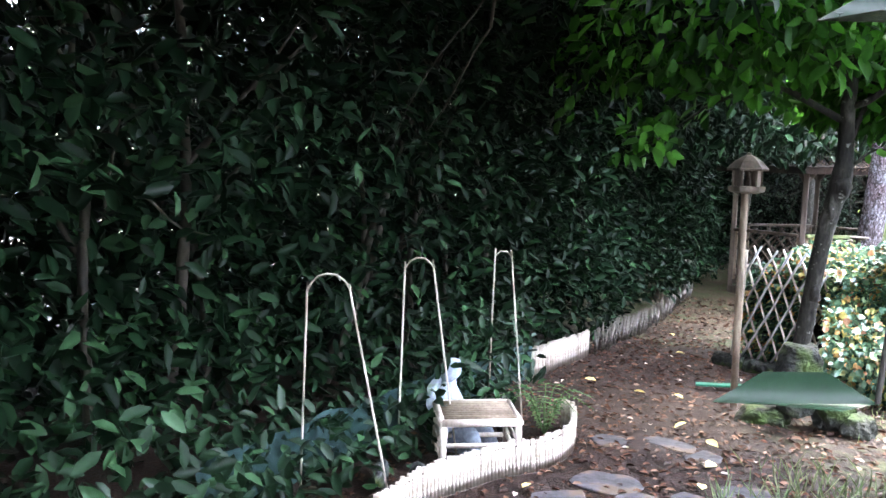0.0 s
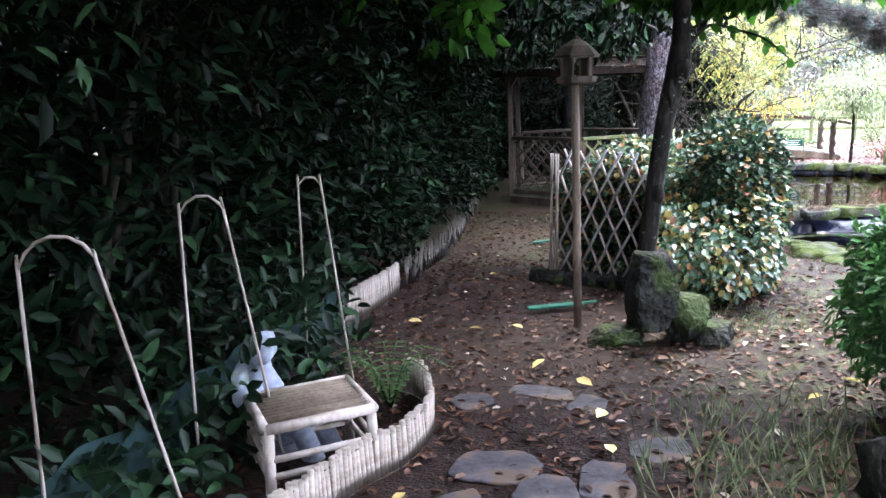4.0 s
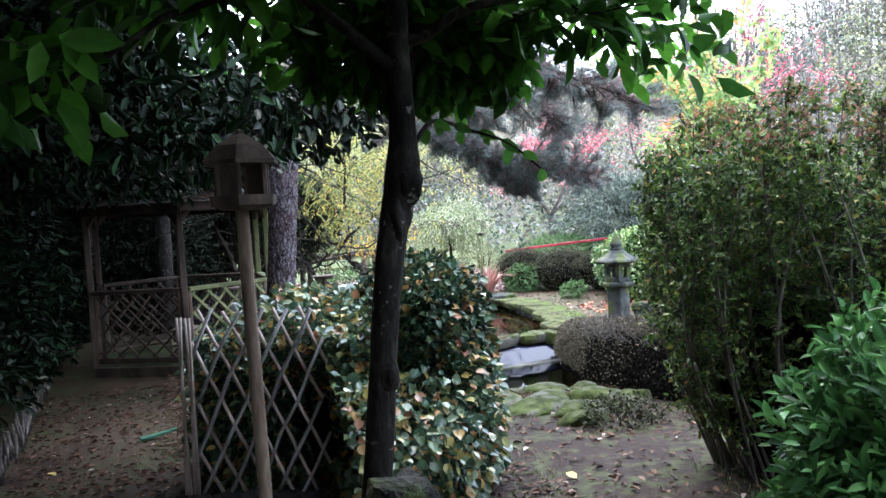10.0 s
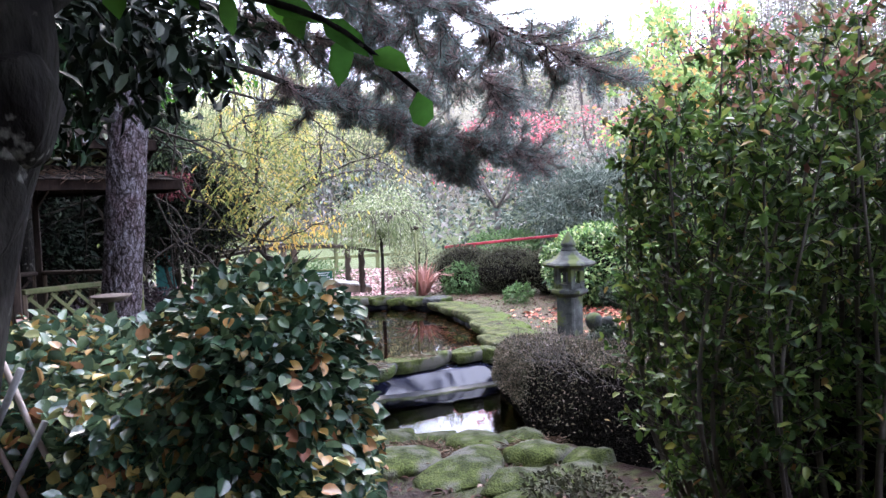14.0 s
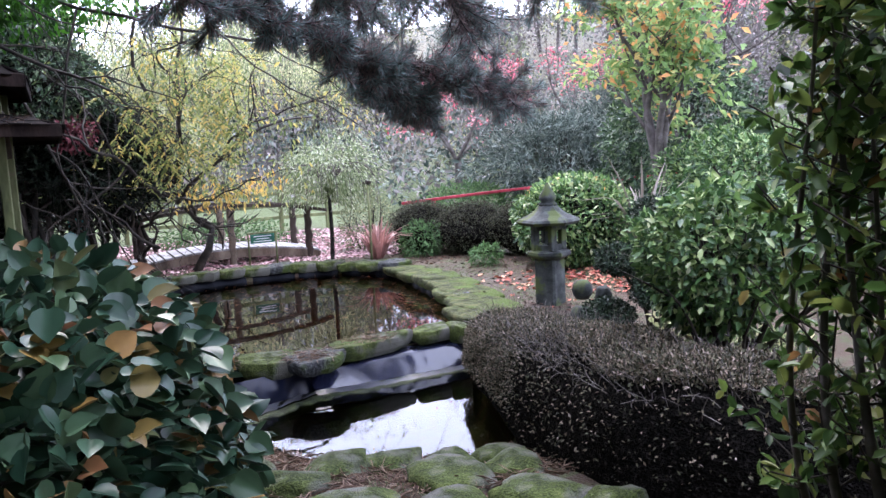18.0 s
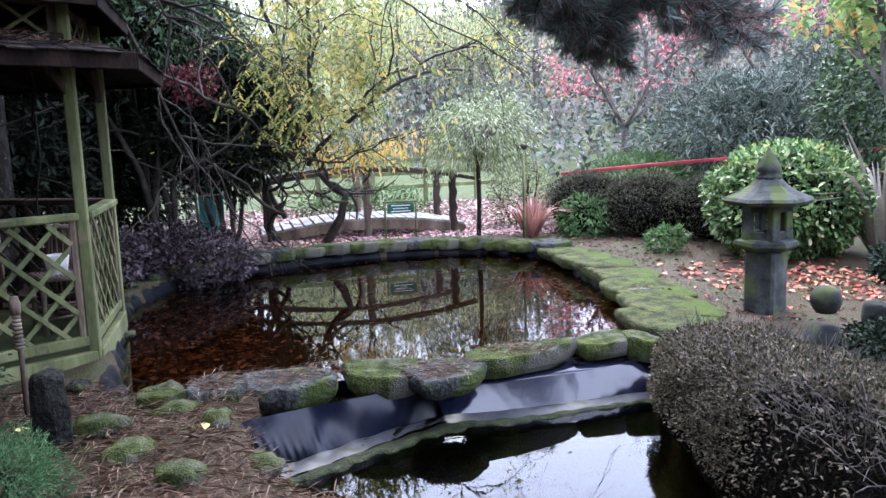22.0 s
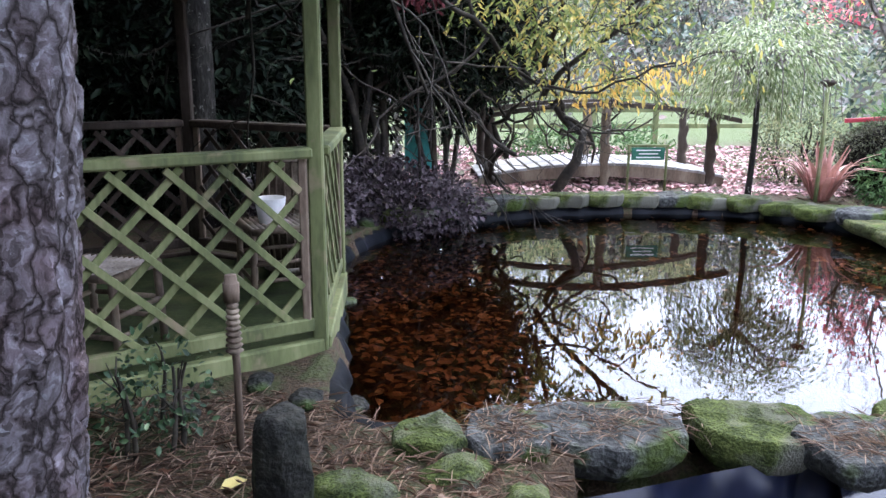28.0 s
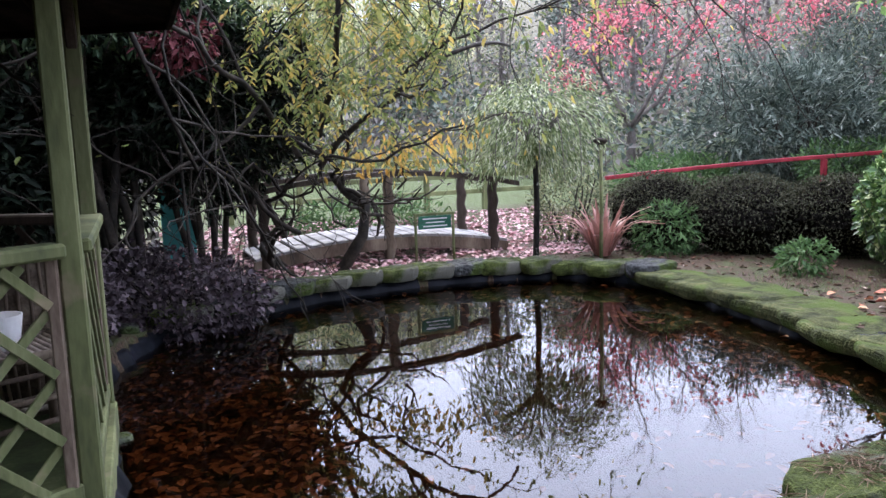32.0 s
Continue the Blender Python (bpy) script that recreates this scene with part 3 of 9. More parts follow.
class Geo:
    """Collects verts and faces of one mesh."""

    def __init__(self):
        self.v, self.f, self.n = [], [], 0

    def add(self, v, f):
        v = np.asarray(v, float).reshape(-1, 3)
        self.v.append(v)
        self.f.extend([tuple(int(i) + self.n for i in q) for q in f])
        self.n += len(v)
        return self

    def mesh(self, name, mat, smooth=False):
        me = bpy.data.meshes.new(name)
        me.from_pydata(np.concatenate(self.v).tolist(), [], self.f)
        me.materials.append(mat)
        if smooth:
            me.polygons.foreach_set("use_smooth", [True] * len(me.polygons))
        me.update()
        return me

    def box(self, centre, size, turn=None, bevel=0.0):
        s = np.array(size) / 2
        v = np.array([[x, y, z] for x in (-1, 1) for y in (-1, 1) for z in (-1, 1)], float) * s
        f = [(0, 1, 3, 2), (4, 6, 7, 5), (0, 4, 5, 1), (2, 3, 7, 6), (0, 2, 6, 4), (1, 5, 7, 3)]
        if bevel:
            b = min(bevel, s.min() * 0.45)
            v, f = bevelled(s, b)
        if turn is not None:
            v = v @ np.array(turn).T
        return self.add(v + np.array(centre), f)

    def beam(self, a, b, w, h, bevel=0.006, twist=0.0):
        """A squared bar from a to b, w wide and h high."""
        a, b = np.array(a, float), np.array(b, float)
        d = unit(b - a)
        up = np.array([0, 0, 1.0]) if abs(d[2]) < 0.9 else np.array([0, 1.0, 0])
        s = unit(np.cross(d, up))
        u = np.cross(s, d)
        if twist:
            c, k = math.cos(twist), math.sin(twist)
            s, u = s * c + u * k, u * c - s * k
        return self.box((a + b) / 2, (np.linalg.norm(b - a), w, h), np.array([d, s, u]).T, bevel)

    def tube(self, pts, radii, sides=6, close=True):
        p = np.array(pts, float)
        r = np.broadcast_to(np.array(radii, float), (len(p),))
        t = unit(np.gradient(p, axis=0))
        ref = np.array([0.31, 0.53, 0.79])
        s = unit(np.cross(t, ref))
        u = np.cross(t, s)
        a = np.linspace(0, 2 * np.pi, sides, endpoint=False)
        ring = p[:, None] + r[:, None, None] * (np.cos(a)[None, :, None] * s[:, None] + np.sin(a)[None, :, None] * u[:, None])
        f = [(i * sides + j, i * sides + (j + 1) % sides, (i + 1) * sides + (j + 1) % sides, (i + 1) * sides + j) for i in range(len(p) - 1) for j in range(sides)]
        if close:
            f += [tuple(range(sides))[::-1], tuple((len(p) - 1) * sides + j for j in range(sides))]
        return self.add(ring.reshape(-1, 3), f)

    def lathe(self, centre, profile, sides=16, turn=0.0, squash=(1, 1)):
        """A turned shape: (radius, height) pairs round the vertical through centre."""
        a = np.linspace(0, 2 * np.pi, sides, endpoint=False) + turn
        v = [[r * math.cos(k) * squash[0], r * math.sin(k) * squash[1], z] for r, z in profile for k in a]
        m = len(profile)
        f = [(i * sides + j, i * sides + (j + 1) % sides, (i + 1) * sides + (j + 1) % sides, (i + 1) * sides + j) for i in range(m - 1) for j in range(sides)]
        f += [tuple(range(sides))[::-1], tuple((m - 1) * sides + j for j in range(sides))]
        return self.add(np.array(v) + np.array(centre), f)

    def rock(self, centre, size, seed, flat=0.0, rough=0.22, turn=0.0, level=2):
        """A lumpy stone; flat presses its top and foot."""
        v, f = ball(level)
        r = rng_of(seed)
        box = np.max(np.abs(v), axis=1, keepdims=True)
        v = v * (1 + (0.75 if flat > 0.3 else 0.45) * (1 / box - 1))
        v = v * (1 + rough * wob(v, 1.6, seed) + rough * 0.35 * wob(v, 4.5, seed + 5))[:, None]
        for _ in range(9):
            d = unit(r.normal(size=3))
            v = v - d * np.maximum(0, v @ d - r.uniform(0.72, 1.0))[:, None] * 0.85
        v = v * (1 + 0.03 * wob(v, 9, seed + 6) + 0.015 * wob(v, 19, seed + 7))[:, None]
        if flat:
            v[:, 2] = np.where(np.abs(v[:, 2]) > 1 - flat, np.sign(v[:, 2]) * (1 - flat + 0.2 * (np.abs(v[:, 2]) - 1 + flat)), v[:, 2])
        v = v * np.array(size) / 2
        c, s = math.cos(turn), math.sin(turn)
        v[:, :2] = v[:, :2] @ np.array([[c, s], [-s, c]])
        return self.add(v + np.array(centre), f)

    def slab(self, centre, size, seed, turn=0.0, n=34):
        """A broken flat stone: an angular outline with an uneven top and undercut sides."""
        r = rng_of(seed)
        m = int(r.integers(7, 11))
        ca = np.sort((np.arange(m) + r.uniform(-0.3, 0.3, m)) * 2 * np.pi / m)
        cr = r.uniform(0.78, 1.12, m)
        cx, cy = np.sign(np.cos(ca)) * np.abs(np.cos(ca)) ** 0.7 * cr, np.sign(np.sin(ca)) * np.abs(np.sin(ca)) ** 0.7 * cr
        u = np.arange(n) / n * m
        k = u.astype(int)
        w = u - k
        ox, oy = cx[k] * (1 - w) + cx[(k + 1) % m] * w, cy[k] * (1 - w) + cy[(k + 1) % m] * w
        q = np.column_stack([ox, oy])
        rag = 1 + 0.035 * wob(q, 7, seed) + 0.02 * wob(q, 17, seed + 1)
        rows = []
        for s, z in ((0.82, -1.0), (0.94, -0.5), (1.0, 0.15), (0.995, 0.6), (0.975, 0.84), (0.93, 0.97), (0.7, 1.0), (0.4, 1.02), (0.12, 1.0)):
            p = q * (s * (rag if s > 0.6 else 1))[:, None] if s > 0.6 else q * s
            bump = 0.16 * wob(p, 2.6, seed + 2) + 0.09 * wob(p, 8, seed + 3) + 0.05 * wob(p, 19, seed + 5) if z > 0.3 else 0.16 * wob(np.column_stack([p, np.full(n, z)]), 4, seed + 4)
            rows.append(np.column_stack([p, z + bump]))
        v = np.concatenate(rows)
        v[:, 2] += (v[:, 0] * r.normal() + v[:, 1] * r.normal()) * 0.12
        v = v * np.array(size) / 2
        a, b = math.cos(turn), math.sin(turn)
        v[:, :2] = v[:, :2] @ np.array([[a, b], [-b, a]])
        h = len(rows)
        f = [(i * n + j, i * n + (j + 1) % n, (i + 1) * n + (j + 1) % n, (i + 1) * n + j) for i in range(h - 1) for j in range(n)]
        f += [tuple(range(n))[::-1], tuple((h - 1) * n + j for j in range(n))]
        return self.add(v + np.array(centre), f)


def bevelled(s, b):
    """A box of half sizes s with edges cut by b."""
    v, idx = [], {}
    for sx in (-1, 1):
        for sy in (-1, 1):
            for sz in (-1, 1):
                for k in range(3):
                    p = np.array([sx, sy, sz], float) * (s - b)
                    p[k] = (sx, sy, sz)[k] * s[k]
                    idx[sx, sy, sz, k] = len(v)
                    v.append(p)
    f = []
    for k in range(3):
        i, j = [(1, 2), (2, 0), (0, 1)][k]
        for sg in (-1, 1):
            q = []
            for a, c in ((-1, -1), (1, -1), (1, 1), (-1, 1)):
                key = [0, 0, 0]
                key[k], key[i], key[j] = sg, a, c
                q.append(idx[(*key, k)])
            f.append(tuple(q if sg > 0 else q[::-1]))
        for a in (-1, 1):
            for c in (-1, 1):
                k1, k2 = [0, 0, 0], [0, 0, 0]
                k1[i], k1[j], k1[k] = a, c, -1
                k2[i], k2[j], k2[k] = a, c, 1
                q = [idx[(*k1, i)], idx[(*k2, i)], idx[(*k2, j)], idx[(*k1, j)]]
                f.append(tuple(q if a * c > 0 else q[::-1]))
    for sx in (-1, 1):
        for sy in (-1, 1):
            for sz in (-1, 1):
                q = [idx[sx, sy, sz, k] for k in range(3)]
                f.append(tuple(q if sx * sy * sz > 0 else q[::-1]))
    return np.array(v), f


BALLS = {}


def ball(level):
    if level not in BALLS:
        bm = bmesh.new()
        bmesh.ops.create_icosphere(bm, subdivisions=level, radius=1)
        BALLS[level] = (np.array([v.co[:] for v in bm.verts]), [tuple(v.index for v in f.verts) for f in bm.faces])
        bm.free()
    v, f = BALLS[level]
    return v.copy(), f


def fast_mesh(name, verts, faces, mat):
    """A mesh out of arrays: faces all with as many corners."""
    me = bpy.data.meshes.new(name)
    faces = np.asarray(faces, np.int32)
    m, k = faces.shape
    me.vertices.add(len(verts))
    me.vertices.foreach_set("co", np.asarray(verts, np.float32).ravel())
    me.loops.add(m * k)
    me.loops.foreach_set("vertex_index", faces.ravel())
    me.polygons.add(m)
    me.polygons.foreach_set("loop_start", np.arange(0, m * k, k, dtype=np.int32))
    me.polygons.foreach_set("loop_total", np.full(m, k, np.int32))
    me.materials.append(mat)
    me.update(calc_edges=True)
    return me


POINTED = ((0.3, 0.46), (0.7, 0.4))
ROUND = ((-0.04, 0.2), (0.1, 0.42), (0.32, 0.52), (0.58, 0.46), (0.82, 0.24))


def leaf_arrays(base, axis, face, length, width, fold=0.2, simple=False, shape=POINTED):
    """Leaves as arrays: a folded blade each, of four corners if simple."""
    axis = unit(axis)
    side = unit(np.cross(axis, face))
    up = np.cross(side, axis)
    n = len(base)
    L = np.broadcast_to(np.asarray(length, float), (n,))[:, None]
    W = np.broadcast_to(np.asarray(width, float), (n,))[:, None]
    if simple:
        v = np.stack([base, base + axis * L * 0.5 + side * W * 0.5 + up * W * fold, base + axis * L - up * L * 0.08, base + axis * L * 0.5 - side * W * 0.5 + up * W * fold], 1)
        f = np.array([[0, 1, 2], [0, 2, 3]])
    else:
        def at(a, s):
            return base + axis * L * a + side * W * s + up * (W * fold * abs(s) * 2)
        h = len(shape)
        tip = base + axis * L - up * L * 0.1
        v = np.stack([base, *[at(a, s) for a, s in shape], tip, *[at(a, -s) for a, s in shape[::-1]]], 1)
        f = np.array([list(range(h + 2)), [0, *range(h + 1, 2 * h + 2)]])
    k = v.shape[1]
    faces = (f[None] + (np.arange(n) * k)[:, None, None]).reshape(-1, f.shape[1])
    return v.reshape(-1, 3), faces


FRAMES = {}


def world_of(ob):
    return FRAMES.get(ob.name, Matrix.Identity(4))


def thing(name, base, label, category, group="", kind=""):
    """A top-level thing: an Empty at its base."""
    ob = new(name)
    ob.empty_display_size = 0.1
    ob.matrix_basis = Matrix.Translation(base)
    FRAMES[ob.name] = ob.matrix_basis.copy()
    return tagged(ob, label, category, group, kind)


def part(name, data, parent=None, label="", m=None):
    """One mesh object under a thing or part, its vertices in world places."""
    ob = new(name, data)
    if m is not None:
        ob.matrix_basis = m
    if parent is not None:
        ob.parent = parent
        ob.matrix_parent_inverse = world_of(parent).inverted()
    if label:
        ob["label"] = label
    return ob


def solo(name, data, label, category, group="", kind="", smooth=False):
    """A thing that is one mesh, its origin at its foot."""
    n = len(data.vertices)
    co = np.empty(n * 3, np.float32)
    data.vertices.foreach_get("co", co)
    co = co.reshape(-1, 3)
    foot = np.array([(co[:, 0].min() + co[:, 0].max()) / 2, (co[:, 1].min() + co[:, 1].max()) / 2, co[:, 2].min()])
    data.vertices.foreach_set("co", (co - foot).astype(np.float32).ravel())
    data.update()
    ob = new(name, data)
    ob.matrix_basis = Matrix.Translation([float(k) for k in foot])
    FRAMES[ob.name] = ob.matrix_basis.copy()
    return tagged(ob, label, category, group, kind)


def smooth_line(pts, n, closed=False):
    """Catmull-Rom through the points, evenly resampled."""
    p = np.array(pts, float)
    q = np.vstack([p[-1:], p, p[:2]]) if closed else np.vstack([2 * p[:1] - p[1:2], p, 2 * p[-1:] - p[-2:-1]])
    out = []
    for i in range(1, len(q) - 2):
        for t in np.linspace(0, 1, 12, endpoint=False):
            a, b, c, d = q[i - 1:i + 3]
            out.append(0.5 * (2 * b + (c - a) * t + (2 * a - 5 * b + 4 * c - d) * t * t + (3 * b - a - 3 * c + d) * t ** 3))
    if not closed:
        out.append(p[-1])
    else:
        out.append(out[0])
    out = np.array(out)
    s = np.concatenate([[0], np.cumsum(np.linalg.norm(np.diff(out, axis=0), axis=1))])
    g = np.linspace(0, s[-1], n + 1 if closed else n)
    res = np.stack([np.interp(g, s, out[:, k]) for k in range(out.shape[1])], 1)
    return res[:-1] if closed else res


def signed(px, py, poly):
    """Distance to a closed outline, negative inside."""
    a, b = poly, np.roll(poly, -1, axis=0)
    best = np.full(px.shape, 1e9)
    inside = np.zeros(px.shape, bool)
    for (ax, ay), (bx, by) in zip(a, b):
        ex, ey = bx - ax, by - ay
        t = np.clip(((px - ax) * ex + (py - ay) * ey) / (ex * ex + ey * ey + 1e-12), 0, 1)
        best = np.minimum(best, np.hypot(px - ax - t * ex, py - ay - t * ey))
        inside ^= ((ay > py) != (by > py)) & (px < ex * (py - ay) / (ey + 1e-12) + ax)
    return np.where(inside, -best, best)


# ---- the lie of the land ----
UPPER = smooth_line([(0.42, 12.8), (0.3, 13.3), (0.16, 14.7), (0.12, 15.7), (0.55, 16.75), (1.42, 17.35), (2.5, 17.7), (3.5, 17.72), (4.4, 17.4), (4.78, 16.7), (4.72, 15.6), (4.55, 14.4), (4.3, 13.3), (3.75, 12.9), (2.9, 12.78), (1.8, 12.74), (1.1, 12.7)], 110, True)
LOWER = smooth_line([(1.66, 11.5), (1.9, 11.05), (2.24, 10.77), (2.55, 10.58), (2.9, 10.45), (3.25, 10.7), (3.55, 11.4), (3.8, 12.3), (3.1, 12.42), (2.4, 12.5), (1.8, 12.36), (1.25, 12.1), (1.4, 11.82)], 80, True)
SLOPE_Y, SLOPE_H = zip((-60, 1.0), (-8, 0.3), (3, 0.25), (4.7, 0.14), (6, 0.04), (7.5, -0.05), (9, -0.18), (11, -0.25), (12.5, -0.24), (14, -0.2), (18, -0.2), (20, -0.14), (22, 0.0), (26, 0.4), (34, 1.4), (50, 4.0), (70, 8.0), (90, 11.5))
UPPER_Z, LOWER_Z = -0.33, -0.555


def lie(x, y):
    """Height of the ground without its small bumps."""
    x, y = np.asarray(x, float), np.asarray(y, float)
    h = np.interp(y, SLOPE_Y, SLOPE_H)
    h = h + np.interp(x, [-60, -12, -4, 8, 14, 40, 90], [6, 0.8, 0, 0, 0.9, 5, 10]) * np.clip((y - 2) / 14, 0.15, 1)
    lo = signed(x, y, LOWER)
    h = np.minimum(h, -0.57 + 0.3 * np.maximum(lo, 0) + np.clip(1.3 - x, 0, 1) * 0.8 + np.clip(y - 12.3, 0, 1) * 3)
    up = signed(x, y, UPPER)
    h = np.where(up < 0.06, np.minimum(h, -0.37 + np.clip(up, -0.5, 0.06) * 0.55), h)
    wet = np.maximum(np.minimum(0.12 - lo, 0.24), -0.02)
    h = np.where(wet > 0, np.minimum(h, -0.62 - wet * 1.6), h)
    weir = (x > 1.2) & (x < 4.2) & (y > 12.1) & (y < 12.72)
    return np.where(weir, np.minimum(h, -0.75), h)


def ground_at(x, y):
    x, y = np.asarray(x, float), np.asarray(y, float)
    p = np.stack([x, y], -1)
    return lie(x, y) + 0.018 * wob(p, 2.2, 3) + 0.008 * wob(p, 8, 4)


def gz(x, y):
    return float(ground_at(x, y))


def build_ground():
    def lines(lo, hi, step, far):
        near = np.arange(lo, hi, step)
        grow = 1.18 ** np.arange(1, 34) * step
        a, b = lo - np.cumsum(grow), hi + np.cumsum(grow)
        return np.concatenate([[-far], a[a > -far][::-1], near, b[b < far], [far]])
    xs, ys = lines(-4.0, 7.5, 0.07, 400), lines(-1.5, 19.5, 0.07, 400)
    X, Y = np.meshgrid(xs, ys)
    Z = ground_at(X, Y)
    v = np.stack([X, Y, Z], -1).reshape(-1, 3)
    nx, ny = len(xs), len(ys)
    i = (np.arange(ny - 1)[:, None] * nx + np.arange(nx - 1)[None]).ravel()
    me = fast_mesh("ground", v, np.stack([i, i + 1, i + nx + 1, i + nx], 1), SOIL)
    me.polygons.foreach_set("use_smooth", [True] * len(me.polygons))
    tagged(new("ground", me), "damp leaf-strewn garden soil with moss round the ponds", "ground", kind="structure")


build_ground()


# ---- ponds ----
def sheet(name, outline, z, mat, label, category, inset=0.0):
    c = outline.mean(axis=0)
    p = c + (outline - c) * (1 + inset)
    if np.sum(p[:, 0] * np.roll(p[:, 1], -1) - np.roll(p[:, 0], -1) * p[:, 1]) < 0:
        p = p[::-1]
    g = Geo()
    n = len(p)
    g.add(np.column_stack([p, np.full(n, z)]), [tuple(range(n))])
    ob = new(name, g.mesh(name, mat))
    return tagged(ob, label, category, kind="structure")


sheet("water", UPPER, UPPER_Z, UPPER_WATER, "still brown pond water mirroring trees and sky", "pond", 0.01)
sheet("water", LOWER, LOWER_Z, LOWER_WATER, "small lower pond with still reflecting water", "pond", 0.03)


def liner_ring():
    """The black liner that lines the bank of the upper pond, creased."""
    n = 330
    p = smooth_line(UPPER[::2], n, True)
    t = unit(np.roll(p, -1, 0) - np.roll(p, 1, 0))
    out = np.column_stack([t[:, 1], -t[:, 0]])
    area = np.sum(p[:, 0] * np.roll(p[:, 1], -1) - np.roll(p[:, 0], -1) * p[:, 1])
    out *= np.sign(area)
    r = rng_of(7)
    crease = 0.014 * np.sin(np.arange(n) * 0.9 + 2 * wob(p, 1.5, 8)) + 0.012 * r.normal(size=n) * 0.5
    rows = []
    for off, z in ((-0.35, -0.64), (-0.1, -0.55), (-0.02, -0.4), (0.02, -0.3), (0.05, -0.24), (0.09, -0.22), (0.2, -0.26)):
        rows.append(np.column_stack([p + out * (off + crease * (0.4 if off < -0.05 else 1))[:, None], z + 0.012 * wob(p, 3, 9)]))
    v = np.concatenate(rows)
    f = [(k * n + i, k * n + (i + 1) % n, (k + 1) * n + (i + 1) % n, (k + 1) * n + i) for k in range(len(rows) - 1) for i in range(n)]
    f = [q for q in f if not (v[q[0], 1] < 12.88 and 0.7 < v[q[0], 0] < 3.9 and v[q[0], 2] > -0.33 and q[0] >= 3 * n)]
    g = Geo()
    g.add(v, f)
    tagged(new("pond_liner", g.mesh("pond_liner", LINER, True)), "creased black plastic liner round the pond bank", "pond liner", kind="structure")


def strip(lines, n, mat, name, label, fold=None, smooth=True):
    """A sheet drawn through several lines that run along the weir."""
    rows = [smooth_line(p, n) for p in lines]
    v = np.array(rows)
    if fold is not None:
        v = v + fold(np.linspace(0, 1, n)[None, :, None], np.linspace(0, 1, len(lines))[:, None, None])
    m = len(lines)
    g = Geo()
    g.add(v.reshape(-1, 3), [(k * n + i, k * n + i + 1, (k + 1) * n + i + 1, (k + 1) * n + i) for k in range(m - 1) for i in range(n - 1)])
    tagged(new(name, g.mesh(name, mat, smooth)), label, "pond liner", kind="structure")


def blend(a, b, k):
    return [np.array(p) * (1 - k) + np.array(q) * k for p, q in zip(a, b)]


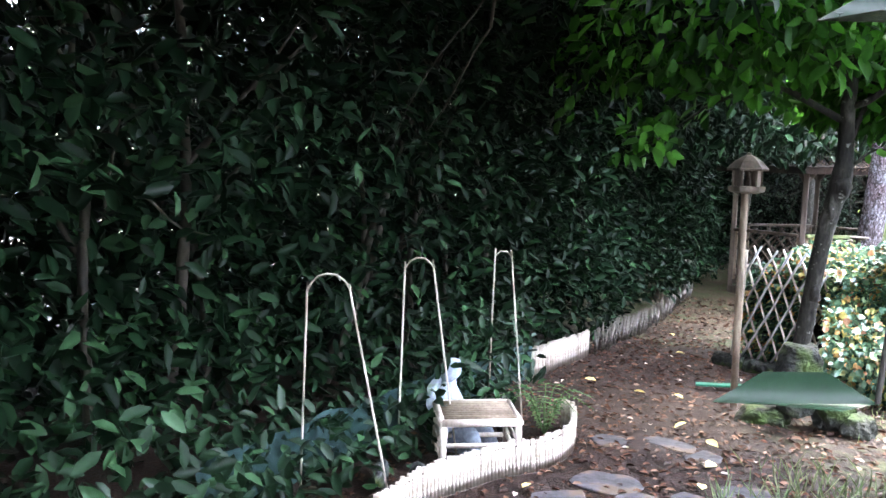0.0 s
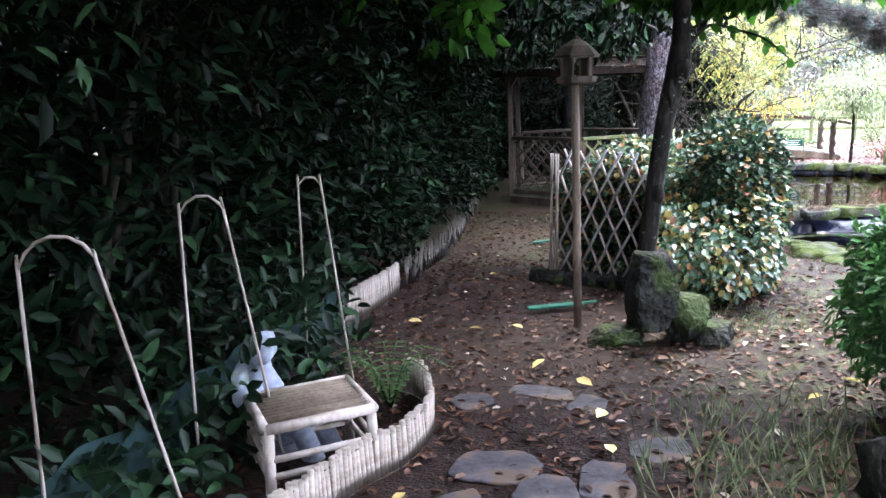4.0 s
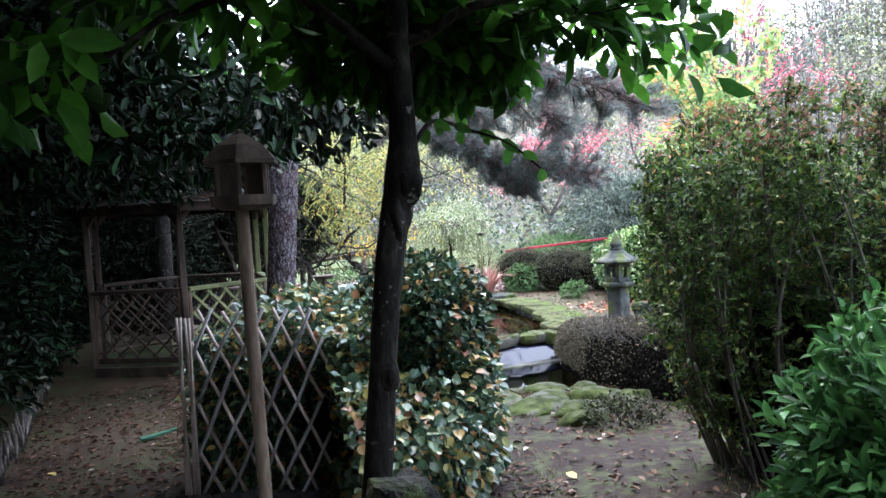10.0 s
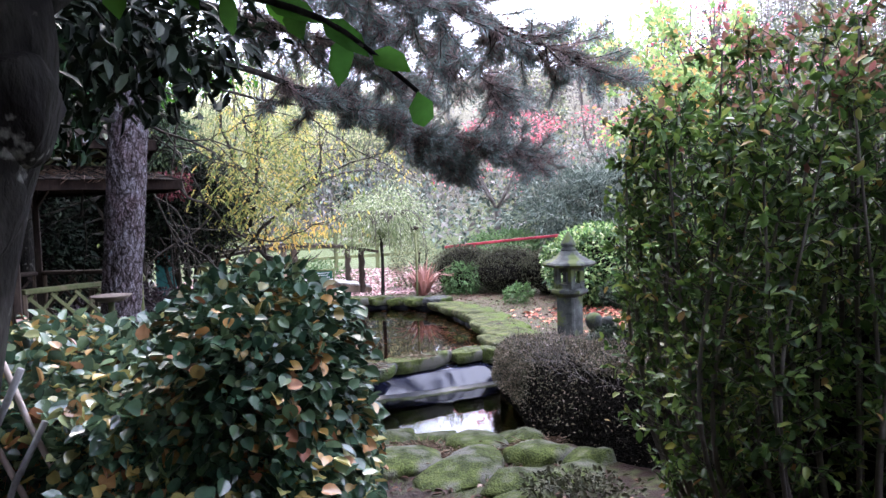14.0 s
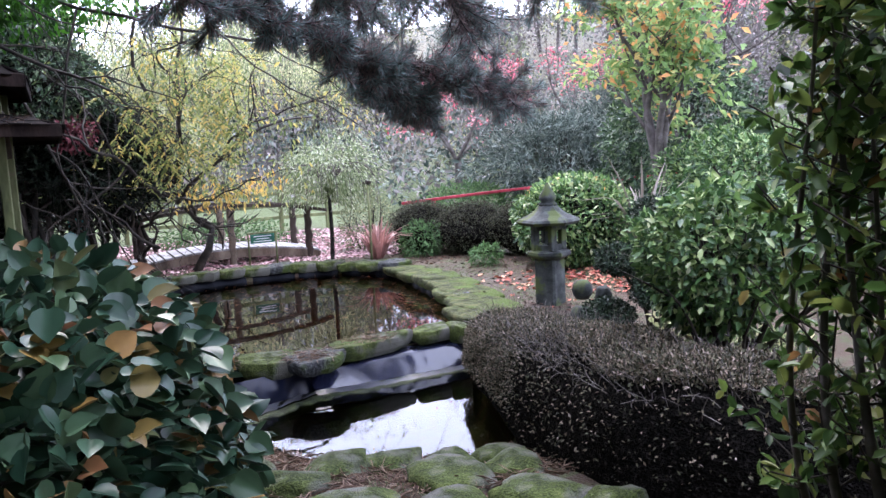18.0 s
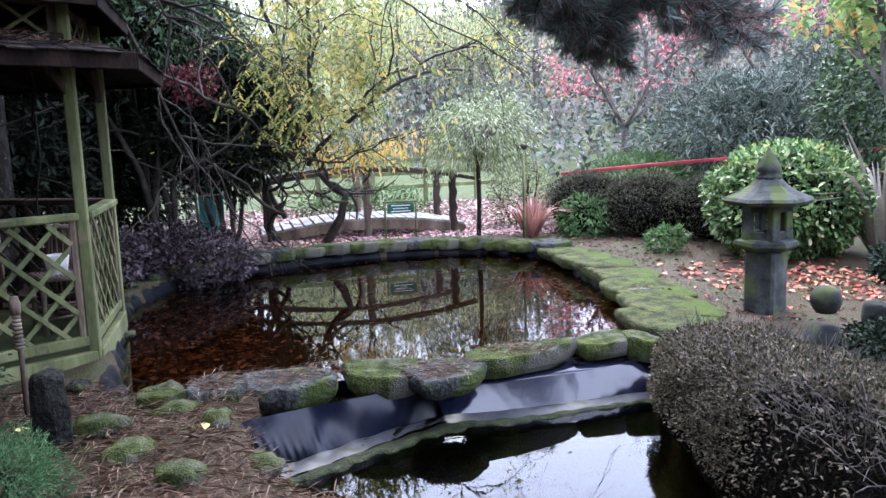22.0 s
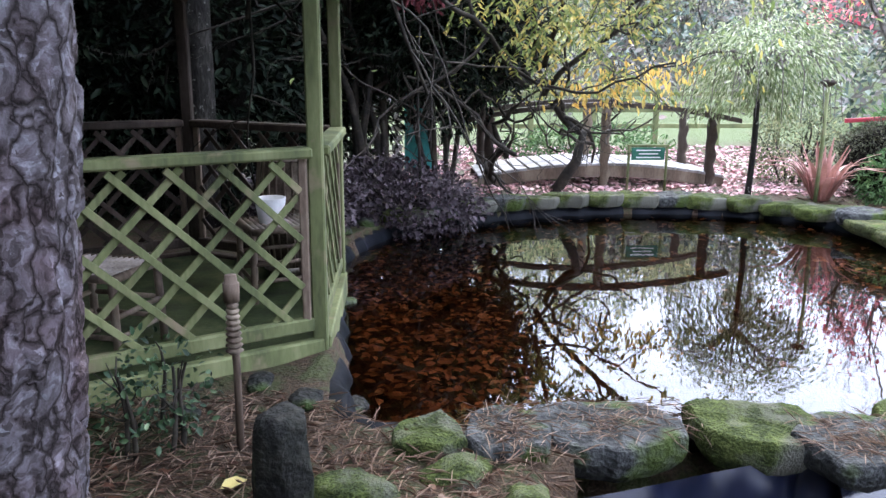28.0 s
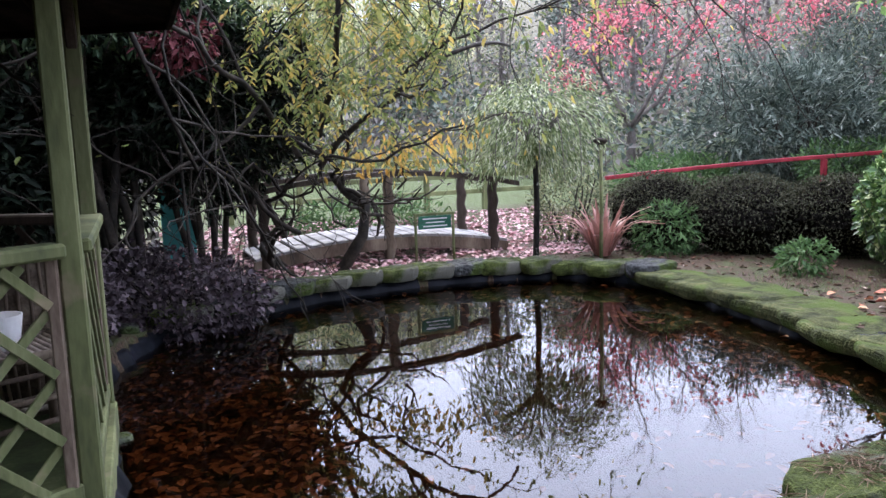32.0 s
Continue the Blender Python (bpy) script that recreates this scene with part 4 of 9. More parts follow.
def weir_liner():
    """The liner that falls from the stones to the lower pond, the flaps at its foot, and the mossy ledge below, drawn
    dark for the stones' reflection.
    """
    top = [(1.08, 12.16, -0.3), (1.38, 12.24, -0.3), (1.74, 12.38, -0.32), (2.18, 12.53, -0.34), (2.38, 12.57, -0.35)]
    foot = [(1.2, 12.02, -0.54), (1.45, 12.12, -0.545), (1.8, 12.31, -0.55), (2.2, 12.48, -0.555), (2.36, 12.53, -0.555)]
    k = [0, 0.12, 0.3, 0.5, 0.7, 0.88, 1.0]

    def folds(u, w):
        d = np.array([0.45, -0.85, 0.1])
        near = np.exp(-u * 9)
        return d * (np.sin(w * 3.14) * (0.03 * np.sin(u * 11 + 0.6) + 0.012 * np.sin(u * 27 + w * 2)) + near * w * 0.02 * np.sin(u * 160))
    strip([blend(top, foot, q) for q in k], 140, WET_LINER, "weir_liner", "wet black liner hanging in folds from the weir stones", folds)
    back = [(2.3, 12.72, -0.35), (2.75, 12.8, -0.355), (3.3, 12.82, -0.355), (3.98, 12.84, -0.355)]
    head = [(2.3, 12.6, -0.36), (2.75, 12.57, -0.365), (3.3, 12.57, -0.365), (3.98, 12.6, -0.365)]
    low = [(2.34, 12.47, -0.535), (2.8, 12.42, -0.535), (3.3, 12.42, -0.535), (3.98, 12.44, -0.535)]
    strip([back, blend(back, head, 0.5), head] + [blend(head, low, q) for q in k[1:]], 140, WET_SHEET, "weir_liner", "wet shining liner under the weir stones",
          lambda u, w: np.array([0, -0.7, 0.3]) * np.sin(w * 3.14) * (0.0012 * np.sin(u * 40 + 5 * np.sin(u * 9)) + 0.003 * np.sin(u * 11)))
    apron = [(1.24, 11.86, -0.545), (1.46, 11.95, -0.548), (1.84, 12.16, -0.55), (2.2, 12.36, -0.55), (2.36, 12.4, -0.55)]
    strip([blend(foot, apron, q) for q in (0, 0.06, 0.5, 1.0)], 60, DRY_LINER, "liner_flap", "dull grey liner flap at the foot of the weir", lambda u, w: np.array([0, 0, 1.0]) * 0.006 * np.sin(u * 30 + w * 4))
    lip = [(2.34, 12.36, -0.55), (2.8, 12.3, -0.55), (3.3, 12.31, -0.55), (3.98, 12.36, -0.55)]
    strip([blend(low, lip, q) for q in (0, 0.1, 0.6, 1.0)], 60, DRY_LINER, "liner_flap", "dull grey liner flap at the foot of the weir", lambda u, w: np.array([0, 0, 1.0]) * 0.004 * np.sin(u * 26 + w * 4))
    # Dark mossy strip below the lip, painted as the stones' reflection.
    n = 110
    g = Geo()
    rows = []
    for off, z in ((0.0, -0.58), (0.0, -0.549), (0.5, -0.545), (0.94, -0.552), (1.0, -0.62)):
        for i in range(n):
            x = 1.3 + 2.6 * i / (n - 1)
            y0 = np.interp(x, [1.3, 1.84, 2.34, 2.8, 3.9], [11.87, 12.15, 12.38, 12.31, 12.34])
            wide = np.interp(x, [1.3, 1.9, 2.35, 2.6, 3.2, 3.9], [0.1, 0.12, 0.14, 0.12, 0.07, 0.05]) * (1 + 0.2 * math.sin(x * 17) + 0.12 * math.sin(x * 41))
            rows.append((x + 0.3 * off * wide, y0 - wide * off, z + 0.004 * math.sin(x * 31 + off * 4)))
    f = [(k * n + i, (k + 1) * n + i, (k + 1) * n + i + 1, k * n + i + 1) for k in range(4) for i in range(n - 1)]
    g.add(rows, f)
    tagged(new("weir_ledge", g.mesh("weir_ledge", MOSS_REFLECTION, True)), "mossy ledge strip drawn dark for the stones' reflection in the lower pond", "ledge", kind="structure")


liner_ring()
weir_liner()


# ---- stones ----
def stone(centre, size, seed, mat, label, group, flat=0.35, turn=0.0, name="stone", rough=0.22, level=3):
    g = Geo()
    if flat >= 0.3:
        g.slab(centre, size, seed, turn)
    else:
        g.rock(centre, size, seed, flat, rough, turn, level)
    ob = solo(name, g.mesh(name, mat, flat < 0.3), label, "stone", group)
    return ob


WEIR = [(0.63, 12.48, 0.32, 0.3, 0.2, MOSSY, 0.1), (0.95, 12.5, 0.33, 0.4, 0.2, STONE, -0.1), (1.4, 12.61, 0.68, 0.46, 0.2, STONE, 0.1), (1.96, 12.61, 0.55, 0.38, 0.19, MOSSY, -0.15),
        (2.33, 12.43, 0.5, 0.4, 0.17, STONE, 0.1), (2.95, 12.68, 0.84, 0.35, 0.18, MOSSY, 0.1), (3.62, 12.74, 0.44, 0.36, 0.16, MOSSY, 0.1), (3.9, 12.66, 0.28, 0.36, 0.2, MOSSY, 0.6)]
for k, (x, y, a, b, c, mt, tr) in enumerate(WEIR):
    stone((x, y, (-0.16 if x < 1 else -0.205) - c * 0.4), (a * 1.02, b * 1.02, c * 0.8), 40 + k, mt, "flat mossy weir stone between the two ponds" if mt is MOSSY else "flat grey weir stone strewn with pine needles", "weir stones", 0.62, tr, "weir_stone", 0.26, 4)

r = rng_of(21)
edge = smooth_line([(0.6, 16.92), (1.4, 17.47), (2.5, 17.81), (3.5, 17.83), (4.48, 17.5), (4.9, 16.75)], 14)
for k, (x, y) in enumerate(edge):
    if 2.75 < x < 3.05:
        continue
    stone((x, y, -0.19 + 0.02 * r.normal()), (r.uniform(0.5, 0.62), r.uniform(0.32, 0.42), 0.13), 60 + k, MOSSY if r.random() < 0.7 else STONE, "mossy edging stone at the far pond bank", "pond edging stones", 0.6, float(r.uniform(-0.3, 0.3)), "edging_stone")
edge = smooth_line([(5.02, 16.6), (5.0, 15.6), (4.85, 14.5), (4.6, 13.5), (4.35, 13.0)], 8)
for k, (x, y) in enumerate(edge):
    stone((x - 0.01, y, -0.24), (0.72, 1.15, 0.13), 80 + k, TURF, "long mossy slab along the pond bank", "pond bank slabs", 0.66, float(r.uniform(-0.05, 0.05)) - 0.1, "bank_slab")
for k, (x, y, s) in enumerate([(0.2, 16.6, 0.34), (0.02, 16.2, 0.3), (-0.02, 15.5, 0.36), (0.3, 13.02, 0.3), (0.12, 12.86, 0.24), (-0.1, 13.05, 0.22), (-0.35, 12.75, 0.2)]):
    stone((x, y, gz(x, y) + 0.03), (s * 0.7, s * 0.55, s * 0.3), 100 + k, DARKROCK, "rough grey stone at the foot of the pavilion", "loose pond stones", 0.2, 0.3 * k)
for k, (x, y, a, b) in enumerate([(0.35, 12.1, 0.34, 0.26), (0.75, 12.25, 0.3, 0.22), (0.55, 11.75, 0.3, 0.22), (0.95, 12.0, 0.28, 0.22), (1.15, 11.6, 0.34, 0.24), (0.8, 11.4, 0.3, 0.22)]):
    stone((x, y, gz(x, y) + 0.0), (a * 0.85, b * 0.85, 0.15), 115 + k, MOSSY, "moss cushion stone on the needle-strewn bank", "bank moss stones", 0.12, 0.5 * k, rough=0.3)
MOSS_STEPS = [(1.55, 9.35, 0.5, 0.34), (1.85, 8.95, 0.62, 0.4), (2.15, 9.5, 0.5, 0.36), (2.35, 9.0, 0.42, 0.3), (2.0, 8.5, 0.5, 0.34), (2.35, 9.95, 0.5, 0.3), (1.75, 10.2, 0.45, 0.3), (2.75, 10.0, 0.4, 0.3), (1.45, 9.9, 0.36, 0.26), (1.8, 8.15, 0.34, 0.26), (2.3, 8.45, 0.4, 0.3), (2.55, 9.45, 0.36, 0.28), (1.25, 10.25, 0.4, 0.26), (2.1, 10.25, 0.5, 0.24), (2.62, 8.75, 0.34, 0.26)]
for k, (x, y, a, b) in enumerate(MOSS_STEPS):
    stone((x, y, gz(x, y) + 0.01), (a * 1.1, b * 1.15, 0.2), 130 + k, MOSSY, "moss-covered stone beside the path to the pond", "path moss stones", 0.15, 0.7 * k, rough=0.3)
SLATES = [(-1.06, 3.62, 0.42, 0.3), (-1.16, 3.22, 0.4, 0.3), (-0.86, 3.42, 0.3, 0.24), (-0.66, 3.56, 0.36, 0.26), (-0.82, 3.15, 0.4, 0.28), (-0.95, 4.52, 0.44, 0.2), (-1.26, 4.3, 0.26, 0.22), (-0.72, 4.35, 0.3, 0.2), (-1.3, 2.75, 0.36, 0.3), (-0.95, 2.8, 0.34, 0.28), (-0.55, 3.0, 0.36, 0.26), (-0.45, 3.85, 0.3, 0.24)]
for k, (x, y, a, b) in enumerate(SLATES):
    stone((x, y, gz(x, y) + 0.004), (a * 0.85, b * 0.9, 0.024), 150 + k, SLATE, "flat damp slate stepping stone in the soil", "slate stepping stones", 0.6, 0.6 * k, "stepping_stone", 0.3)


for k, (x, y, z, a, b, w) in enumerate([(4.74, 14.05, -0.2, 0.5, 0.34, 0.5), (4.66, 13.86, -0.265, 0.42, 0.3, 0.35)]):
    stone((x, y, z), (a, b, 0.045), 90 + k, WETSLATE, "wet black slate slab jutting over the pond", "outlet slabs", 0.6, w, "slate_slab")


def rock_pile():
    base = gz(-0.36, 5.6)
    t = thing("rock_pile", (-0.36, 5.6, base), "dark rough mossy boulder standing at the tree foot", "rock")
    for k, (dx, dy, z, s, a) in enumerate([(0, 0, 0.34, (0.34, 0.3, 0.68), 0.3), (0.2, 0.06, 0.16, (0.26, 0.3, 0.4), 0.8), (0.36, 0.0, 0.06, (0.22, 0.24, 0.24), 1.2), (-0.2, -0.04, 0.05, (0.36, 0.26, 0.2), 0.2)]):
        h = Geo()
        h.rock((-0.37 + dx, 5.6 + dy, base + z), s, 170 + k, 0.35, 0.34, a, 4)
        part("boulder", h.mesh("boulder", DARKROCK), t)


rock_pile()


# ---- pavilion ----
PC, PR = np.array([-0.948, 14.075]), 1.25
CORNER = [PC + PR * np.array([math.cos(radians(a)), math.sin(radians(a))]) for a in (-30, -90, -150, 150, 90, 30)]
DECK = -0.15


def pavilion():
    t = thing("pavilion", (PC[0], PC[1], -0.3), "six-sided green wooden garden pavilion with lattice rails", "pavilion")
    g = Geo()
    ring = [(*(PC + (c - PC) * 1.02), 0) for c in CORNER]
    v = [(x, y, DECK - 0.12) for x, y, _ in ring] + [(x, y, DECK) for x, y, _ in ring]
    g.add(v, [tuple(range(6))[::-1], tuple(range(6, 12))] + [(i, (i + 1) % 6, 6 + (i + 1) % 6, 6 + i) for i in range(6)])
    part("deck", g.mesh("deck", surf("mossy_deck", [(0.3, (0.014, 0.02, 0.007)), (0.55, (0.04, 0.055, 0.018)), (0.75, (0.085, 0.095, 0.04))], 4, 0.85, 0.5, 50)), t, "mossy green floor boards")
    for k, c in enumerate(CORNER):
        g = Geo()
        g.beam((*c, DECK - 0.25), (*c, 2.2), 0.075, 0.075, 0.008)
        # Lit corners get green timber, the others a dark copy for shade.
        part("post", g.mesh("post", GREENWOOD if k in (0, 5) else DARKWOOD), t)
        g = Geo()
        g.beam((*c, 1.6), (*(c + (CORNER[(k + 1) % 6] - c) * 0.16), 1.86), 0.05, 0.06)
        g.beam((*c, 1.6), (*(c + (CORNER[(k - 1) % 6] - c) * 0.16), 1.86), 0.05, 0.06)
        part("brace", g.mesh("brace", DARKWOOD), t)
        foot = Geo()
        foot.rock((*c, DECK - 0.24), (0.2, 0.2, 0.24), 200 + k, 0.4, 0.2, 0.4 * k, 3)
        part("footing", foot.mesh("footing", STONE, True), t, "stone footing")
    for k in range(6):
        a, b = CORNER[k], CORNER[(k + 1) % 6]
        d = unit(b - a)
        out = unit((a + b) / 2 - PC)
        L = np.linalg.norm(b - a)
        # Rails likewise: dark timber stands for the shaded sides.
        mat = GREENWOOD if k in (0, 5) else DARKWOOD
        rustic = k == 1

        def at(s, z, o=0.0):
            p = a + d * s + out * o
            return (p[0], p[1], z)
        if k == 2:
            continue
        g = Geo()
        g.beam(at(0.04, 0.8, 0.01), at(L - 0.04, 0.8, 0.01), 0.11, 0.05, 0.01)
        part("top_rail", g.mesh("top_rail", mat), t)
        g = Geo()
        g.beam(at(0.04, DECK + 0.1), at(L - 0.04, DECK + 0.1), 0.05, 0.07, 0.008)
        part("bottom_rail", g.mesh("bottom_rail", mat), t)
        g = Geo()
        g.beam(at(0.0, DECK - 0.05, 0.02), at(L, DECK - 0.05, 0.02), 0.06, 0.15, 0.008)
        part("skirt", g.mesh("skirt", mat), t)
        for s in (0.07, L - 0.07):
            g = Geo()
            g.beam(at(s, DECK + 0.1), at(s, 0.78), 0.04, 0.04)
            part("stile", g.mesh("stile", BROWNWOOD), t)
        lo, hi = DECK + 0.13, 0.76
        h = hi - lo
        step = 0.235
        rr = rng_of(300 + k)
        for sgn in (1, -1):
            s = -h
            while s < L:
                j1, j2 = (rr.uniform(-0.03, 0.03, 2) if rustic else (0, 0))
                x0, x1 = (s + j1, s + h + j2) if sgn > 0 else (s + h + j1, s + j2)
                z0, z1 = lo, hi
                xa, xb = x0, x1
                if xa > xb:
                    xa, xb, z0, z1 = xb, xa, z1, z0
                m = (z1 - z0) / (xb - xa)
                ca, cb = max(xa, 0.09), min(xb, L - 0.09)
                if cb - ca > 0.04:
                    g = Geo()
                    p, q = at(ca, z0 + m * (ca - xa), 0.012 * sgn), at(cb, z0 + m * (cb - xa), 0.012 * sgn)
                    if rustic:
                        mid = (np.array(p) + np.array(q)) / 2 + rr.normal(size=3) * 0.012
                        g.tube([p, mid, q], [0.014, 0.013, 0.011], 6)
                    else:
                        g.beam(p, q, 0.012, 0.034, 0.003)
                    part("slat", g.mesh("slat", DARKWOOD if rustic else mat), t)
                s += step
        # head beam between the posts
        g = Geo()
        g.beam(at(0, 1.93), at(L, 1.93), 0.07, 0.12, 0.008)
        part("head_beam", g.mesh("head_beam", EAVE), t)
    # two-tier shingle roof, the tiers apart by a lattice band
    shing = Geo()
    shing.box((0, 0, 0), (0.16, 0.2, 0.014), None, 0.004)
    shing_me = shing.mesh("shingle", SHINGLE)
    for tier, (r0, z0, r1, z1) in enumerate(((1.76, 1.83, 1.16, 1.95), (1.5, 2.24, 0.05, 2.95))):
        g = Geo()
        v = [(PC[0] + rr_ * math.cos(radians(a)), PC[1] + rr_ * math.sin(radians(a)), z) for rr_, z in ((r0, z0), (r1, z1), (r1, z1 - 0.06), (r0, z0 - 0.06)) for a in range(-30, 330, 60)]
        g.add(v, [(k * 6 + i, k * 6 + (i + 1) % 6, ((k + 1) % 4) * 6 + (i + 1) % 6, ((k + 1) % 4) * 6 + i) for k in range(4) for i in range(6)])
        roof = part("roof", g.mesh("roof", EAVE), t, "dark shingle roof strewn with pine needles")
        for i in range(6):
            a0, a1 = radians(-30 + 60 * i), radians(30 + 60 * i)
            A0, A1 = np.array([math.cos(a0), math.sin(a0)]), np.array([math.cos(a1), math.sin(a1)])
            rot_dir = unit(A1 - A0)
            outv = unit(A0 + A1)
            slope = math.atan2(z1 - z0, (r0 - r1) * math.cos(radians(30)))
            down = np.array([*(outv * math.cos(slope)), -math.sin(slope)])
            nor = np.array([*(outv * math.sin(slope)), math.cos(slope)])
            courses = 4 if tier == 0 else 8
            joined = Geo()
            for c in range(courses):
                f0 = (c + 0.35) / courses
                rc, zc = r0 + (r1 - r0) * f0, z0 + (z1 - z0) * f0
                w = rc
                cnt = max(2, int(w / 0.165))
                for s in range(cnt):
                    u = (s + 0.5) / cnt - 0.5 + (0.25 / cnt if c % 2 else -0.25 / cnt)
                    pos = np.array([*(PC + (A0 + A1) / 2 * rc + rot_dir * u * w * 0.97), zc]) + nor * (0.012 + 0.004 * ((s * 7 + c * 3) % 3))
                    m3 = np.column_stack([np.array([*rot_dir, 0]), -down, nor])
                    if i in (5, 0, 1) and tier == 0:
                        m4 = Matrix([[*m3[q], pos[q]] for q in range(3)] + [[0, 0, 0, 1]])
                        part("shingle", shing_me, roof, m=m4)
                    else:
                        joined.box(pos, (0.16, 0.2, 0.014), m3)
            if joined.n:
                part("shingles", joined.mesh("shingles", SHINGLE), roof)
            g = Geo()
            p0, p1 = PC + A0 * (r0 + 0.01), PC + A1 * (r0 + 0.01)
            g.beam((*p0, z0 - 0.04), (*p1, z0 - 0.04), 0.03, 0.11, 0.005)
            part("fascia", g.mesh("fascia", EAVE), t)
    # lattice band between the tiers
    for i in range(6):
        a0, a1 = radians(-30 + 60 * i), radians(30 + 60 * i)
        p0, p1 = PC + 1.17 * np.array([math.cos(a0), math.sin(a0)]), PC + 1.17 * np.array([math.cos(a1), math.sin(a1)])
        d = unit(p1 - p0)
        g = Geo()
        g.beam((*p0, 1.9), (*p0, 2.26), 0.06, 0.06, 0.006)
        part("lantern_post", g.mesh("lantern_post", BROWNWOOD), t)
        for z, h in ((2.2, 0.06), (1.965, 0.045)):
            g = Geo()
            g.beam((*(p0 + d * 0.03), z), (*(p1 - d * 0.03), z), 0.045, h, 0.005)
            part("lantern_rail", g.mesh("lantern_rail", BROWNWOOD), t)
        for k in range(4):
            for sg in (1, -1):
                u0, u1 = 0.05 + 0.27 * k, 0.05 + 0.27 * (k + 1)
                za, zb = (1.985, 2.175) if sg > 0 else (2.175, 1.985)
                o = np.array([d[1], -d[0]]) * 0.006 * sg
                g = Geo()
                g.beam((*(p0 + d * u0 + o), za), (*(p0 + d * u1 + o), zb), 0.01, 0.024, 0.002)
                part("slat", g.mesh("slat", GREENWOOD), t)


pavilion()


# ---- plants ----
def blob(n, centre, radii, r, shell=0.55, lump=0.2, seed=0, freq=2.6):
    """n places in the outer part of a lumpy ellipsoid, and the way out at each."""
    d = unit(r.normal(size=(n, 3)))
    rad = (shell + (1 - shell) * r.random(n) ** 0.6) * (1 + lump * wob(d, freq, seed) + lump * 0.5 * wob(d, freq * 2.6, seed + 1))
    p = np.array(centre) + d * rad[:, None] * np.array(radii)
    return p, unit(d / np.array(radii))


def leafy(name, p, out, r, size, mat, parent=None, label="", aspect=0.45, droop=0.3, spread=0.8, simple=False, fold=0.18, keep_above=True, shape=POINTED):
    """One mesh of leaves at the places p, turned outward with some disorder."""
    n = len(p)
    if keep_above:
        ok = p[:, 2] > ground_at(p[:, 0], p[:, 1]) + 0.01
        p, out = p[ok], out[ok]
        n = len(p)
    axis = unit(out + spread * r.normal(size=(n, 3)) + np.array([0, 0, -droop]))
    face = unit(out * 0.6 + np.array([0, 0, 0.7]) + 0.5 * r.normal(size=(n, 3)))
    L = size * r.uniform(0.65, 1.25, n)
    v, f = leaf_arrays(p, axis, face, L, L * aspect, fold, simple, shape)
    return tagged(part(name, fast_mesh(name, v, f, mat), parent, label), kind="stuff")


def grow(start, way, length, radius, depth, r, bend=0.25, kids=3, rise=0.1, ratio=0.62, out=None):
    """Branches as lines with radii: each forks into smaller ones."""
    if out is None:
        out = []
    k = max(4, int(length / 0.12) if length < 1.2 else 9)
    pts, d = [np.array(start, float)], unit(np.array(way, float))
    for _ in range(k):
        d = unit(d + bend * r.normal(size=3) * 0.5 + np.array([0, 0, rise * 0.25]))
        pts.append(pts[-1] + d * length / k)
    rad = np.linspace(radius, radius * (0.45 if depth else 0.25), k + 1)
    out.append((np.array(pts), rad))
    if depth:
        for _ in range(kids):
            j = int(r.integers(max(1, k // 3), k + 1))
            w = unit(unit(pts[j] - pts[j - 1]) + 0.9 * r.normal(size=3) * np.array([1, 1, 0.7]) + np.array([0, 0, rise]))
            grow(pts[j], w, length * ratio * r.uniform(0.7, 1.2), rad[j] * 0.7, depth - 1, r, bend, kids, rise, ratio, out)
    return out


def inside(lines, centre, radii, most=1.0):
    """Cuts branches off where they leave a crown."""
    out = []
    for p, rad in lines:
        far = np.linalg.norm((p - np.array(centre)) / np.array(radii), axis=1)
        bad = np.nonzero((far > most) & (p[:, 2] > centre[2]))[0]
        k = int(bad[0]) if len(bad) else len(p)
        if k >= 3:
            out.append((p[:k], rad[:k]))
    return out


def limbs(name, lines, mat, parent, sides=5, label=""):
    g = Geo()
    for p, rad in lines:
        g.tube(p, np.maximum(rad, 0.002), sides, False)
    return tagged(part(name, g.mesh(name, mat, True), parent, label), kind="stuff")


def tips(lines, r, per, least=0.0, jitter=0.05):
    """Places along thin branches, for leaves."""
    ps, ds = [], []
    for p, rad in lines:
        if rad[0] > least and least:
            continue
        k = r.integers(1, len(p), per)
        t = r.random((per, 1))
        ps.append(p[k - 1] * (1 - t) + p[k] * t + jitter * r.normal(size=(per, 3)))
        ds.append(np.repeat(unit(p[-1:] - p[:1]), per, 0))
    return np.concatenate(ps), np.concatenate(ds)


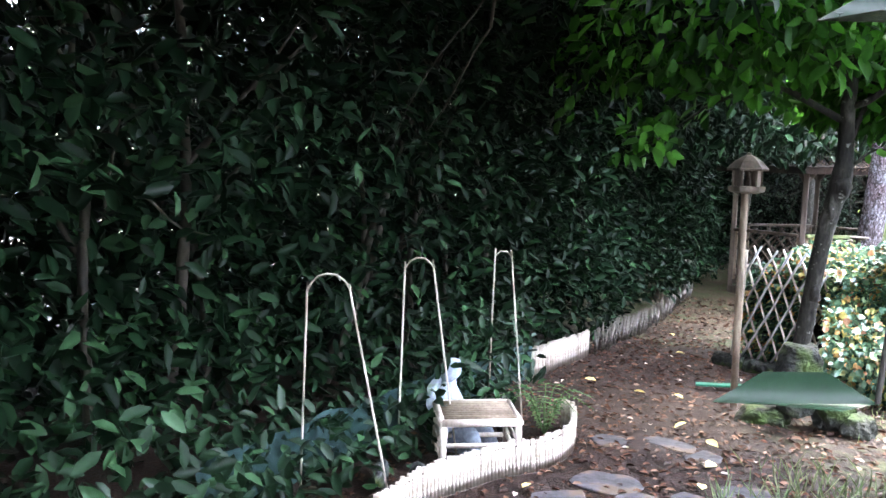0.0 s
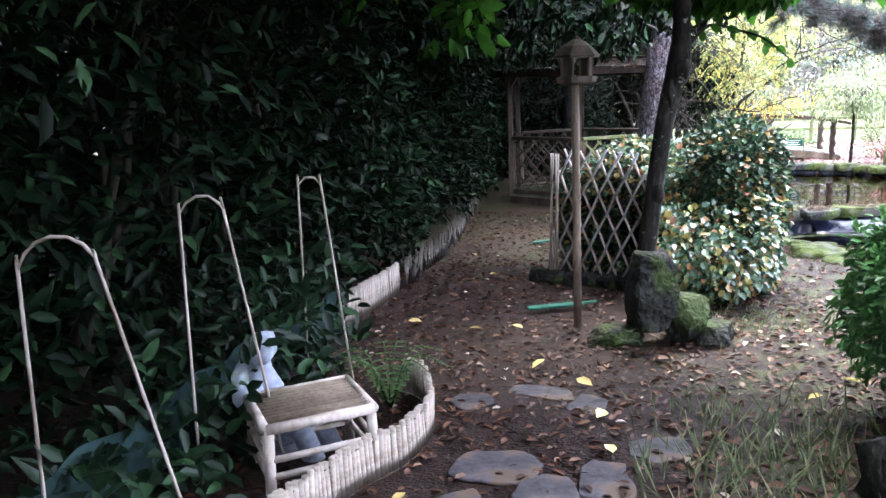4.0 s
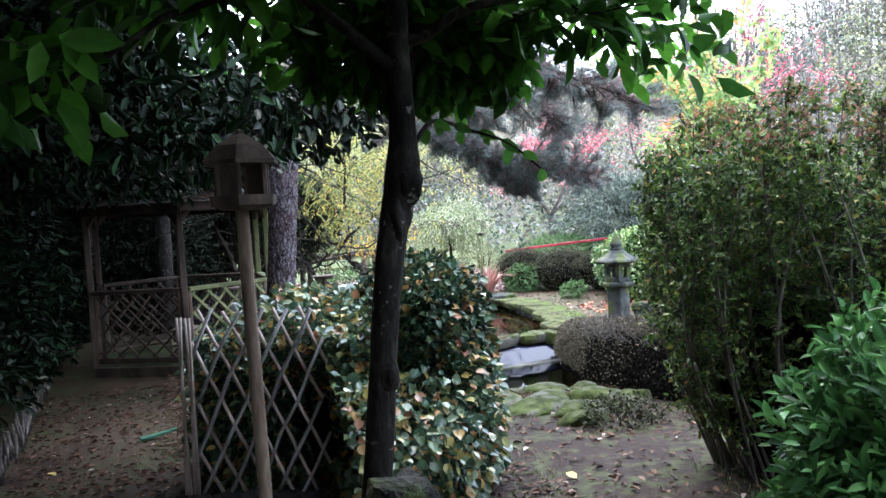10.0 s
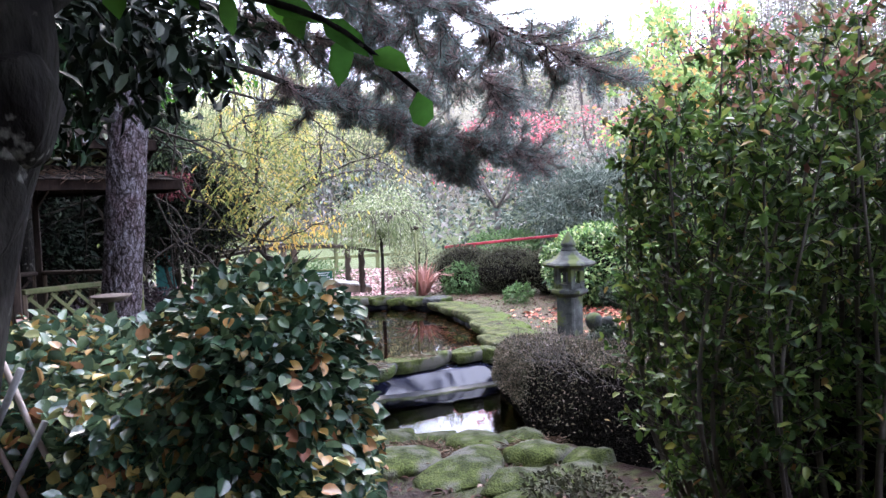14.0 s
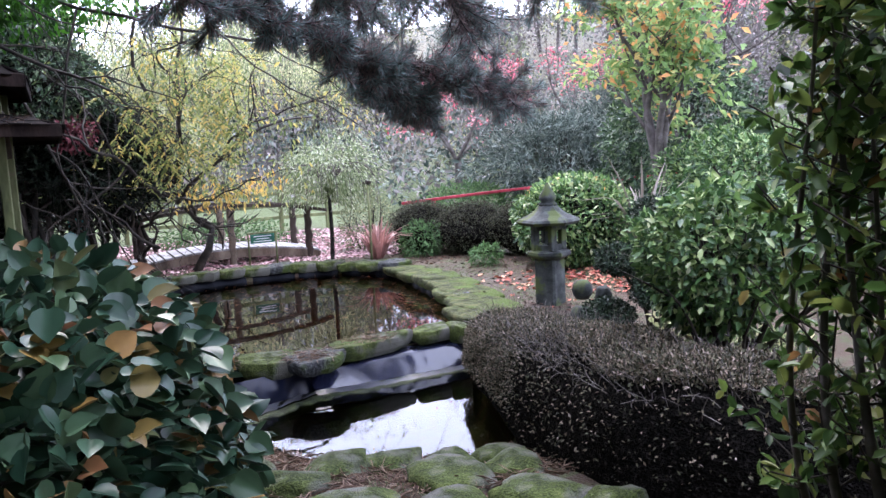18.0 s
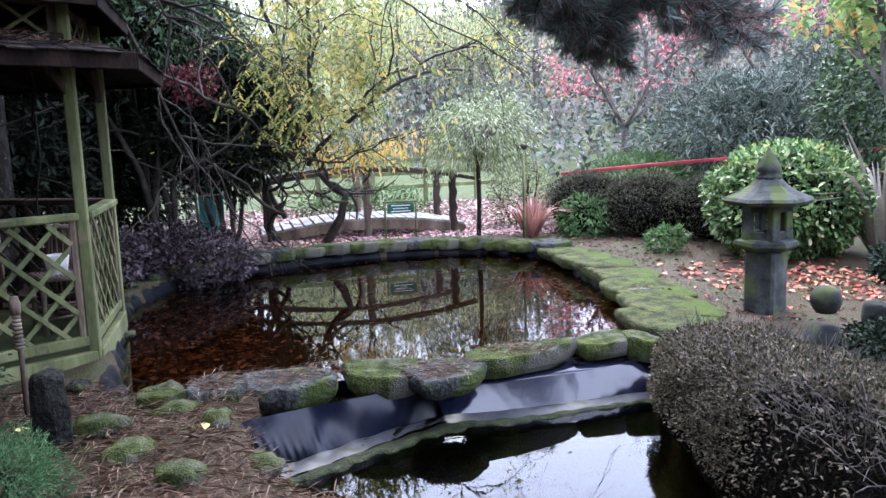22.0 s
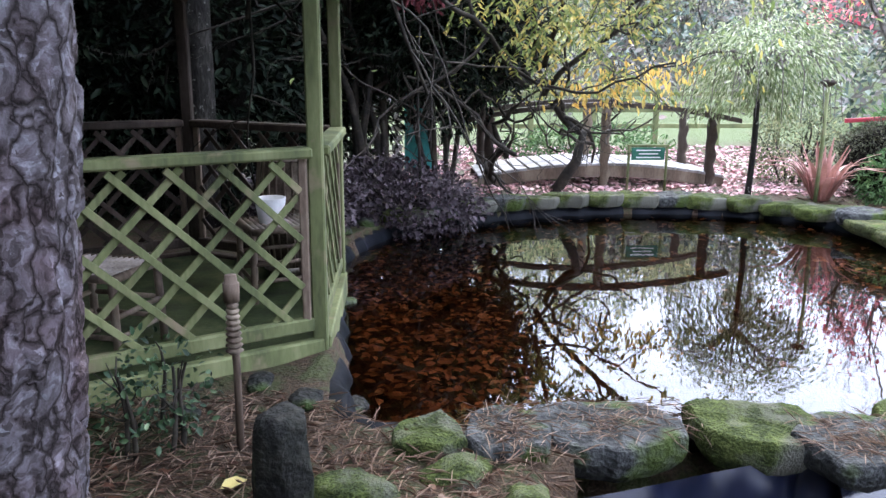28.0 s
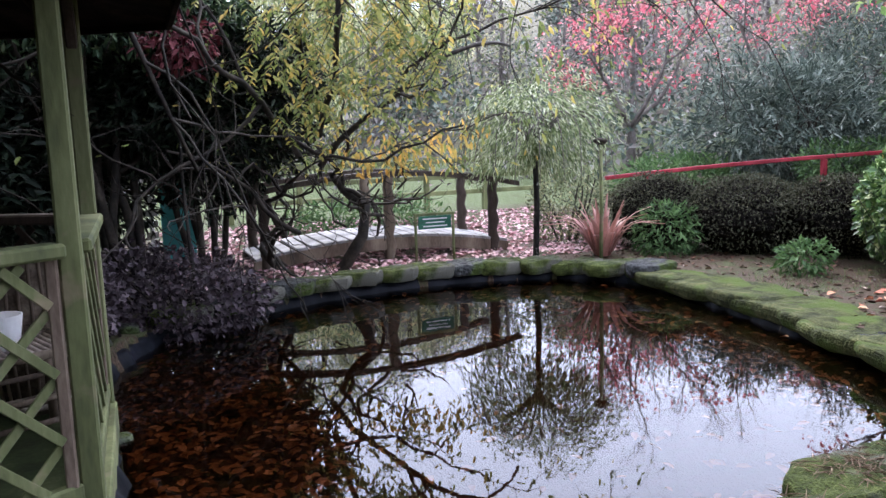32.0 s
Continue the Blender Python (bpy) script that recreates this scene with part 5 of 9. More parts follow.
def shrub(name, centre, radii, count, size, mat, label, category="shrub", seed=0, aspect=0.45, simple=False, shell=0.5, lump=0.18, stems=6, twig=DARKTWIG, group="", droop=0.2, freq=2.6, spread=0.8, extra=None, twigs=0, core=0.0, bare=0.0):
    """A bush: stems from the ground and a lumpy crown of single leaves."""
    r = rng_of(seed + 500)
    x, y, z = centre
    base = gz(x, y)
    t = thing(name, (x, y, base), label, category, group)
    p, out = blob(count, centre, radii, r, shell, lump, seed, freq)
    # Fewer leaves low down, so the near-black core shows as shade.
    if bare:
        k = (out[:, 2] > 0.3 + 0.15 * wob(p, 6, seed)) | (r.random(len(p)) > bare)
        p, out = p[k], out[k]
    leafy("crown", p, out, r, size, mat, t, "", aspect, droop, spread, simple)
    lines = []
    for k in range(stems):
        a = 6.28 * k / stems + r.uniform(-0.4, 0.4)
        s = np.array([x + 0.12 * math.cos(a), y + 0.12 * math.sin(a), base - 0.03])
        e = np.array([x + 0.7 * radii[0] * math.cos(a) * r.uniform(0.2, 1), y + 0.7 * radii[1] * math.sin(a) * r.uniform(0.2, 1), z + radii[2] * 0.6])
        L = np.linalg.norm(e - s)
        grow(s, e - s, L, 0.008 + 0.012 * L, 2 if twigs else 1, r, 0.22, 3, 0.1, 0.5, lines)
    lines = inside(lines, centre, radii)
    if lines:
        limbs("stemwork", lines, twig, t)
    # Lump added inside the crown: blocks light, its near-black colour is shade.
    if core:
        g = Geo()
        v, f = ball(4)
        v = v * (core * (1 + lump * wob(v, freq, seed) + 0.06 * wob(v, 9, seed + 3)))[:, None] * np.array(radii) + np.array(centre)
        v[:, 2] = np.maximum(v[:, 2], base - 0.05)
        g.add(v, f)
        part("twig_mass", g.mesh("twig_mass", TWIG_SHADE), t, "near-black core of inner twigs with their shade painted in")
    if extra:
        n, m, up, sz = extra
        q, o2 = blob(n, centre, radii, r, 0.93, lump, seed, freq)
        ok = q[:, 2] > z + radii[2] * up
        leafy("shoot_growth", q[ok], o2[ok], r, sz, m, t, "", aspect, -0.6, spread, simple)
    return t


# the laurel hedge along the path, and the boughs over it
def laurel_hedge():
    r = rng_of(11)
    t = thing("laurel_hedge", (-3.0, 5.5, gz(-3.0, 5.5)), "tall dark glossy laurel hedge arching over the path", "hedge", kind="")
    n = 66000
    p = np.column_stack([r.uniform(0, 1, n), r.uniform(-3.5, 16, n), r.uniform(0, 1, n) ** 0.9 * 4.4])
    depth = r.random(n) ** 1.4
    lean = np.interp(p[:, 2], [0, 0.5, 1.2, 2.2, 3.2, 4.4], [-2.5, -2.36, -2.42, -2.35, -1.75, -1.3])
    lean = lean + 0.2 * wob(p[:, 1:], 1.7, 12) + 0.1 * wob(p[:, 1:], 4.5, 13)
    lean = lean - np.interp(p[:, 1], [-3, 1.0, 4.0, 6.0], [0.1, 0.45, 0.45, 0.0]) * (p[:, 2] < 1.6)
    p[:, 0] = lean - depth * 1.5
    hole = wob(p[:, 1:], 2.6, 14) + 0.5 * wob(p[:, 1:], 6, 15)
    gap = (p[:, 2] > 1.0) & (p[:, 2] < 3.2) & (p[:, 1] < 5.5) & (hole > 0.4) & (depth > 0.1)
    ok = (~gap) & (p[:, 2] > gz(-3, 5) - 0.2)
    p = p[ok]
    out = np.tile(np.array([0.9, 0.0, 0.15]), (len(p), 1))
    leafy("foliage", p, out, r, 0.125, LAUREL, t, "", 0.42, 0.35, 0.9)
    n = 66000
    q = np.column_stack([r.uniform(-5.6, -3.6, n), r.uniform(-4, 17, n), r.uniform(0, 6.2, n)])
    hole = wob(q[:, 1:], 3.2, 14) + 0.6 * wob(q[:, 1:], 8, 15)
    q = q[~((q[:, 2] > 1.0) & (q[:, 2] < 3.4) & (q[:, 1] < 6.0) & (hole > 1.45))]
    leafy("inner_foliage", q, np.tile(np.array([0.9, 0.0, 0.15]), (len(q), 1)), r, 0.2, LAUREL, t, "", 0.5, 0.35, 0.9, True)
    lines = []
    for k in range(46):
        y = -3 + 19 * k / 46 + r.uniform(-0.2, 0.2)
        s = (-3.3 + r.uniform(-0.4, 0.4), y, gz(-3.2, y) - 0.05)
        grow(s, (0.28 + r.uniform(-0.2, 0.25), r.uniform(-0.5, 0.6), 1), r.uniform(2.2, 3.4), r.uniform(0.02, 0.05), 2, r, 0.22, 3, 0.15, 0.55, lines)
    lines = [(p, w) for p, w in lines if p[:, 0].max() < -2.7]
    limbs("branchwork", lines, DARKTWIG, t)
    n = 34000
    p = np.column_stack([r.uniform(-4.5, 0.1, n), r.uniform(-3.5, 12.5, n), r.uniform(0, 1, n)])
    edge = np.interp(p[:, 1], [-3.5, 0.5, 3, 6, 9, 12.5], [0.3, 0.1, -0.6, -0.7, -1.0, -0.9]) + 0.25 * wob(p[:, :2], 1.8, 16)
    p[:, 2] = 2.55 + 0.2 * (p[:, 0] + 0.6) ** 2 * 0.15 + 1.2 * p[:, 2] + 0.2 * wob(p[:, :2], 2.0, 17)
    ok = (p[:, 0] < edge) & (wob(p[:, :2], 3.2, 18) < 0.85)
    p = p[ok]
    n = 8500
    q = np.column_stack([r.uniform(-3.2, -0.1, n), r.uniform(7.8, 12.2, n), r.uniform(0, 1, n) ** 1.3])
    q[:, 2] = 1.95 + 1.0 * q[:, 2] + 0.18 * wob(q[:, :2], 2.4, 19)
    q = q[(q[:, 0] < -0.25 + 0.3 * wob(q[:, 1:2], 2.0, 20)) & ~((q[:, 1] > 11.3) & (q[:, 2] < 2.25) & (q[:, 0] > -0.9))]
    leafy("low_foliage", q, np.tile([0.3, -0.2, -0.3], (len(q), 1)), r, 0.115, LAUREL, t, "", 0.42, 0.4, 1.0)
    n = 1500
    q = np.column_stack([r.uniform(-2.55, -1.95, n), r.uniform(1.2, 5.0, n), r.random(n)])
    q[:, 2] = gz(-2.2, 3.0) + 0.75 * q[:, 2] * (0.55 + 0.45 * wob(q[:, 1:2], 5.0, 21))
    # Low leaves take the lit copy of the laurel colour.
    leafy("lit_low_growth", q, np.tile([0.6, -0.3, 0.4], (len(q), 1)), r, 0.105, BRIGHT_LAUREL, t, "", 0.42, 0.3, 0.7)
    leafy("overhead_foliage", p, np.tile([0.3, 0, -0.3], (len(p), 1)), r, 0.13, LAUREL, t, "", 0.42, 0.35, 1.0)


laurel_hedge()


def hedge_close(name, lo, hi, count, size, mat, label, seed, lump=0.25):
    """A rough mass of foliage filling a box, with an uneven outline."""
    r = rng_of(seed)
    lo, hi = np.array(lo, float), np.array(hi, float)
    c = (lo + hi) / 2
    t = thing(name, (c[0], c[1], gz(c[0], c[1])), label, "shrubbery")
    p = lo + (hi - lo) * r.random((count, 3))
    top = hi[2] - (hi[2] - lo[2]) * (0.22 + lump * wob(p[:, :2], 1.1, seed))
    p = p[p[:, 2] < top]
    leafy("foliage", p, unit(r.normal(size=p.shape) + [0, 0, 0.4]), r, size, mat, t, "", 0.45, 0.2, 0.8, True)
    lines = []
    for k in range(14):
        s = np.array([r.uniform(lo[0], hi[0]), r.uniform(lo[1], hi[1]), 0])
        s[2] = gz(s[0], s[1]) - 0.05
        grow(s, (r.normal() * 0.2, r.normal() * 0.2, 1), (hi[2] - lo[2]) * 0.7, 0.05, 1, r, 0.2, 3, 0.2, 0.5, lines)
    limbs("stemwork", lines, DARKTWIG, t)
    return t


# Two masses added out of view to close the place round the path.
hedge_close("shrubbery", (-4.5, -6, 0), (5, -3.2, 4.2), 16000, 0.16, LAUREL, "unseen evergreen shrubbery added to close the path's end", 31)
hedge_close("shrubbery", (3.6, -3.2, 0), (6.5, 6.6, 3.6), 20000, 0.15, LAUREL, "unseen evergreen shrubbery added beside the path", 32)
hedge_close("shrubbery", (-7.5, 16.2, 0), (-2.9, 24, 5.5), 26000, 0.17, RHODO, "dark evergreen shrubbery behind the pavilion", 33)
# Mass added to block the sky that shows through the laurel hedge.
hedge_close("shrubbery", (-7.5, -1.0, 0), (-5.2, 7.0, 4.5), 20000, 0.19, LAUREL, "evergreen mass added to block sky gaps behind the laurel hedge", 35)
hedge_close("shrubbery", (-8, 7, 0), (-5.0, 17, 5.5), 12000, 0.2, LAUREL, "tall dark evergreens behind the hedge", 34)


def shade_canopy():
    """Evergreen canopy added above the view to keep sky light off the path."""
    r = rng_of(36)
    t = thing("evergreen_tree", (-3.9, 1.5, gz(-3.9, 1.5)), "evergreen canopy added above the view to shade the path", "tree")
    g = Geo()
    g.tube(smooth_line([(-3.9, 1.5, 0), (-3.8, 1.6, 2.5), (-3.4, 2.0, 5.0)], 16), np.linspace(0.2, 0.1, 16), 12)
    part("trunk", g.mesh("trunk", TRUNK, True), t)
    lines = []
    for k in range(12):
        s = (-3.6, 1.8, 3.2 + 0.15 * k)
        grow(s, (r.uniform(0.2, 1.2), r.uniform(-1, 1.6), 0.15), r.uniform(2.5, 4.5), 0.05, 2, r, 0.2, 4, 0.05, 0.5, lines)
    limbs("branchwork", lines, DARKTWIG, t)
    n = 42000
    p = np.column_stack([r.uniform(-5.5, 2.6, n), r.uniform(-4.5, 9.2, n), r.random(n)])
    reach = np.interp(p[:, 1], [-4.5, 0, 3, 4.6, 5.6, 6.2, 9.2], [1.8, 0.7, 0.7, 1.4, 0.4, -0.5, -0.8]) + 0.4 * wob(p[:, :2], 1.2, 37)
    p[:, 2] = 3.5 + 1.9 * p[:, 2] + 0.35 * wob(p[:, :2], 1.0, 38)
    p = p[p[:, 0] < reach]
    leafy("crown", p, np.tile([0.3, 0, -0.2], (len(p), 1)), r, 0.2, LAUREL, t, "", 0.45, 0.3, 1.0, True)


shade_canopy()


def rear_sky_block():
    """Evergreen boughs added out of view to block sky light from the hedge."""
    r = rng_of(47)
    t = thing("evergreen_tree", (4.6, -0.5, gz(4.6, -0.5)), "unseen evergreen added to block sky on the path's open side", "tree")
    g = Geo()
    g.tube(smooth_line([(4.6, -0.5, 0), (4.6, -0.4, 2.5), (4.4, -0.2, 5.5)], 16), np.linspace(0.22, 0.1, 16), 12)
    part("trunk", g.mesh("trunk", TRUNK, True), t)
    n = 22000
    p = np.column_stack([r.uniform(1.6, 7.5, n), r.uniform(-6, 2.6, n), r.uniform(2.6, 6.5, n)])
    p = p[(wob(p, 1.2, 48) < 0.7) & (p[:, 0] > 1.8 + 0.5 * wob(p[:, 1:], 1.2, 49) + np.clip(p[:, 1], 0, 3) * 0.5)]
    leafy("crown", p, unit(r.normal(size=p.shape)), r, 0.2, LAUREL, t, "", 0.45, 0.3, 0.9, True)


rear_sky_block()


def back_evergreen():
    """Tall dark evergreens that shade the pavilion from behind."""
    r = rng_of(39)
    t = thing("evergreen_tree", (-2.6, 19.3, gz(-2.6, 19.3)), "tall dark evergreen standing behind the pavilion", "tree")
    g = Geo()
    g.tube(smooth_line([(-2.6, 19.3, -0.4), (-2.5, 19.3, 3.0), (-2.3, 19.4, 6.5)], 16), np.linspace(0.2, 0.08, 16), 12)
    part("trunk", g.mesh("trunk", TRUNK, True), t)
    lines = []
    for k in range(14):
        s = (-2.5, 19.3, 2.4 + 0.28 * k)
        grow(s, (r.uniform(-1, 1), r.uniform(-1, 0.6), 0.2), r.uniform(1.6, 3.0), 0.05, 2, r, 0.2, 4, 0.05, 0.5, lines)
    limbs("branchwork", lines, DARKTWIG, t)
    n = 34000
    p = np.column_stack([r.uniform(-8, 1.6, n), r.uniform(14.6, 22.5, n), r.uniform(0, 1, n)])
    p[:, 2] = 2.3 + 4.4 * p[:, 2] + 0.4 * wob(p[:, :2], 1.1, 40)
    reach = np.interp(p[:, 1], [14.6, 16, 18.5, 22.5], [-2.6, -1.6, 0.9, 0.6]) + 0.35 * wob(p[:, 1:], 1.4, 41)
    p = p[(p[:, 0] < reach) & (wob(p, 1.5, 42) < 0.75)]
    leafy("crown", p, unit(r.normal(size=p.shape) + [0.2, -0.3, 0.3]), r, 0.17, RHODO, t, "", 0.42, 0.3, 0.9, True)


back_evergreen()


# the small broad-leaved tree by the path
def small_tree():
    r = rng_of(41)
    t = thing("small_tree", (-0.4, 5.98, gz(-0.4, 5.98)), "slim dark-barked tree with broad glossy green leaves", "tree")
    pts = [(-0.44, 5.86, 0.0), (-0.405, 5.85, 0.4), (-0.375, 5.84, 0.69), (-0.34, 5.84, 1.02), (-0.305, 5.84, 1.3), (-0.267, 5.84, 1.52), (-0.225, 5.83, 1.7), (-0.212, 5.83, 1.89), (-0.215, 5.83, 2.08), (-0.212, 5.83, 2.32), (-0.18, 5.84, 3.0), (-0.17, 5.9, 3.6)]
    p = smooth_line(pts, 56)
    rad = np.interp(p[:, 2], [0, 0.2, 0.6, 1.0, 1.45, 1.6, 1.72, 1.84, 2.1, 2.6, 3.6], [0.085, 0.066, 0.054, 0.051, 0.055, 0.062, 0.071, 0.056, 0.047, 0.042, 0.03])
    rad = rad * (1 + 0.06 * wob(p, 9, 3))
    g = Geo()
    g.tube(p, rad, 18)
    knots = ((-0.205, 5.8, 1.67, 0.11, 0.17), (-0.255, 5.81, 1.56, 0.1, 0.2), (-0.335, 5.81, 0.95, 0.085, 0.13))
    for k, (x, y, z, w, h) in enumerate(knots):
        g.rock((x, y, z), (w, w, h), 420 + k, 0.0, 0.2, 0.4 * k, 3)
    part("trunk", g.mesh("trunk", TRUNK, True), t)
    lines = []
    for z, w, L in ((1.9, (0.35, 0.25, 0.7), 0.9), (2.1, (-0.8, -0.3, 0.5), 1.4), (2.2, (0.9, -0.35, 0.28), 1.1), (2.35, (-0.3, -0.9, 0.4), 1.3), (2.5, (0.7, 0.6, 0.4), 1.2), (2.6, (-0.6, 0.7, 0.5), 1.3), (2.9, (0.5, -0.6, 0.5), 1.2), (3.2, (-0.7, -0.1, 0.5), 1.2), (3.4, (0.4, 0.3, 0.8), 1.0)):
        x = float(np.interp(z, p[:, 2], p[:, 0]))
        grow((x, 5.84, z), w, L, 0.026, 2, r, 0.3, 4, 0.05, 0.6, lines)
    limbs("branchwork", lines, TRUNK, t)
    q, d = tips(lines, r, 26, 0.02, 0.07)
    ok = q[:, 2] > 1.82
    leafy("crown", q[ok], d[ok], r, 0.13, CANOPY, t, "", 0.5, 0.35, 0.9)
    q, d = blob(2600, (-0.75, 5.6, 2.75), (1.2, 1.3, 0.55), r, 0.2, 0.25, 44)
    leafy("upper_crown", q, d, r, 0.13, CANOPY, t, "", 0.5, 0.5, 0.9)
    q, d = blob(3000, (0.06, 6.3, 2.34), (0.58, 0.42, 0.3), r, 0.15, 0.25, 45)
    leafy("side_crown", q, d, r, 0.115, CANOPY, t, "", 0.5, 0.5, 0.9)
    # the low twig that hangs towards the pond with its few large leaves
    tw = smooth_line([(-0.2, 5.84, 1.78), (-0.04, 5.98, 1.93), (0.12, 6.02, 1.9), (0.27, 5.96, 1.84), (0.4, 5.9, 1.72)], 16)
    limbs("hanging_twig", [(tw, np.linspace(0.012, 0.004, 16))], TRUNK, t)
    for k in range(11):
        i = 4 + int(11 * k / 10)
        a = np.array([[(0.5 if k % 2 else -0.4) + 0.5, 0.45 * (-1) ** k, -0.55]]) + 0.15 * r.normal(size=(1, 3))
        v, f = leaf_arrays(tw[i:i + 1], a, np.array([[-0.35, -0.8, 0.35]]), 0.1 * r.uniform(0.8, 1.1), 0.048, 0.12)
        part("leaf", fast_mesh("leaf", v, f, SINGLE_LEAF), t)


small_tree()


def hanging_bough():
    """Broad evergreen leaves that hang high beside the pine."""
    r = rng_of(448)
    t = thing("leafy_bough", (-0.6, 9.0, 3.1), "dark broad-leaved bough hanging beside the pine", "branch")
    ln = []
    for e in ((0.5, 9.3, 2.2), (0.15, 8.9, 2.15), (-0.25, 9.4, 2.25), (0.65, 9.6, 2.35)):
        p = smooth_line([(-1.0, 8.9, 3.2), (np.array((-0.9, 8.9, 3.1)) + np.array(e)) / 2 + [0, 0, 0.2], e], 14)
        ln.append((p, np.linspace(0.022, 0.005, 14)))
    limbs("twig", ln, TRUNK, t)
    q, d = blob(1300, (0.0, 9.15, 2.46), (0.85, 0.65, 0.34), r, 0.1, 0.25, 449)
    leafy("leafage", q, d, r, 0.12, RHODO, t, "", 0.42, 0.5, 0.9)


hanging_bough()


def overhead_sprig():
    """A leafy bough that reaches in from above beside the path."""
    r = rng_of(46)
    t = thing("leafy_bough", (1.2, 4.9, 3.0), "leafy green bough hanging over the path", "branch")
    ln = []
    for a, b in (((1.9, 5.0, 3.2), (0.45, 4.55, 2.32)), ((1.6, 4.4, 3.1), (0.25, 3.75, 2.45))):
        p = smooth_line([a, (np.array(a) + np.array(b)) / 2 + [0, 0, 0.12], b], 12)
        ln.append((p, np.linspace(0.02, 0.005, 12)))
    limbs("twig", ln, TRUNK, t)
    q, d = tips(ln, r, 34, 0, 0.05)
    leafy("leafage", q, d, r, 0.13, CANOPY, t, "", 0.48, 0.4, 0.8)


overhead_sprig()


def near_sprig():
    """A low laurel twig reaching over the start of the path."""
    r = rng_of(49)
    t = thing("laurel_twig", (0.3, 0.85, 2.12), "low laurel twig with a few broad dark leaves", "branch")
    tw = smooth_line([(0.3, 0.85, 2.12), (0.12, 0.68, 1.95), (0.03, 0.6, 1.83), (0.01, 0.57, 1.63)], 14)
    limbs("twig", [(tw, np.linspace(0.006, 0.002, 14))], TRUNK, t)
    for i, a in ((13, (-0.85, -0.45, 0.04)), (8, (-0.85, -0.4, 0.1)), (3, (0.3, -0.8, 0.3))):
        v, f = leaf_arrays(tw[i:i + 1], np.array([a]), np.array([[0.1, -0.6, 0.8]]), 0.105, 0.034, 0.3)
        part("leaf", fast_mesh("leaf", v, f, DARK_LEAF), t)


near_sprig()


def behind_trellis(p):
    """True for places that are not before the lattice screen."""
    return (p[:, 0] > -0.3) | ((p[:, 0] + 1.06) * -0.456 + (p[:, 1] - 7.6) * -0.89 < -0.03)


def beside_path(p):
    """True for places well to the side of the walked line."""
    return p[:, 0] < 0.52 + 0.36 * np.clip(p[:, 1] - 6.7, 0, 1)


def ivy_mound():
    r = rng_of(51)
    t = thing("ivy_mound", (0.0, 7.65, gz(0, 7.65)), "mound of variegated ivy turning yellow and orange", "ivy")
    c, rad = (-0.03, 7.68, 0.36), (0.9, 1.05, 0.74)
    p, out = blob(26000, c, rad, r, 0.66, 0.22, 52, 3.0)
    ok = (p[:, 0] < 0.78) & behind_trellis(p) & beside_path(p)
    leafy("foliage", p[ok], out[ok], r, 0.05, IVY, t, "", 0.85, 0.55, 0.55, shape=ROUND)
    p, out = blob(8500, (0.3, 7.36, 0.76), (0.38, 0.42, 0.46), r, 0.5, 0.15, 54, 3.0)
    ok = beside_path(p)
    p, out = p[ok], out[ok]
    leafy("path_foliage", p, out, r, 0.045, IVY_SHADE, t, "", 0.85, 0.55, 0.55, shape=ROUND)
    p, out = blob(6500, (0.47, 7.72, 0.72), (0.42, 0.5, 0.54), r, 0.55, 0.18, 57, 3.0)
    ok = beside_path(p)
    # The dark leaf copy stands for the backlit pond side.
    leafy("pond_side_foliage", p[ok], out[ok], r, 0.05, IVY_BACKLIT, t, "", 0.85, 0.55, 0.55, shape=ROUND)
    p, out = blob(1500, (-0.55, 8.3, 0.3), (0.5, 0.8, 0.75), r, 0.6, 0.15, 53)
    ok = behind_trellis(p)
    p, out = p[ok], out[ok]
    leafy("back_foliage", p, out, r, 0.058, IVY, t, "", 0.85, 0.55, 0.55, shape=ROUND)
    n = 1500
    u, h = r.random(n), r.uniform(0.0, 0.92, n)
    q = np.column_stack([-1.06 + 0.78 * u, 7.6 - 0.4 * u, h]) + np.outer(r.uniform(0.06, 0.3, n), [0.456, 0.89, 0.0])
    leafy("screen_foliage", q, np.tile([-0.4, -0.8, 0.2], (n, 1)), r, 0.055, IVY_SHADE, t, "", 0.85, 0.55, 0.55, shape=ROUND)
    n = 3600
    u, h = r.random(n), r.uniform(0.0, 0.95, n)
    q = np.column_stack([-0.29 + 0.49 * u, 7.2 - 0.12 * np.sin(3.1 * u), h]) + np.outer(r.uniform(0.0, 0.22, n), [0.2, 0.97, 0.0])
    q = q[beside_path(q)]
    leafy("low_foliage", q, np.tile([-0.3, -0.8, 0.25], (len(q), 1)), r, 0.055, IVY, t, "", 0.85, 0.55, 0.55, shape=ROUND)
    # Near-black lumps stand for the shade inside the ivy.
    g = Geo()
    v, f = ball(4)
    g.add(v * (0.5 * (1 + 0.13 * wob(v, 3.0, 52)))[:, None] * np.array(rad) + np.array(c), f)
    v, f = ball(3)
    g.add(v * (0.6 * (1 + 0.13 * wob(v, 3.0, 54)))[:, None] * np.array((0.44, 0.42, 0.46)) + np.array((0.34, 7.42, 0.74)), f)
    part("twig_mass", g.mesh("twig_mass", TWIG_SHADE), t, "near-black core of inner stems with their shade painted in")
    lines = []
    for k in range(26):
        a = r.uniform(0, 6.28)
        s = (c[0] + 0.3 * math.cos(a), c[1] + 0.3 * math.sin(a), 0)
        grow(s, (math.cos(a) * 0.8, math.sin(a) * 0.8, 0.9), 0.9, 0.016, 2, r, 0.4, 3, 0.1, 0.55, lines)
    lines = [(q, w) for q, w in inside(lines, c, rad, 0.95) if beside_path(q + [0.12, 0, 0]).all() and behind_trellis(q).all()]
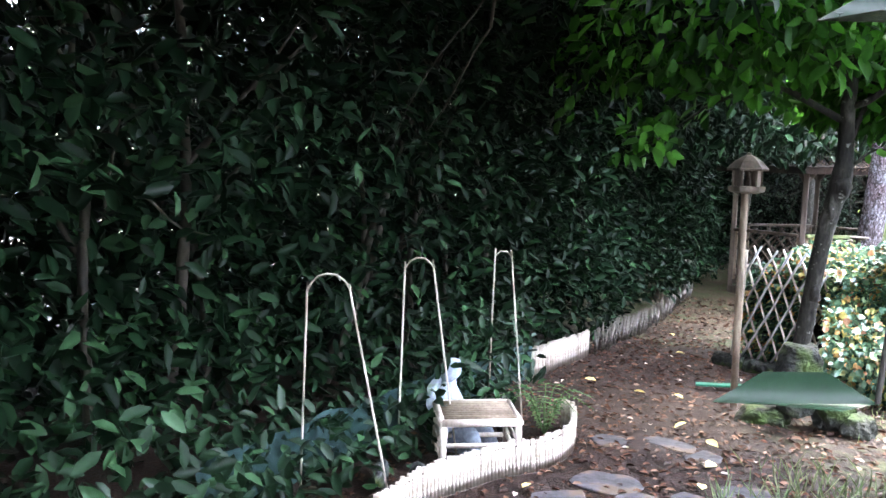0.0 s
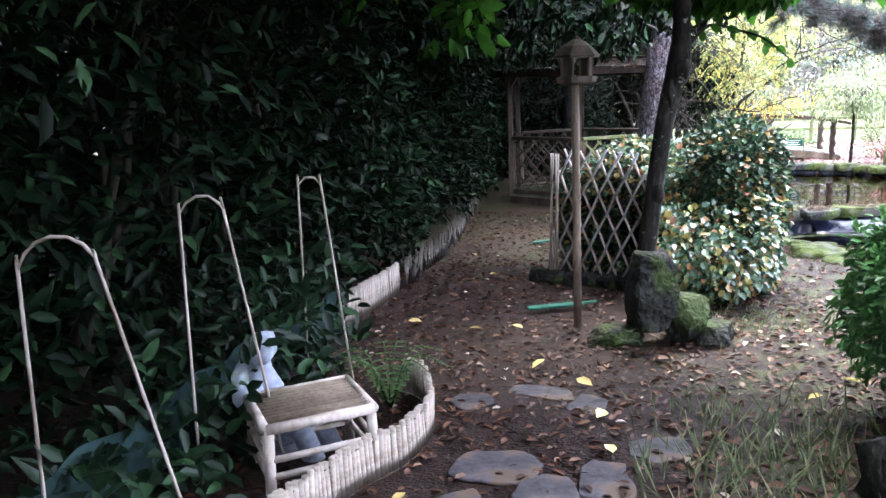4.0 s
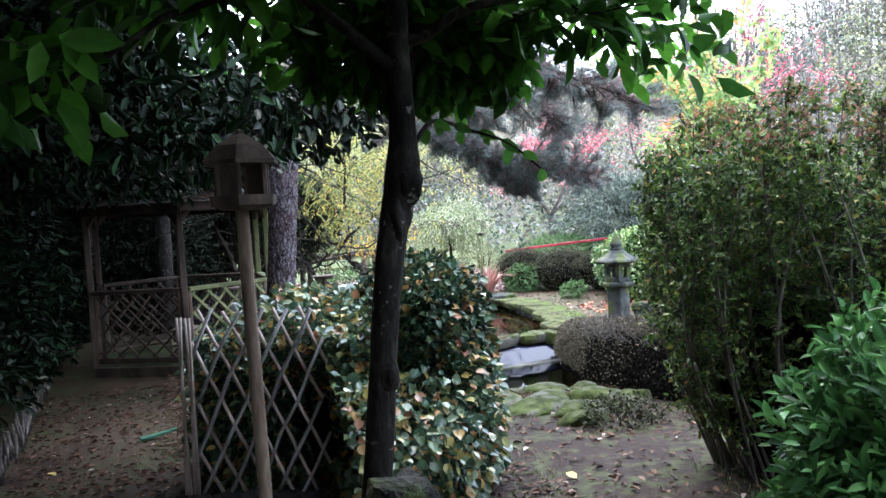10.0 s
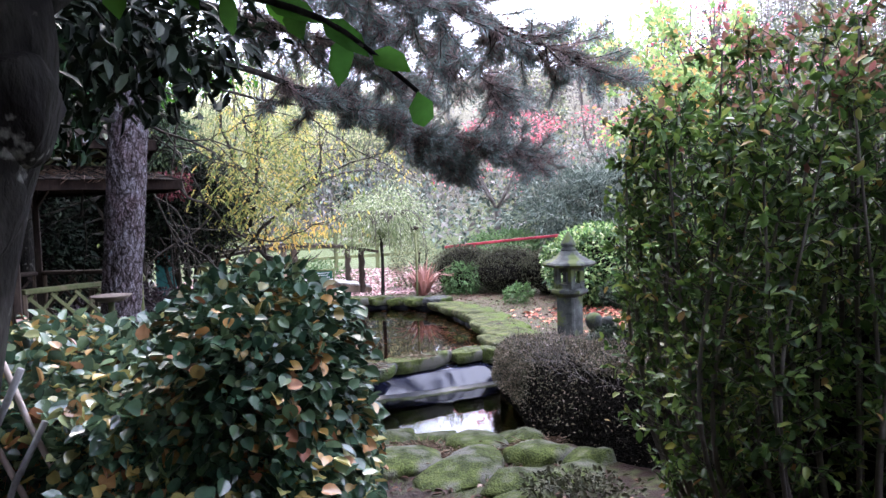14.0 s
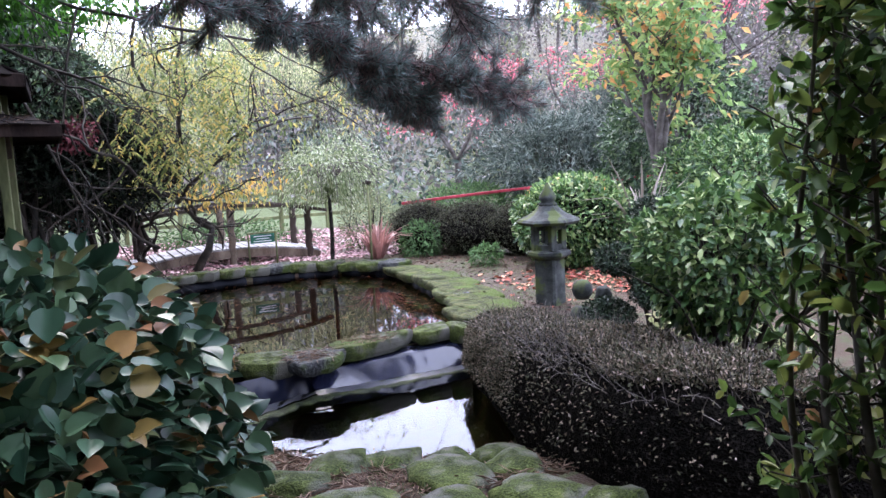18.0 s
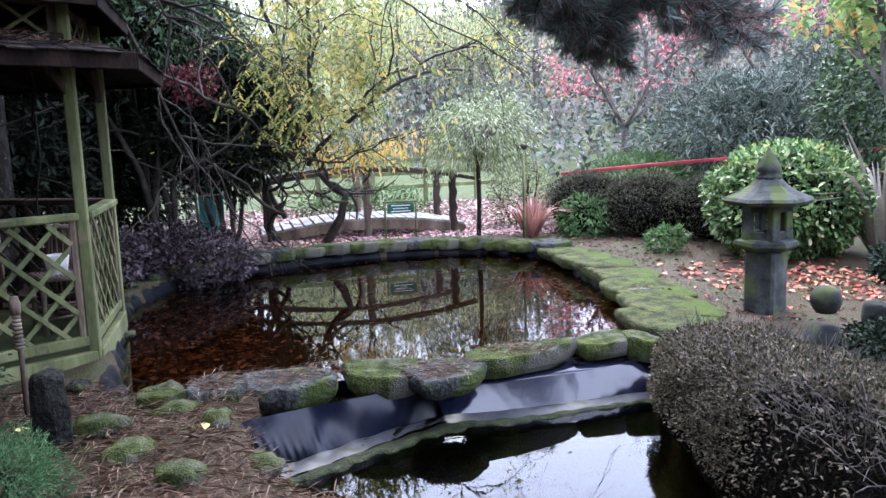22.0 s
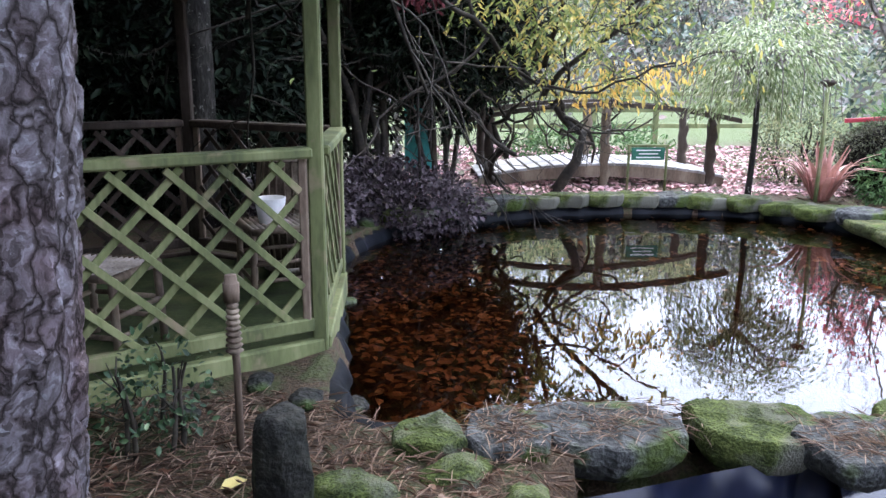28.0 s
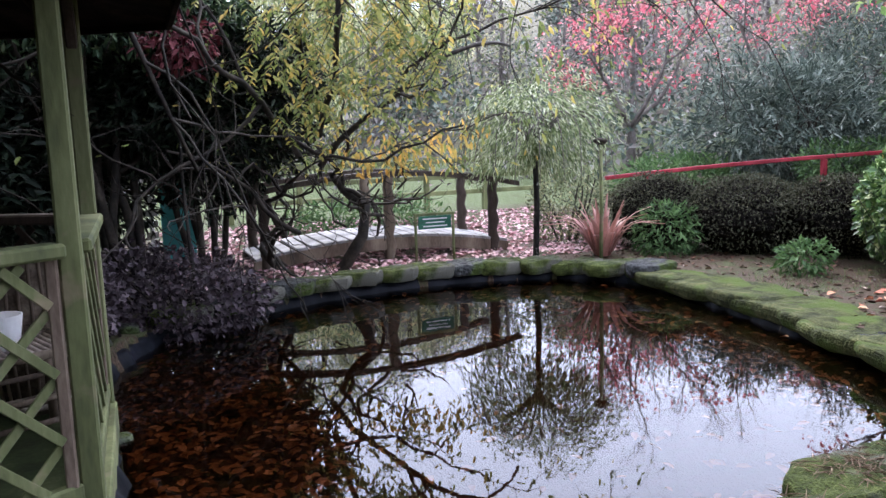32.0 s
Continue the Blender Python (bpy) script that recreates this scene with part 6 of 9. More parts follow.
    limbs("stemwork", lines, DARKTWIG, t)
    # single leaves on the side that the path passes
    p, out = blob(2400, c, rad, r, 0.98, 0.2, 52, 3.0)
    ok = (p[:, 0] > -0.28) & (p[:, 1] < 8.2) & (p[:, 2] > 0.1) & (out @ np.array([0.6, -0.75, 0.3]) > 0.25) & (p[:, 0] < 0.3)
    p, out = p[ok][:170], out[ok][:170]
    p2, out2 = blob(700, (0.3, 7.36, 0.76), (0.38, 0.42, 0.47), r, 0.98, 0.15, 54, 3.0)
    ok = (out2 @ np.array([0.7, -0.6, 0.4]) > 0.2) & beside_path(p2 + [0.05, 0, 0])
    near = len(p)
    p, out = np.concatenate([p, p2[ok][:120]]), np.concatenate([out, out2[ok][:120]])
    shapes = []
    for k in range(4):
        v, f = leaf_arrays(np.zeros((1, 3)), np.array([[1.0, 0, 0]]), np.array([[0, 0, 1.0]]), 0.06, 0.046 + 0.005 * k, 0.06 + 0.04 * k, False, ROUND)
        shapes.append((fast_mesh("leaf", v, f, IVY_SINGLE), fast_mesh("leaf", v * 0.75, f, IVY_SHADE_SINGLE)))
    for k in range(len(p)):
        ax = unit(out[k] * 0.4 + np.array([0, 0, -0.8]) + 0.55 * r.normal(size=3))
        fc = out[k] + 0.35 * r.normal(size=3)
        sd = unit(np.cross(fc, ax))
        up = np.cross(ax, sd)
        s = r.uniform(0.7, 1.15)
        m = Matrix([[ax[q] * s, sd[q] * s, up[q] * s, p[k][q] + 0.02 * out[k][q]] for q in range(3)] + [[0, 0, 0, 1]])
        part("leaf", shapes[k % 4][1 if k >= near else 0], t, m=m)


ivy_mound()

# shrubs along the path
def privet_bush(x, y):
    """A loose upright bush: many stems that rise and fan out, small leaves on short side twigs."""
    r = rng_of(562)
    base = gz(x, y)
    t = thing("privet_bush", (x, y, base), "tall loose privet bush with upright stems and reddish tips", "shrub")
    stems, twigs = [], []
    P, A, top = [], [], []
    for k in range(86):
        a, q = r.uniform(0, 6.2832), math.sqrt(r.random())
        s = np.array([x + 0.42 * q * math.cos(a), y + 0.42 * q * math.sin(a), base - 0.04])
        e = np.array([x + 0.79 * q * math.cos(a), y + 0.76 * q * math.sin(a), (2.06 - 0.42 * q ** 3) * r.uniform(0.86, 1.04)])
        mid = (s + e) / 2 + np.array([0.09 * r.normal(), 0.09 * r.normal(), 0]) + 0.1 * q * np.array([math.cos(a), math.sin(a), 0])
        p = smooth_line([s, mid, e], 22)
        stems.append((p, np.linspace(r.uniform(0.009, 0.017), 0.003, 22)))
        for i in range(3, 22):
            for _ in range(2 if i < 10 else 3):
                w = unit(np.array([r.normal(), r.normal(), 0.45 + 0.25 * r.normal()]))
                L = r.uniform(0.07, 0.2) * (1.0 if i < 18 else 0.6)
                b = p[i] + (p[min(i + 1, 21)] - p[i]) * r.random()
                tw = np.array([b, b + w * L * 0.55, b + w * L + [0, 0, 0.02]])
                twigs.append((tw, np.array([0.0022, 0.0018, 0.0012])))
                m = int(r.integers(7, 13))
                u = r.uniform(0.15, 1.05, m)
                P.append(b + w * L * u[:, None])
                A.append(w * 0.5 + 0.8 * r.normal(size=(m, 3)))
        m = 12
        P.append(e + np.column_stack([0.03 * r.normal(size=m), 0.03 * r.normal(size=m), r.uniform(-0.1, 0.06, m)]))
        A.append(np.tile([0, 0, 0.9], (m, 1)) + 0.6 * r.normal(size=(m, 3)))
    limbs("stem", stems, TWIG, t, 6)
    limbs("side_twig", twigs, DARKTWIG, t, 3)
    P, A = np.concatenate(P), np.concatenate(A)
    tipped = (P[:, 2] > 1.78 + 0.08 * r.normal(size=len(P))) & (r.random(len(P)) < 0.4)
    leafy("leafage", P[~tipped], A[~tipped], r, 0.035, PRIVET, t, "", 0.55, 0.1, 0.5)
    leafy("young_leafage", P[tipped], A[tipped], r, 0.034, REDTIP, t, "reddish young leaves", 0.55, -0.3, 0.5)
    # Near-black lump painted as the shaded low inside of the bush.
    g = Geo()
    v, f = ball(4)
    v = v * (1 + 0.2 * wob(v, 3.0, 62) + 0.08 * wob(v, 9, 65))[:, None] * np.array((0.34, 0.32, 0.6)) + np.array((x, y, 0.5))
    v[:, 2] = np.maximum(v[:, 2], base - 0.05)
    g.add(v, f)
    part("twig_mass", g.mesh("twig_mass", TWIG_SHADE), t, "near-black core of inner twigs with their shade painted in")


def heath_bank():
    """A long clipped heath that curls from the pond towards the path; leafy on top, bare low on the path side, where
    the near-black core stands for shade.
    """
    r = rng_of(565)
    line = smooth_line([(4.2, 12.3), (3.95, 11.75), (3.76, 11.1), (3.58, 10.5), (3.4, 9.95), (3.22, 9.4), (3.12, 8.85), (3.3, 8.3), (3.85, 7.95)], 80)
    way = unit(np.gradient(line, axis=0))
    left = np.column_stack([way[:, 1], -way[:, 0]])
    t = thing("heath_hedge", (3.4, 9.85, gz(3.4, 9.85)), "long low clipped heath, bare path side showing a near-black core for shade", "hedge")

    def place(s, a, k=1.0):
        """s along the line (0 to 1), a round the section (0: path side foot, pi: far foot)."""
        u = s * 79
        c = np.column_stack([np.interp(u, np.arange(80), line[:, j]) for j in range(2)])
        o = np.column_stack([np.interp(u, np.arange(80), left[:, j]) for j in range(2)])
        top = np.interp(s, [0, 0.1, 0.3, 0.46, 0.64, 0.8, 1], [-0.12, 0.05, 0.12, 0.26, 0.4, 0.46, 0.4])
        q = np.column_stack([c, a])
        lump = 1 + 0.07 * wob(q, 2.6, 566) + 0.035 * wob(q, 7, 567)
        wide = np.interp(s, [0, 0.08, 0.5, 0.92, 1], [0.2, 0.42, 0.44, 0.42, 0.2]) * lump * k
        off = wide * np.sign(np.cos(a)) * np.abs(np.cos(a)) ** 0.65
        rise = np.abs(np.sin(a)) ** 0.5
        z = -0.5 + (top * lump + 0.5) * rise * (1 if k == 1 else 0.5 + 0.5 * k)
        n2 = unit(np.column_stack([o * np.cos(a)[:, None], np.sin(a)]))
        return np.column_stack([c + o * off[:, None], z]), n2
    # Near-black core: shade inside the heath is put into its colour.
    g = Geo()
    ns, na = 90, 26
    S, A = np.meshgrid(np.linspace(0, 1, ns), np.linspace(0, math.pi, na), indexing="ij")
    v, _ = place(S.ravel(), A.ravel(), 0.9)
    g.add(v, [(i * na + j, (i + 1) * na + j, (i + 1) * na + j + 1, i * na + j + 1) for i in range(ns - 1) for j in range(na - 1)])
    part("twig_mass", g.mesh("twig_mass", TWIG_SHADE), t, "near-black core of inner twigs with their shade painted in")
    n = 150000
    s, a = r.random(n), r.uniform(0.05, 2.8, n)
    # Leaves thinned on the shaded side, so the near-black core shows as shade.
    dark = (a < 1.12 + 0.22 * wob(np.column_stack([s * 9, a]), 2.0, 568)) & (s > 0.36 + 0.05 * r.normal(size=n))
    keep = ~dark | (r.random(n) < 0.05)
    p, out = place(s[keep], a[keep])
    p = p + out * r.uniform(-0.06, 0.03, len(p))[:, None] + 0.02 * out * wob(p, 14, 569)[:, None]
    leafy("foliage", p, out, r, 0.024, HEATH, t, "", 0.45, 0.1, 0.8, True)
    n = 1300
    p, out = place(r.random(n), r.uniform(0.75, 2.4, n))
    w = unit(out * 0.6 + 0.7 * r.normal(size=(n, 3)))
    L = r.uniform(0.05, 0.14, n)
    limbs("bare_twig", [(np.array([p[k] - out[k] * 0.04, p[k] + w[k] * L[k] * 0.5, p[k] + w[k] * L[k] + [0, 0, 0.01]]), np.array([0.002, 0.0016, 0.001])) for k in range(n)], TWIG, t, 3)


shrub("bright_shrub", (0.98, 4.42, 0.78), (0.66, 0.6, 0.5), 14000, 0.058, BRIGHT, "fresh green broad-leaved shrub beside the path", seed=61, aspect=0.4, lump=0.22, shell=0.55)
privet_bush(2.16, 6.42)
# Second privet, given a darker leaf so that shade is in its colour.
shrub("shaded_privet", (3.0, 6.0, 0.85), (0.8, 0.8, 1.15), 16000, 0.04, RHODO, "tall privet behind the first, shade painted into its leaves", seed=63, aspect=0.6, lump=0.16, shell=0.6, stems=10, twigs=0, core=0.6, extra=(900, REDTIP, 0.5, 0.05))
shrub("low_shrub", (2.02, 7.95, -0.08), (0.34, 0.34, 0.2), 1800, 0.035, BOXHEDGE, "small low clipped evergreen beside the path", seed=64, aspect=0.55, stems=5)
heath_bank()
shrub("round_bush", (3.76, 9.22, 0.82), (0.47, 0.46, 0.4), 7000, 0.058, VARIEG, "rounded cream-edged evergreen bush on bare stems", seed=67, aspect=0.5, shell=0.55, lump=0.14, stems=9)
shrub("underbrush", (3.95, 9.35, 0.12), (0.55, 0.6, 0.34), 2200, 0.05, LIME, "lime green ground cover under the bush", "ground cover", seed=68, aspect=0.6, stems=0)
shrub("variegated_bush", (7.05, 15.15, 0.4), (0.9, 0.85, 0.66), 9000, 0.075, VARIEG, "clipped round variegated bush behind the stone lantern", seed=69, aspect=0.55, shell=0.7, lump=0.07, stems=7, core=0.7, extra=(900, ORANGE, 0.6, 0.06))
for k, (x, y, a, b) in enumerate(((6.05, 18.1, 0.62, 0.7), (6.55, 17.3, 0.68, 0.75), (7.1, 16.5, 0.62, 0.7))):
    shrub("clipped_hedge", (x, y, 0.2), (a, b, 0.47), 14000, 0.034, BOXHEDGE, "dark clipped hedge with a bare brown foot", "hedge", seed=70 + k, aspect=0.4, simple=True, shell=0.75, lump=0.06, stems=10, group="clipped hedge", core=0.84, bare=0.6)
shrub("small_bush", (5.35, 19.0, 0.3), (0.55, 0.5, 0.55), 3600, 0.05, FARGREEN, "small loose green shrub beyond the pond", seed=76, aspect=0.4, simple=True)
shrub("fern_clump", (5.75, 17.55, 0.05), (0.4, 0.4, 0.35), 1200, 0.09, FERN, "fresh green fern clump below the hedge", "fern", seed=77, aspect=0.25, stems=0, droop=0.3)
shrub("fern_clump", (6.0, 15.9, -0.05), (0.24, 0.24, 0.16), 450, 0.08, FERN, "small fern at the hedge foot", "fern", seed=78, aspect=0.3, stems=0)
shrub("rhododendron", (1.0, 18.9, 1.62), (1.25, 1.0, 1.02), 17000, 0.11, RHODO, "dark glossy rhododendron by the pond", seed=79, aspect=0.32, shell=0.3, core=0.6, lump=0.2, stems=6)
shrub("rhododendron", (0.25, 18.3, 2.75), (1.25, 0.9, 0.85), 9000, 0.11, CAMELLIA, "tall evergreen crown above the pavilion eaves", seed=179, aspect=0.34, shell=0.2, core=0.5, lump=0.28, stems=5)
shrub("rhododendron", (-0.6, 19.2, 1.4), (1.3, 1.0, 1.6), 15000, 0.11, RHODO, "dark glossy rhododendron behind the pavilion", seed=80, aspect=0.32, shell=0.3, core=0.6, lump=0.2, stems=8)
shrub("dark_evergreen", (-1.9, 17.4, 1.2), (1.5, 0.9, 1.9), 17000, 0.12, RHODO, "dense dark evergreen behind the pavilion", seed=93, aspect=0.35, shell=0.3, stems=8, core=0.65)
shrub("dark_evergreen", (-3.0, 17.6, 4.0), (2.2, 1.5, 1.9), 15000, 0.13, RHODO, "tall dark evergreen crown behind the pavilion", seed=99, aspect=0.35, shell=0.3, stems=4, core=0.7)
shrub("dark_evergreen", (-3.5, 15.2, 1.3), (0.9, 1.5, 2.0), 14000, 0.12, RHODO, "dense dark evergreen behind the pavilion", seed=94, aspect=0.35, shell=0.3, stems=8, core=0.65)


def red_sapling():
    """Thin dark sapling with a tuft of dark red leaves."""
    r = rng_of(97)
    x, y = 0.76, 16.9
    z = gz(x, y)
    t = thing("red_sapling", (x, y, z), "thin sapling with a tuft of dark red leaves", "tree")
    g = Geo()
    g.tube(smooth_line([(x, y, z - 0.05), (x - 0.06, y, 0.9), (x - 0.02, y - 0.05, 1.9)], 12), np.linspace(0.02, 0.007, 12), 7)
    part("trunk", g.mesh("trunk", TRUNK, True), t)
    q, d = blob(420, (x, y - 0.05, 1.9), (0.34, 0.3, 0.22), r, 0.1, 0.2, 98)
    leafy("leafage", q, d, r, 0.075, REDLITTER_DARK, t, "dark red leaves", 0.5, 0.6, 0.8)


red_sapling()


def cloud_pruned(x, y):
    r = rng_of(95)
    z = gz(x, y)
    t = thing("cloud_pruned_shrub", (x, y, z), "small evergreen clipped into rounded clouds", "shrub")
    lines = []
    for k, (dx, dy, h, s) in enumerate(((0.05, 0, 1.12, 0.22), (-0.3, 0.05, 0.78, 0.2), (0.3, -0.05, 0.8, 0.21), (-0.12, -0.2, 0.55, 0.24), (0.22, 0.2, 0.52, 0.24), (-0.38, 0.1, 0.34, 0.2), (0.42, -0.1, 0.36, 0.22))):
        c = (x + dx, y + dy, z + h)
        p, out = blob(2400, c, (s * 1.0, s * 1.0, s * 0.66), r, 0.55, 0.12, 96 + k)
        leafy("cloud", p, out, r, 0.035, BOXGREEN, t, "", 0.5, 0.1, 0.7, True)
        lines.append((smooth_line([(x, y, z - 0.05), (x + dx * 0.3, y + dy * 0.3, z + h * 0.5), (x + dx, y + dy, z + h - 0.08)], 9), np.linspace(0.03, 0.01, 9)))
    limbs("stemwork", lines, DARKTWIG, t)


cloud_pruned(4.8, 10.95)
shrub("purple_shrub", (0.5, 17.05, -0.1), (0.8, 0.5, 0.4), 5200, 0.055, PURPLE, "low purple-leaved shrub spilling over the bank", seed=81, aspect=0.7, lump=0.2, stems=6)
shrub("purple_shrub", (-0.3, 16.4, 0.0), (0.5, 0.6, 0.42), 3600, 0.055, PURPLE, "low purple-leaved shrub spilling over the bank", seed=82, aspect=0.7, lump=0.2, stems=6)
shrub("dwarf_conifer", (0.05, 11.4, -0.16), (0.32, 0.3, 0.22), 5200, 0.05, SPRUCE, "feathery dark green dwarf conifer on the bank", "conifer", seed=83, aspect=0.09, simple=True, shell=0.3, stems=5)
shrub("wild_sprig", (-0.42, 12.55, -0.05), (0.26, 0.2, 0.24), 330, 0.034, CAMELLIA, "thin leafy sprigs at the pavilion foot", "weed", seed=84, aspect=0.6, shell=0.2, stems=7)
shrub("evergreen_shrub", (10.0, 14.6, 0.8), (1.5, 1.4, 0.9), 9000, 0.1, VARIEG, "spreading bright evergreen shrub on the slope", seed=85, aspect=0.4, shell=0.6)
shrub("camellia", (11.5, 17.6, 1.6), (1.6, 1.5, 1.5), 11000, 0.11, CAMELLIA, "large rounded camellia on the slope", seed=86, aspect=0.45, shell=0.65)
shrub("camellia", (9.6, 12.2, 0.6), (1.4, 1.3, 1.1), 8000, 0.1, CAMELLIA, "large evergreen shrub on the slope", seed=87, aspect=0.45, shell=0.65)
shrub("camellia", (8.4, 9.2, 0.7), (1.6, 1.5, 1.2), 8000, 0.1, RHODO, "dark evergreen shrub by the lawn", seed=88, aspect=0.45, shell=0.65)
shrub("blue_shrub", (10.5, 20.4, 1.2), (1.9, 1.2, 1.1), 12000, 0.2, FARBLUE, "feathery blue-green shrub on the bank", seed=89, aspect=0.14, simple=True, lump=0.36, freq=4.0)
shrub("blue_shrub", (13.6, 21.5, 1.6), (2.0, 1.4, 1.6), 12000, 0.2, FARBLUE, "feathery blue-green shrub on the bank", seed=90, aspect=0.14, simple=True, lump=0.36, freq=4.0)
shrub("bank_fern", (8.3, 20.4, 0.35), (1.1, 0.6, 0.45), 2600, 0.13, FERN, "arching ferns above the red rail", "fern", seed=91, aspect=0.22, stems=0)
shrub("bank_fern", (10.2, 18.9, 0.55), (1.1, 0.6, 0.4), 2200, 0.13, FERN, "arching ferns above the red rail", "fern", seed=92, aspect=0.22, stems=0)


# ---- larger trees ----
def pine():
    r = rng_of(101)
    t = thing("pine_tree", (-0.15, 10.82, gz(-0.15, 10.82)), "old pine with plated grey bark and drooping needle boughs", "tree")
    z = np.concatenate([np.linspace(gz(0, 10.8) - 0.1, 2.3, 640), np.linspace(2.31, 5.2, 160)])
    nz, na = len(z), 230
    a = np.linspace(0, 2 * np.pi, na, endpoint=False)
    Z, A = np.meshgrid(z, a, indexing="ij")
    rad = np.interp(Z, [-0.35, -0.1, 0.4, 2, 5.2], [0.2, 0.155, 0.141, 0.134, 0.1])
    q = np.stack([np.cos(A), np.sin(A), Z * 1.6], -1)

    def cells(cols, tall, warp, seed):
        """Jittered cells over the trunk: distance to the cleft, and a number for each plate."""
        U = A / (2 * np.pi) * cols + warp * (0.34 * wob(q, 3.0, seed) + 0.14 * wob(q, 9, seed + 1))
        V = Z / tall + warp * (0.5 * wob(q, 2.5, seed + 2) + 0.25 * wob(q, 9, seed + 3))
        iu, iv = np.floor(U).astype(int), np.floor(V).astype(int)
        jit = r.random((cols, 400, 3))
        near, second, tone = np.full(U.shape, 9.0), np.full(U.shape, 9.0), np.zeros(U.shape)
        for du in (-1, 0, 1):
            for dv in (-1, 0, 1):
                k = jit[(iu + du) % cols, (iv + dv) % 400]
                dist = np.hypot(U - iu - du - k[..., 0], V - iv - dv - k[..., 1])
                closer = dist < near
                second = np.where(closer, near, np.minimum(second, dist))
                tone = np.where(closer, k[..., 2], tone)
                near = np.minimum(near, dist)
        return second - near, tone
    gap, tone = cells(15, 0.17, 1.0, 7)
    flake_gap, flake = cells(38, 0.035, 1.4, 17)
    plate = np.clip(gap / 0.17, 0, 1) ** 0.45
    deep = 0.6 + 0.4 * wob(q, 2.0, 13)
    rad = rad + 0.013 * deep * (plate - 0.8) + 0.009 * (tone - 0.5) * plate + 0.005 * (flake - 0.5) * plate * np.clip(flake_gap / 0.12, 0, 1) + 0.0015 * wob(q, 22, 12)
    cx, cy = -0.142 + 0.09 * Z + 0 * Z, 10.82 - 0.03 * Z
    v = np.stack([cx + rad * np.cos(A), cy + rad * np.sin(A), Z], -1).reshape(-1, 3)
    i, j = np.meshgrid(np.arange(nz - 1), np.arange(na), indexing="ij")
    j2 = (j + 1) % na
    f = np.stack([i * na + j, i * na + j2, (i + 1) * na + j2, (i + 1) * na + j], -1).reshape(-1, 4)
    trunk = fast_mesh("trunk", v, f, BARK)
    trunk.polygons.foreach_set("use_smooth", [True] * len(trunk.polygons))
    part("trunk", trunk, t)
    lines, shoots = [], []
    boughs = [([(0.15, 10.68, 2.75), (0.9, 10.9, 2.62), (1.7, 11.2, 2.42), (2.6, 11.75, 2.28), (3.6, 12.2, 2.12), (4.5, 12.5, 1.98)], 1.0),
              ([(2.4, 11.6, 2.3), (2.9, 12.0, 2.1), (3.5, 12.5, 1.85)], 0.7),
              ([(0.2, 10.68, 3.7), (1.2, 11.2, 3.6), (2.4, 11.8, 3.3), (3.4, 12.2, 2.95), (4.2, 12.6, 2.7)], 1.7),
              ([(0.2, 10.68, 3.1), (1.2, 11.6, 3.15), (2.4, 12.6, 3.1), (3.3, 13.3, 2.9)], 1.5),
              ([(0.2, 10.68, 3.3), (1.4, 10.65, 3.35), (2.5, 10.75, 3.22), (3.5, 10.95, 2.98), (4.35, 11.05, 2.74)], 1.5),
              # Higher boughs from here on are added to shade pavilion and bank.
              ([(0.25, 10.68, 4.2), (0.6, 11.8, 4.4), (1.0, 13.0, 4.3), (1.6, 14.0, 4.1)], 1.2),
              ([(0.25, 10.68, 4.0), (-0.6, 11.6, 4.3), (-1.2, 12.8, 4.3), (-1.6, 14.2, 4.1)], 1.4),
              ([(0.2, 10.68, 3.9), (-0.6, 9.9, 4.1), (-1.4, 9.2, 4.2)], 1.2),
              ([(0.25, 10.68, 4.8), (-0.8, 10.9, 5.0), (-2.0, 11.4, 5.0), (-3.0, 12.2, 4.8)], 1.4),
              ([(0.3, 10.68, 4.6), (1.4, 9.9, 4.8), (2.4, 9.2, 4.7)], 1.2)]
    for pts, fat in boughs:
        p = smooth_line(pts, 26)
        lines.append((p, np.linspace(0.04 * fat, 0.01, 26)))
        for k in range(6, 26):
            d = unit(p[k] - p[k - 1])
            for _ in range(6):
                w = unit(d * 0.9 + 0.9 * r.normal(size=3) * [1, 1, 0.6] + np.array([0, 0, -0.35]))
                L = r.uniform(0.2, 0.46) * fat
                q = smooth_line([p[k], p[k] + w * L * 0.5, p[k] + w * L + [0, 0, 0.06]], 6)
                shoots.append((q, np.linspace(0.007, 0.004, 6)))
    limbs("boughwork", lines + shoots, TRUNK, t, 4)
    for name, mat, low, high, per in (("inner_needle", PINELEAF, 0.0, 0.9, 125), ("needle_tuft", PINEGREEN, 0.5, 1.0, 95)):
        q, d = [], []
        for p, _ in shoots:
            u = r.uniform(low, high, per) * 5
            k = np.minimum(u.astype(int), 4)
            q.append(p[k] + (p[k + 1] - p[k]) * (u - k)[:, None])
            d.append(np.tile(unit(p[-1] - p[0]), (per, 1)))
        q, d = np.concatenate(q), np.concatenate(d)
        n = len(q)
        ax = unit(d * 0.75 + 0.62 * r.normal(size=(n, 3)))
        v, f = leaf_arrays(q, ax, r.normal(size=(n, 3)), r.uniform(0.08, 0.14, n), 0.005, 0, True)
        tagged(part(name, fast_mesh(name, v, f, mat), t), kind="stuff")


pine()


